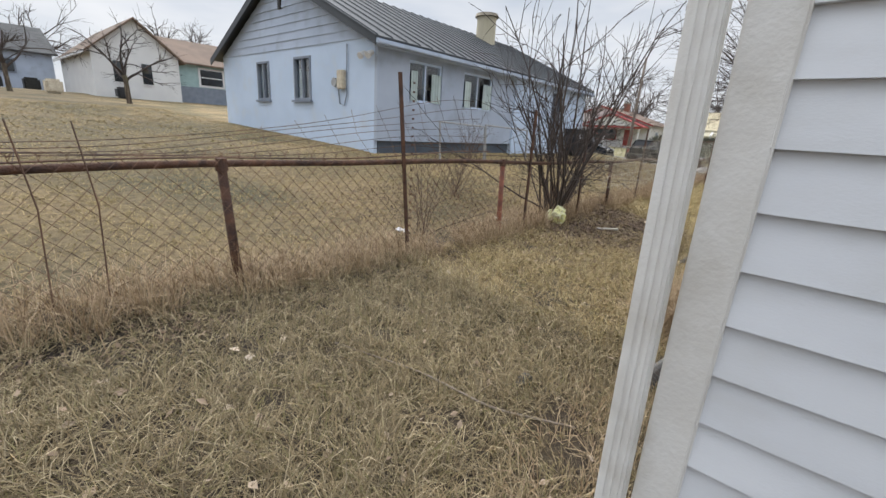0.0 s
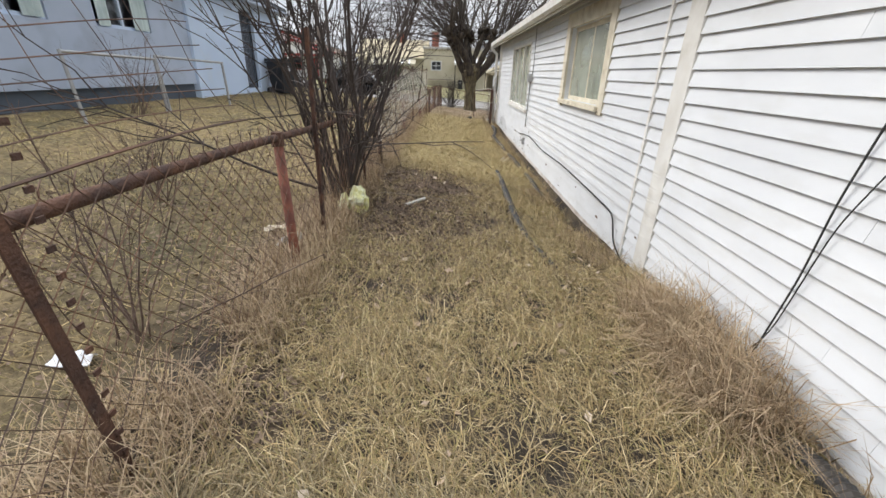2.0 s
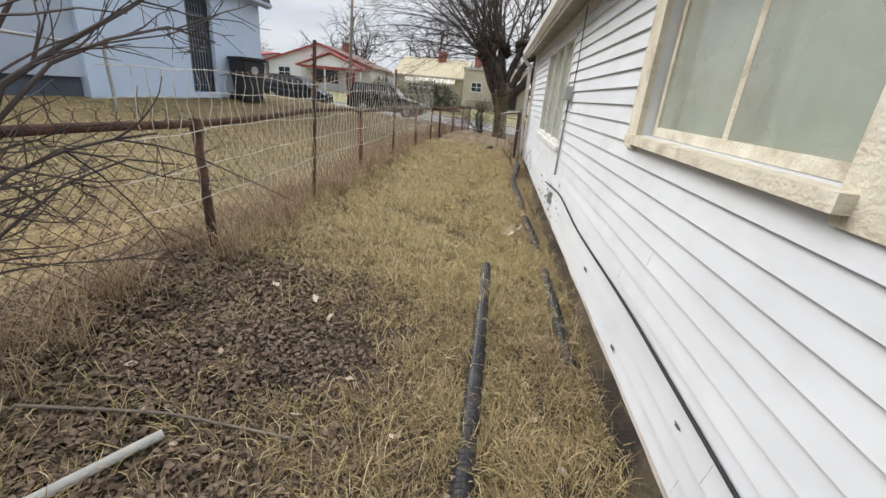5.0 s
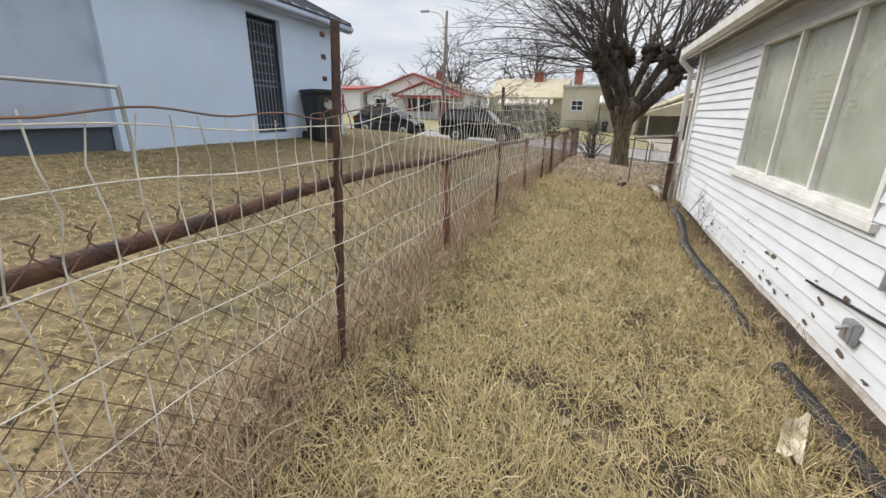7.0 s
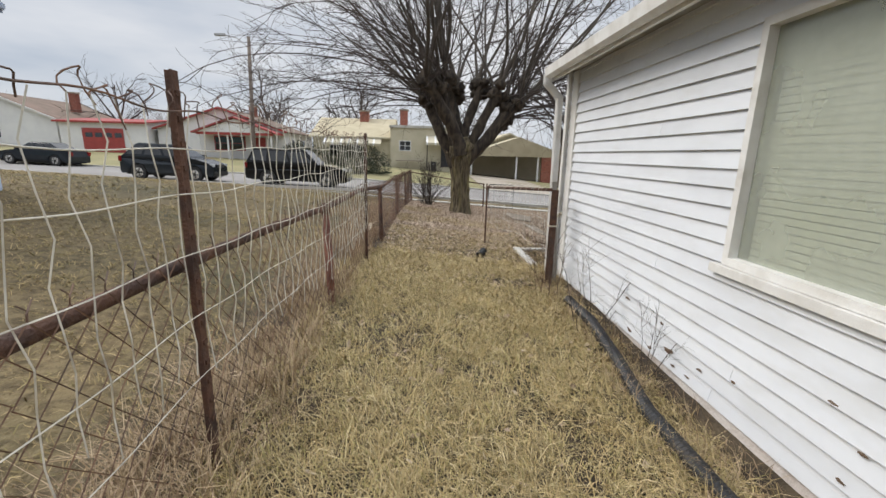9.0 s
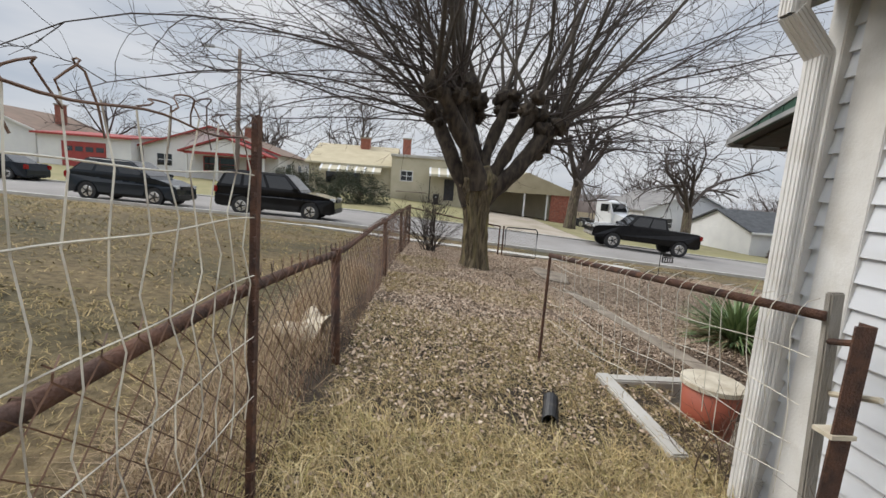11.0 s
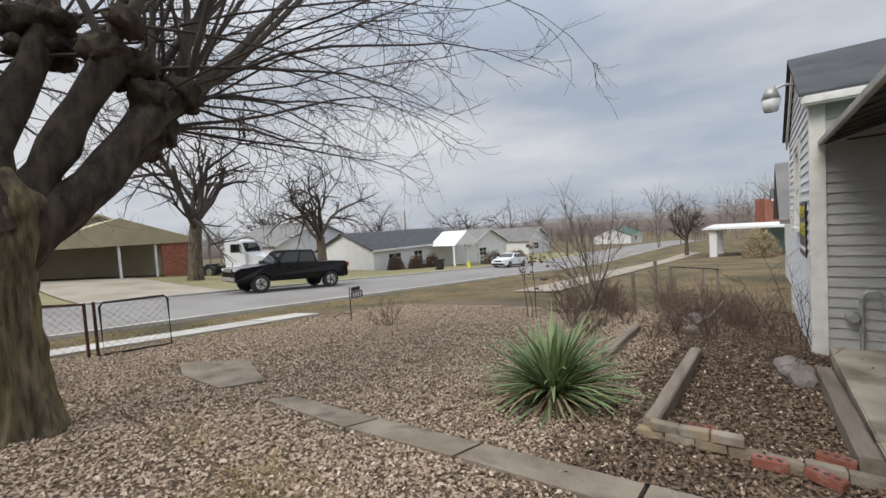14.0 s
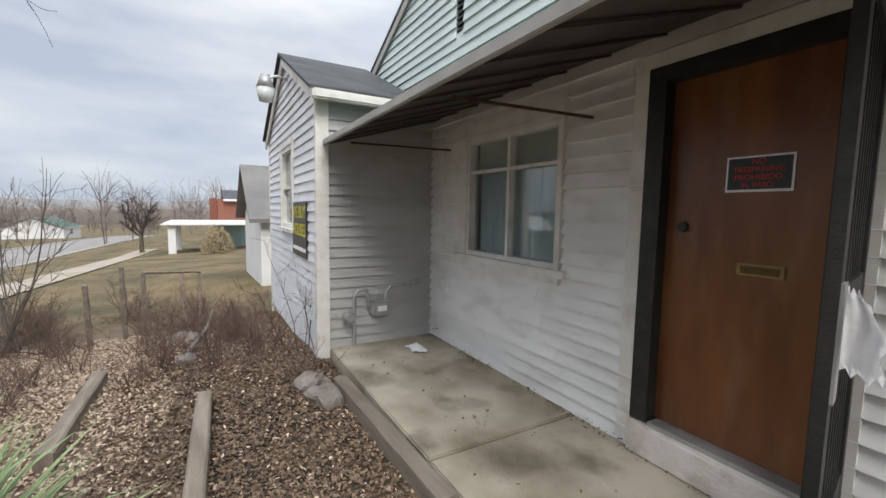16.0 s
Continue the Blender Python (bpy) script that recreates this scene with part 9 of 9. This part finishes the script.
solo("fallen_branch", tube_mesh([([gz(6.4, 20.4, 0.1), gz(7.2, 20.2, 0.2), gz(8.2, 20.1, 0.35)], [0.03, 0.025, 0.012])], 8), M_TWIG_GREY, "pale fallen branch in the dry brush", "branch", smooth=True)
solo("fire_hydrant", cyl_bm((33.5, 43.0, ground_z(33.5, 43) - 0.1), (33.5, 43.0, ground_z(33.5, 43) + 0.75), 0.14, 0.10, 12), M_YELLOW, "yellow fire hydrant on the far verge", "hydrant")

# ---- fittings on the front ----
gm = thing("gas_meter", (5.40, 18.5, -0.2), "grey gas meter with curved pipes on the wing wall", "meter")
xg = 5.40
part("meter_body", box_bm(xg - 0.09, 18.16, -0.16, xg + 0.07, 18.38, 0.03, 0.025), M_GALV, gm)
part("dial", box_bm(xg - 0.10, 18.21, -0.10, xg - 0.088, 18.33, -0.03, 0.004), M_PAPER, gm)
part("regulator", cyl_bm((xg, 18.68, -0.14), (xg - 0.10, 18.68, -0.14), 0.075, 0.05, 16), M_GALV, gm)
part("pipe", tube_mesh([([(xg, 18.60, -0.55), (xg, 18.60, -0.1), (xg, 18.60, 0.10), (xg, 18.55, 0.17), (xg, 18.46, 0.17), (xg, 18.42, 0.10), (xg, 18.42, -0.02), (xg, 18.38, -0.06)], 0.022)], 8), M_GALV, gm, "", True)
part("pipe", tube_mesh([([(xg, 18.20, 0.0), (xg, 18.18, 0.12), (xg, 18.12, 0.19), (xg, 17.9, 0.20), (xg + 0.0, 17.75, 0.24)], 0.022)], 8), M_GALV, gm, "", True)
part("union", cyl_bm((xg, 17.86, 0.205), (xg, 17.72, 0.235), 0.036), M_GALV, gm)
fl_ = thing("floodlight", (7.9, 19.15, 3.0), "grey bell-shaped security floodlight under the gable", "lamp")
part("arm", tube_mesh([([(7.22, 19.03, 3.05), (7.22, 19.18, 3.08), (7.22, 19.32, 3.03)], 0.02)], 8), M_GALV, fl_)
part("housing", cyl_bm((7.22, 19.34, 2.88), (7.22, 19.34, 3.08), 0.13, 0.06, 16), M_GALV, fl_, "", True)
part("lens", cyl_bm((7.22, 19.34, 2.70), (7.22, 19.34, 2.88), 0.09, 0.13, 16), M_LAMP, fl_, "ribbed clear lens", True)


def text(parent, body, size, m, material, name="lettering"):
    cu = bpy.data.curves.new(name, "FONT")
    cu.body, cu.size, cu.align_x, cu.align_y, cu.extrude = body, size, "CENTER", "CENTER", 0.0006
    cu.materials.append(material)
    ob = new(name, cu)
    ob.parent = parent
    ob.matrix_basis = Matrix.Translation(-parent.location) @ m
    return ob


nt = thing("no_trespassing_sign", (1.72, FRONT - 0.04, 1.4), "black sign with red letters taped on the door", "sign")
part("sheet", box_bm(1.56, FRONT - 0.047, 1.295, 1.895, FRONT - 0.043, 1.50), M_PAPER, nt)
part("face", box_bm(1.572, FRONT - 0.042, 1.31, 1.883, FRONT - 0.039, 1.488), M_SIGNBLACK, nt)
for i, (w_, s_) in enumerate((("NO", 0.045), ("TRESPASSING", 0.042), ("PROHIBIDO", 0.045), ("EL PASO", 0.042))):
    text(nt, w_, s_, pose(1.728, FRONT - 0.036, 1.465 - i * 0.044, 90, 0, 180), M_RED)
wb = thing("yellow_lettered_sign", (6.5, 19.0, 0.85), "black yard sign with bold yellow letters on the wing", "sign")
part("panel", box_bm(5.99, 19.0300, 0.50, 6.95, 19.0400, 1.24), M_SIGNBLACK, wb)
text(wb, "WE BUY", 0.24, pose(6.47, 19.043, 1.10, 90, 0, 180), M_YELLOW)
text(wb, "HOUSES", 0.24, pose(6.47, 19.043, 0.86, 90, 0, 180), M_YELLOW)
part("stripe", box_bm(6.03, 19.0405, 0.58, 6.9, 19.0420, 0.63), M_PAPER, wb)
pn = thing("paper_notice", sdp(0.86, 0.12, 0.75), "torn white paper hanging from the security door handle", "paper")
bm = bmesh.new()
rows_ = []
for j in range(10):
    u = j / 9
    wide = 0.02 + 0.075 * min(1.0, u * 2.2 + 0.12)
    rows_.append([bm.verts.new(sdp(0.875 + 0.012 * math.sin(i * 0.9 + j * 0.35), 0.035 + wide * i / 7 + 0.008 * math.sin(j * 1.7) * (i == 7), 0.94 - 0.27 * u + (0.016 * math.sin(i * 2.3) if j in (0, 9) else 0.0) - 0.02 * i / 7)) for i in range(8)])
for j in range(9):
    for i in range(7):
        bm.faces.new((rows_[j][i], rows_[j][i + 1], rows_[j + 1][i + 1], rows_[j + 1][i]))
bmesh.ops.solidify(bm, geom=bm.faces[:], thickness=0.002)
part("sheet", bm, M_PAPER, pn, "", True)
corrugated("drain_pipe", [gz(-0.93, 1.78, -0.02), gz(-0.92, 1.9, 0.02)], 0.045, "black pipe end poking out of the grass")
dirt = stuff("porch_litter", leaf_mesh(700, (1.2, 5.3, 17.5, 17.62), (0.012, 0.03), 61), M_LITTER, "dark leaf crumbs along the foot of the front wall", "leaves")
dirt.location.z = 0.19
crumbs = stuff("slab_leaves", leaf_mesh(60, (1.6, 5.3, 17.7, 18.8), (0.02, 0.045), 62), M_LITTER, "few dry leaves on the porch slab", "leaves")
crumbs.location.z = 0.19
shrub("slab_weed", 3.05, 18.35, 0.22, 3, 90, "small dry weed in the slab crack", 0.3, 0.003, M_BUSH, "plant", -0.52, subs=3)
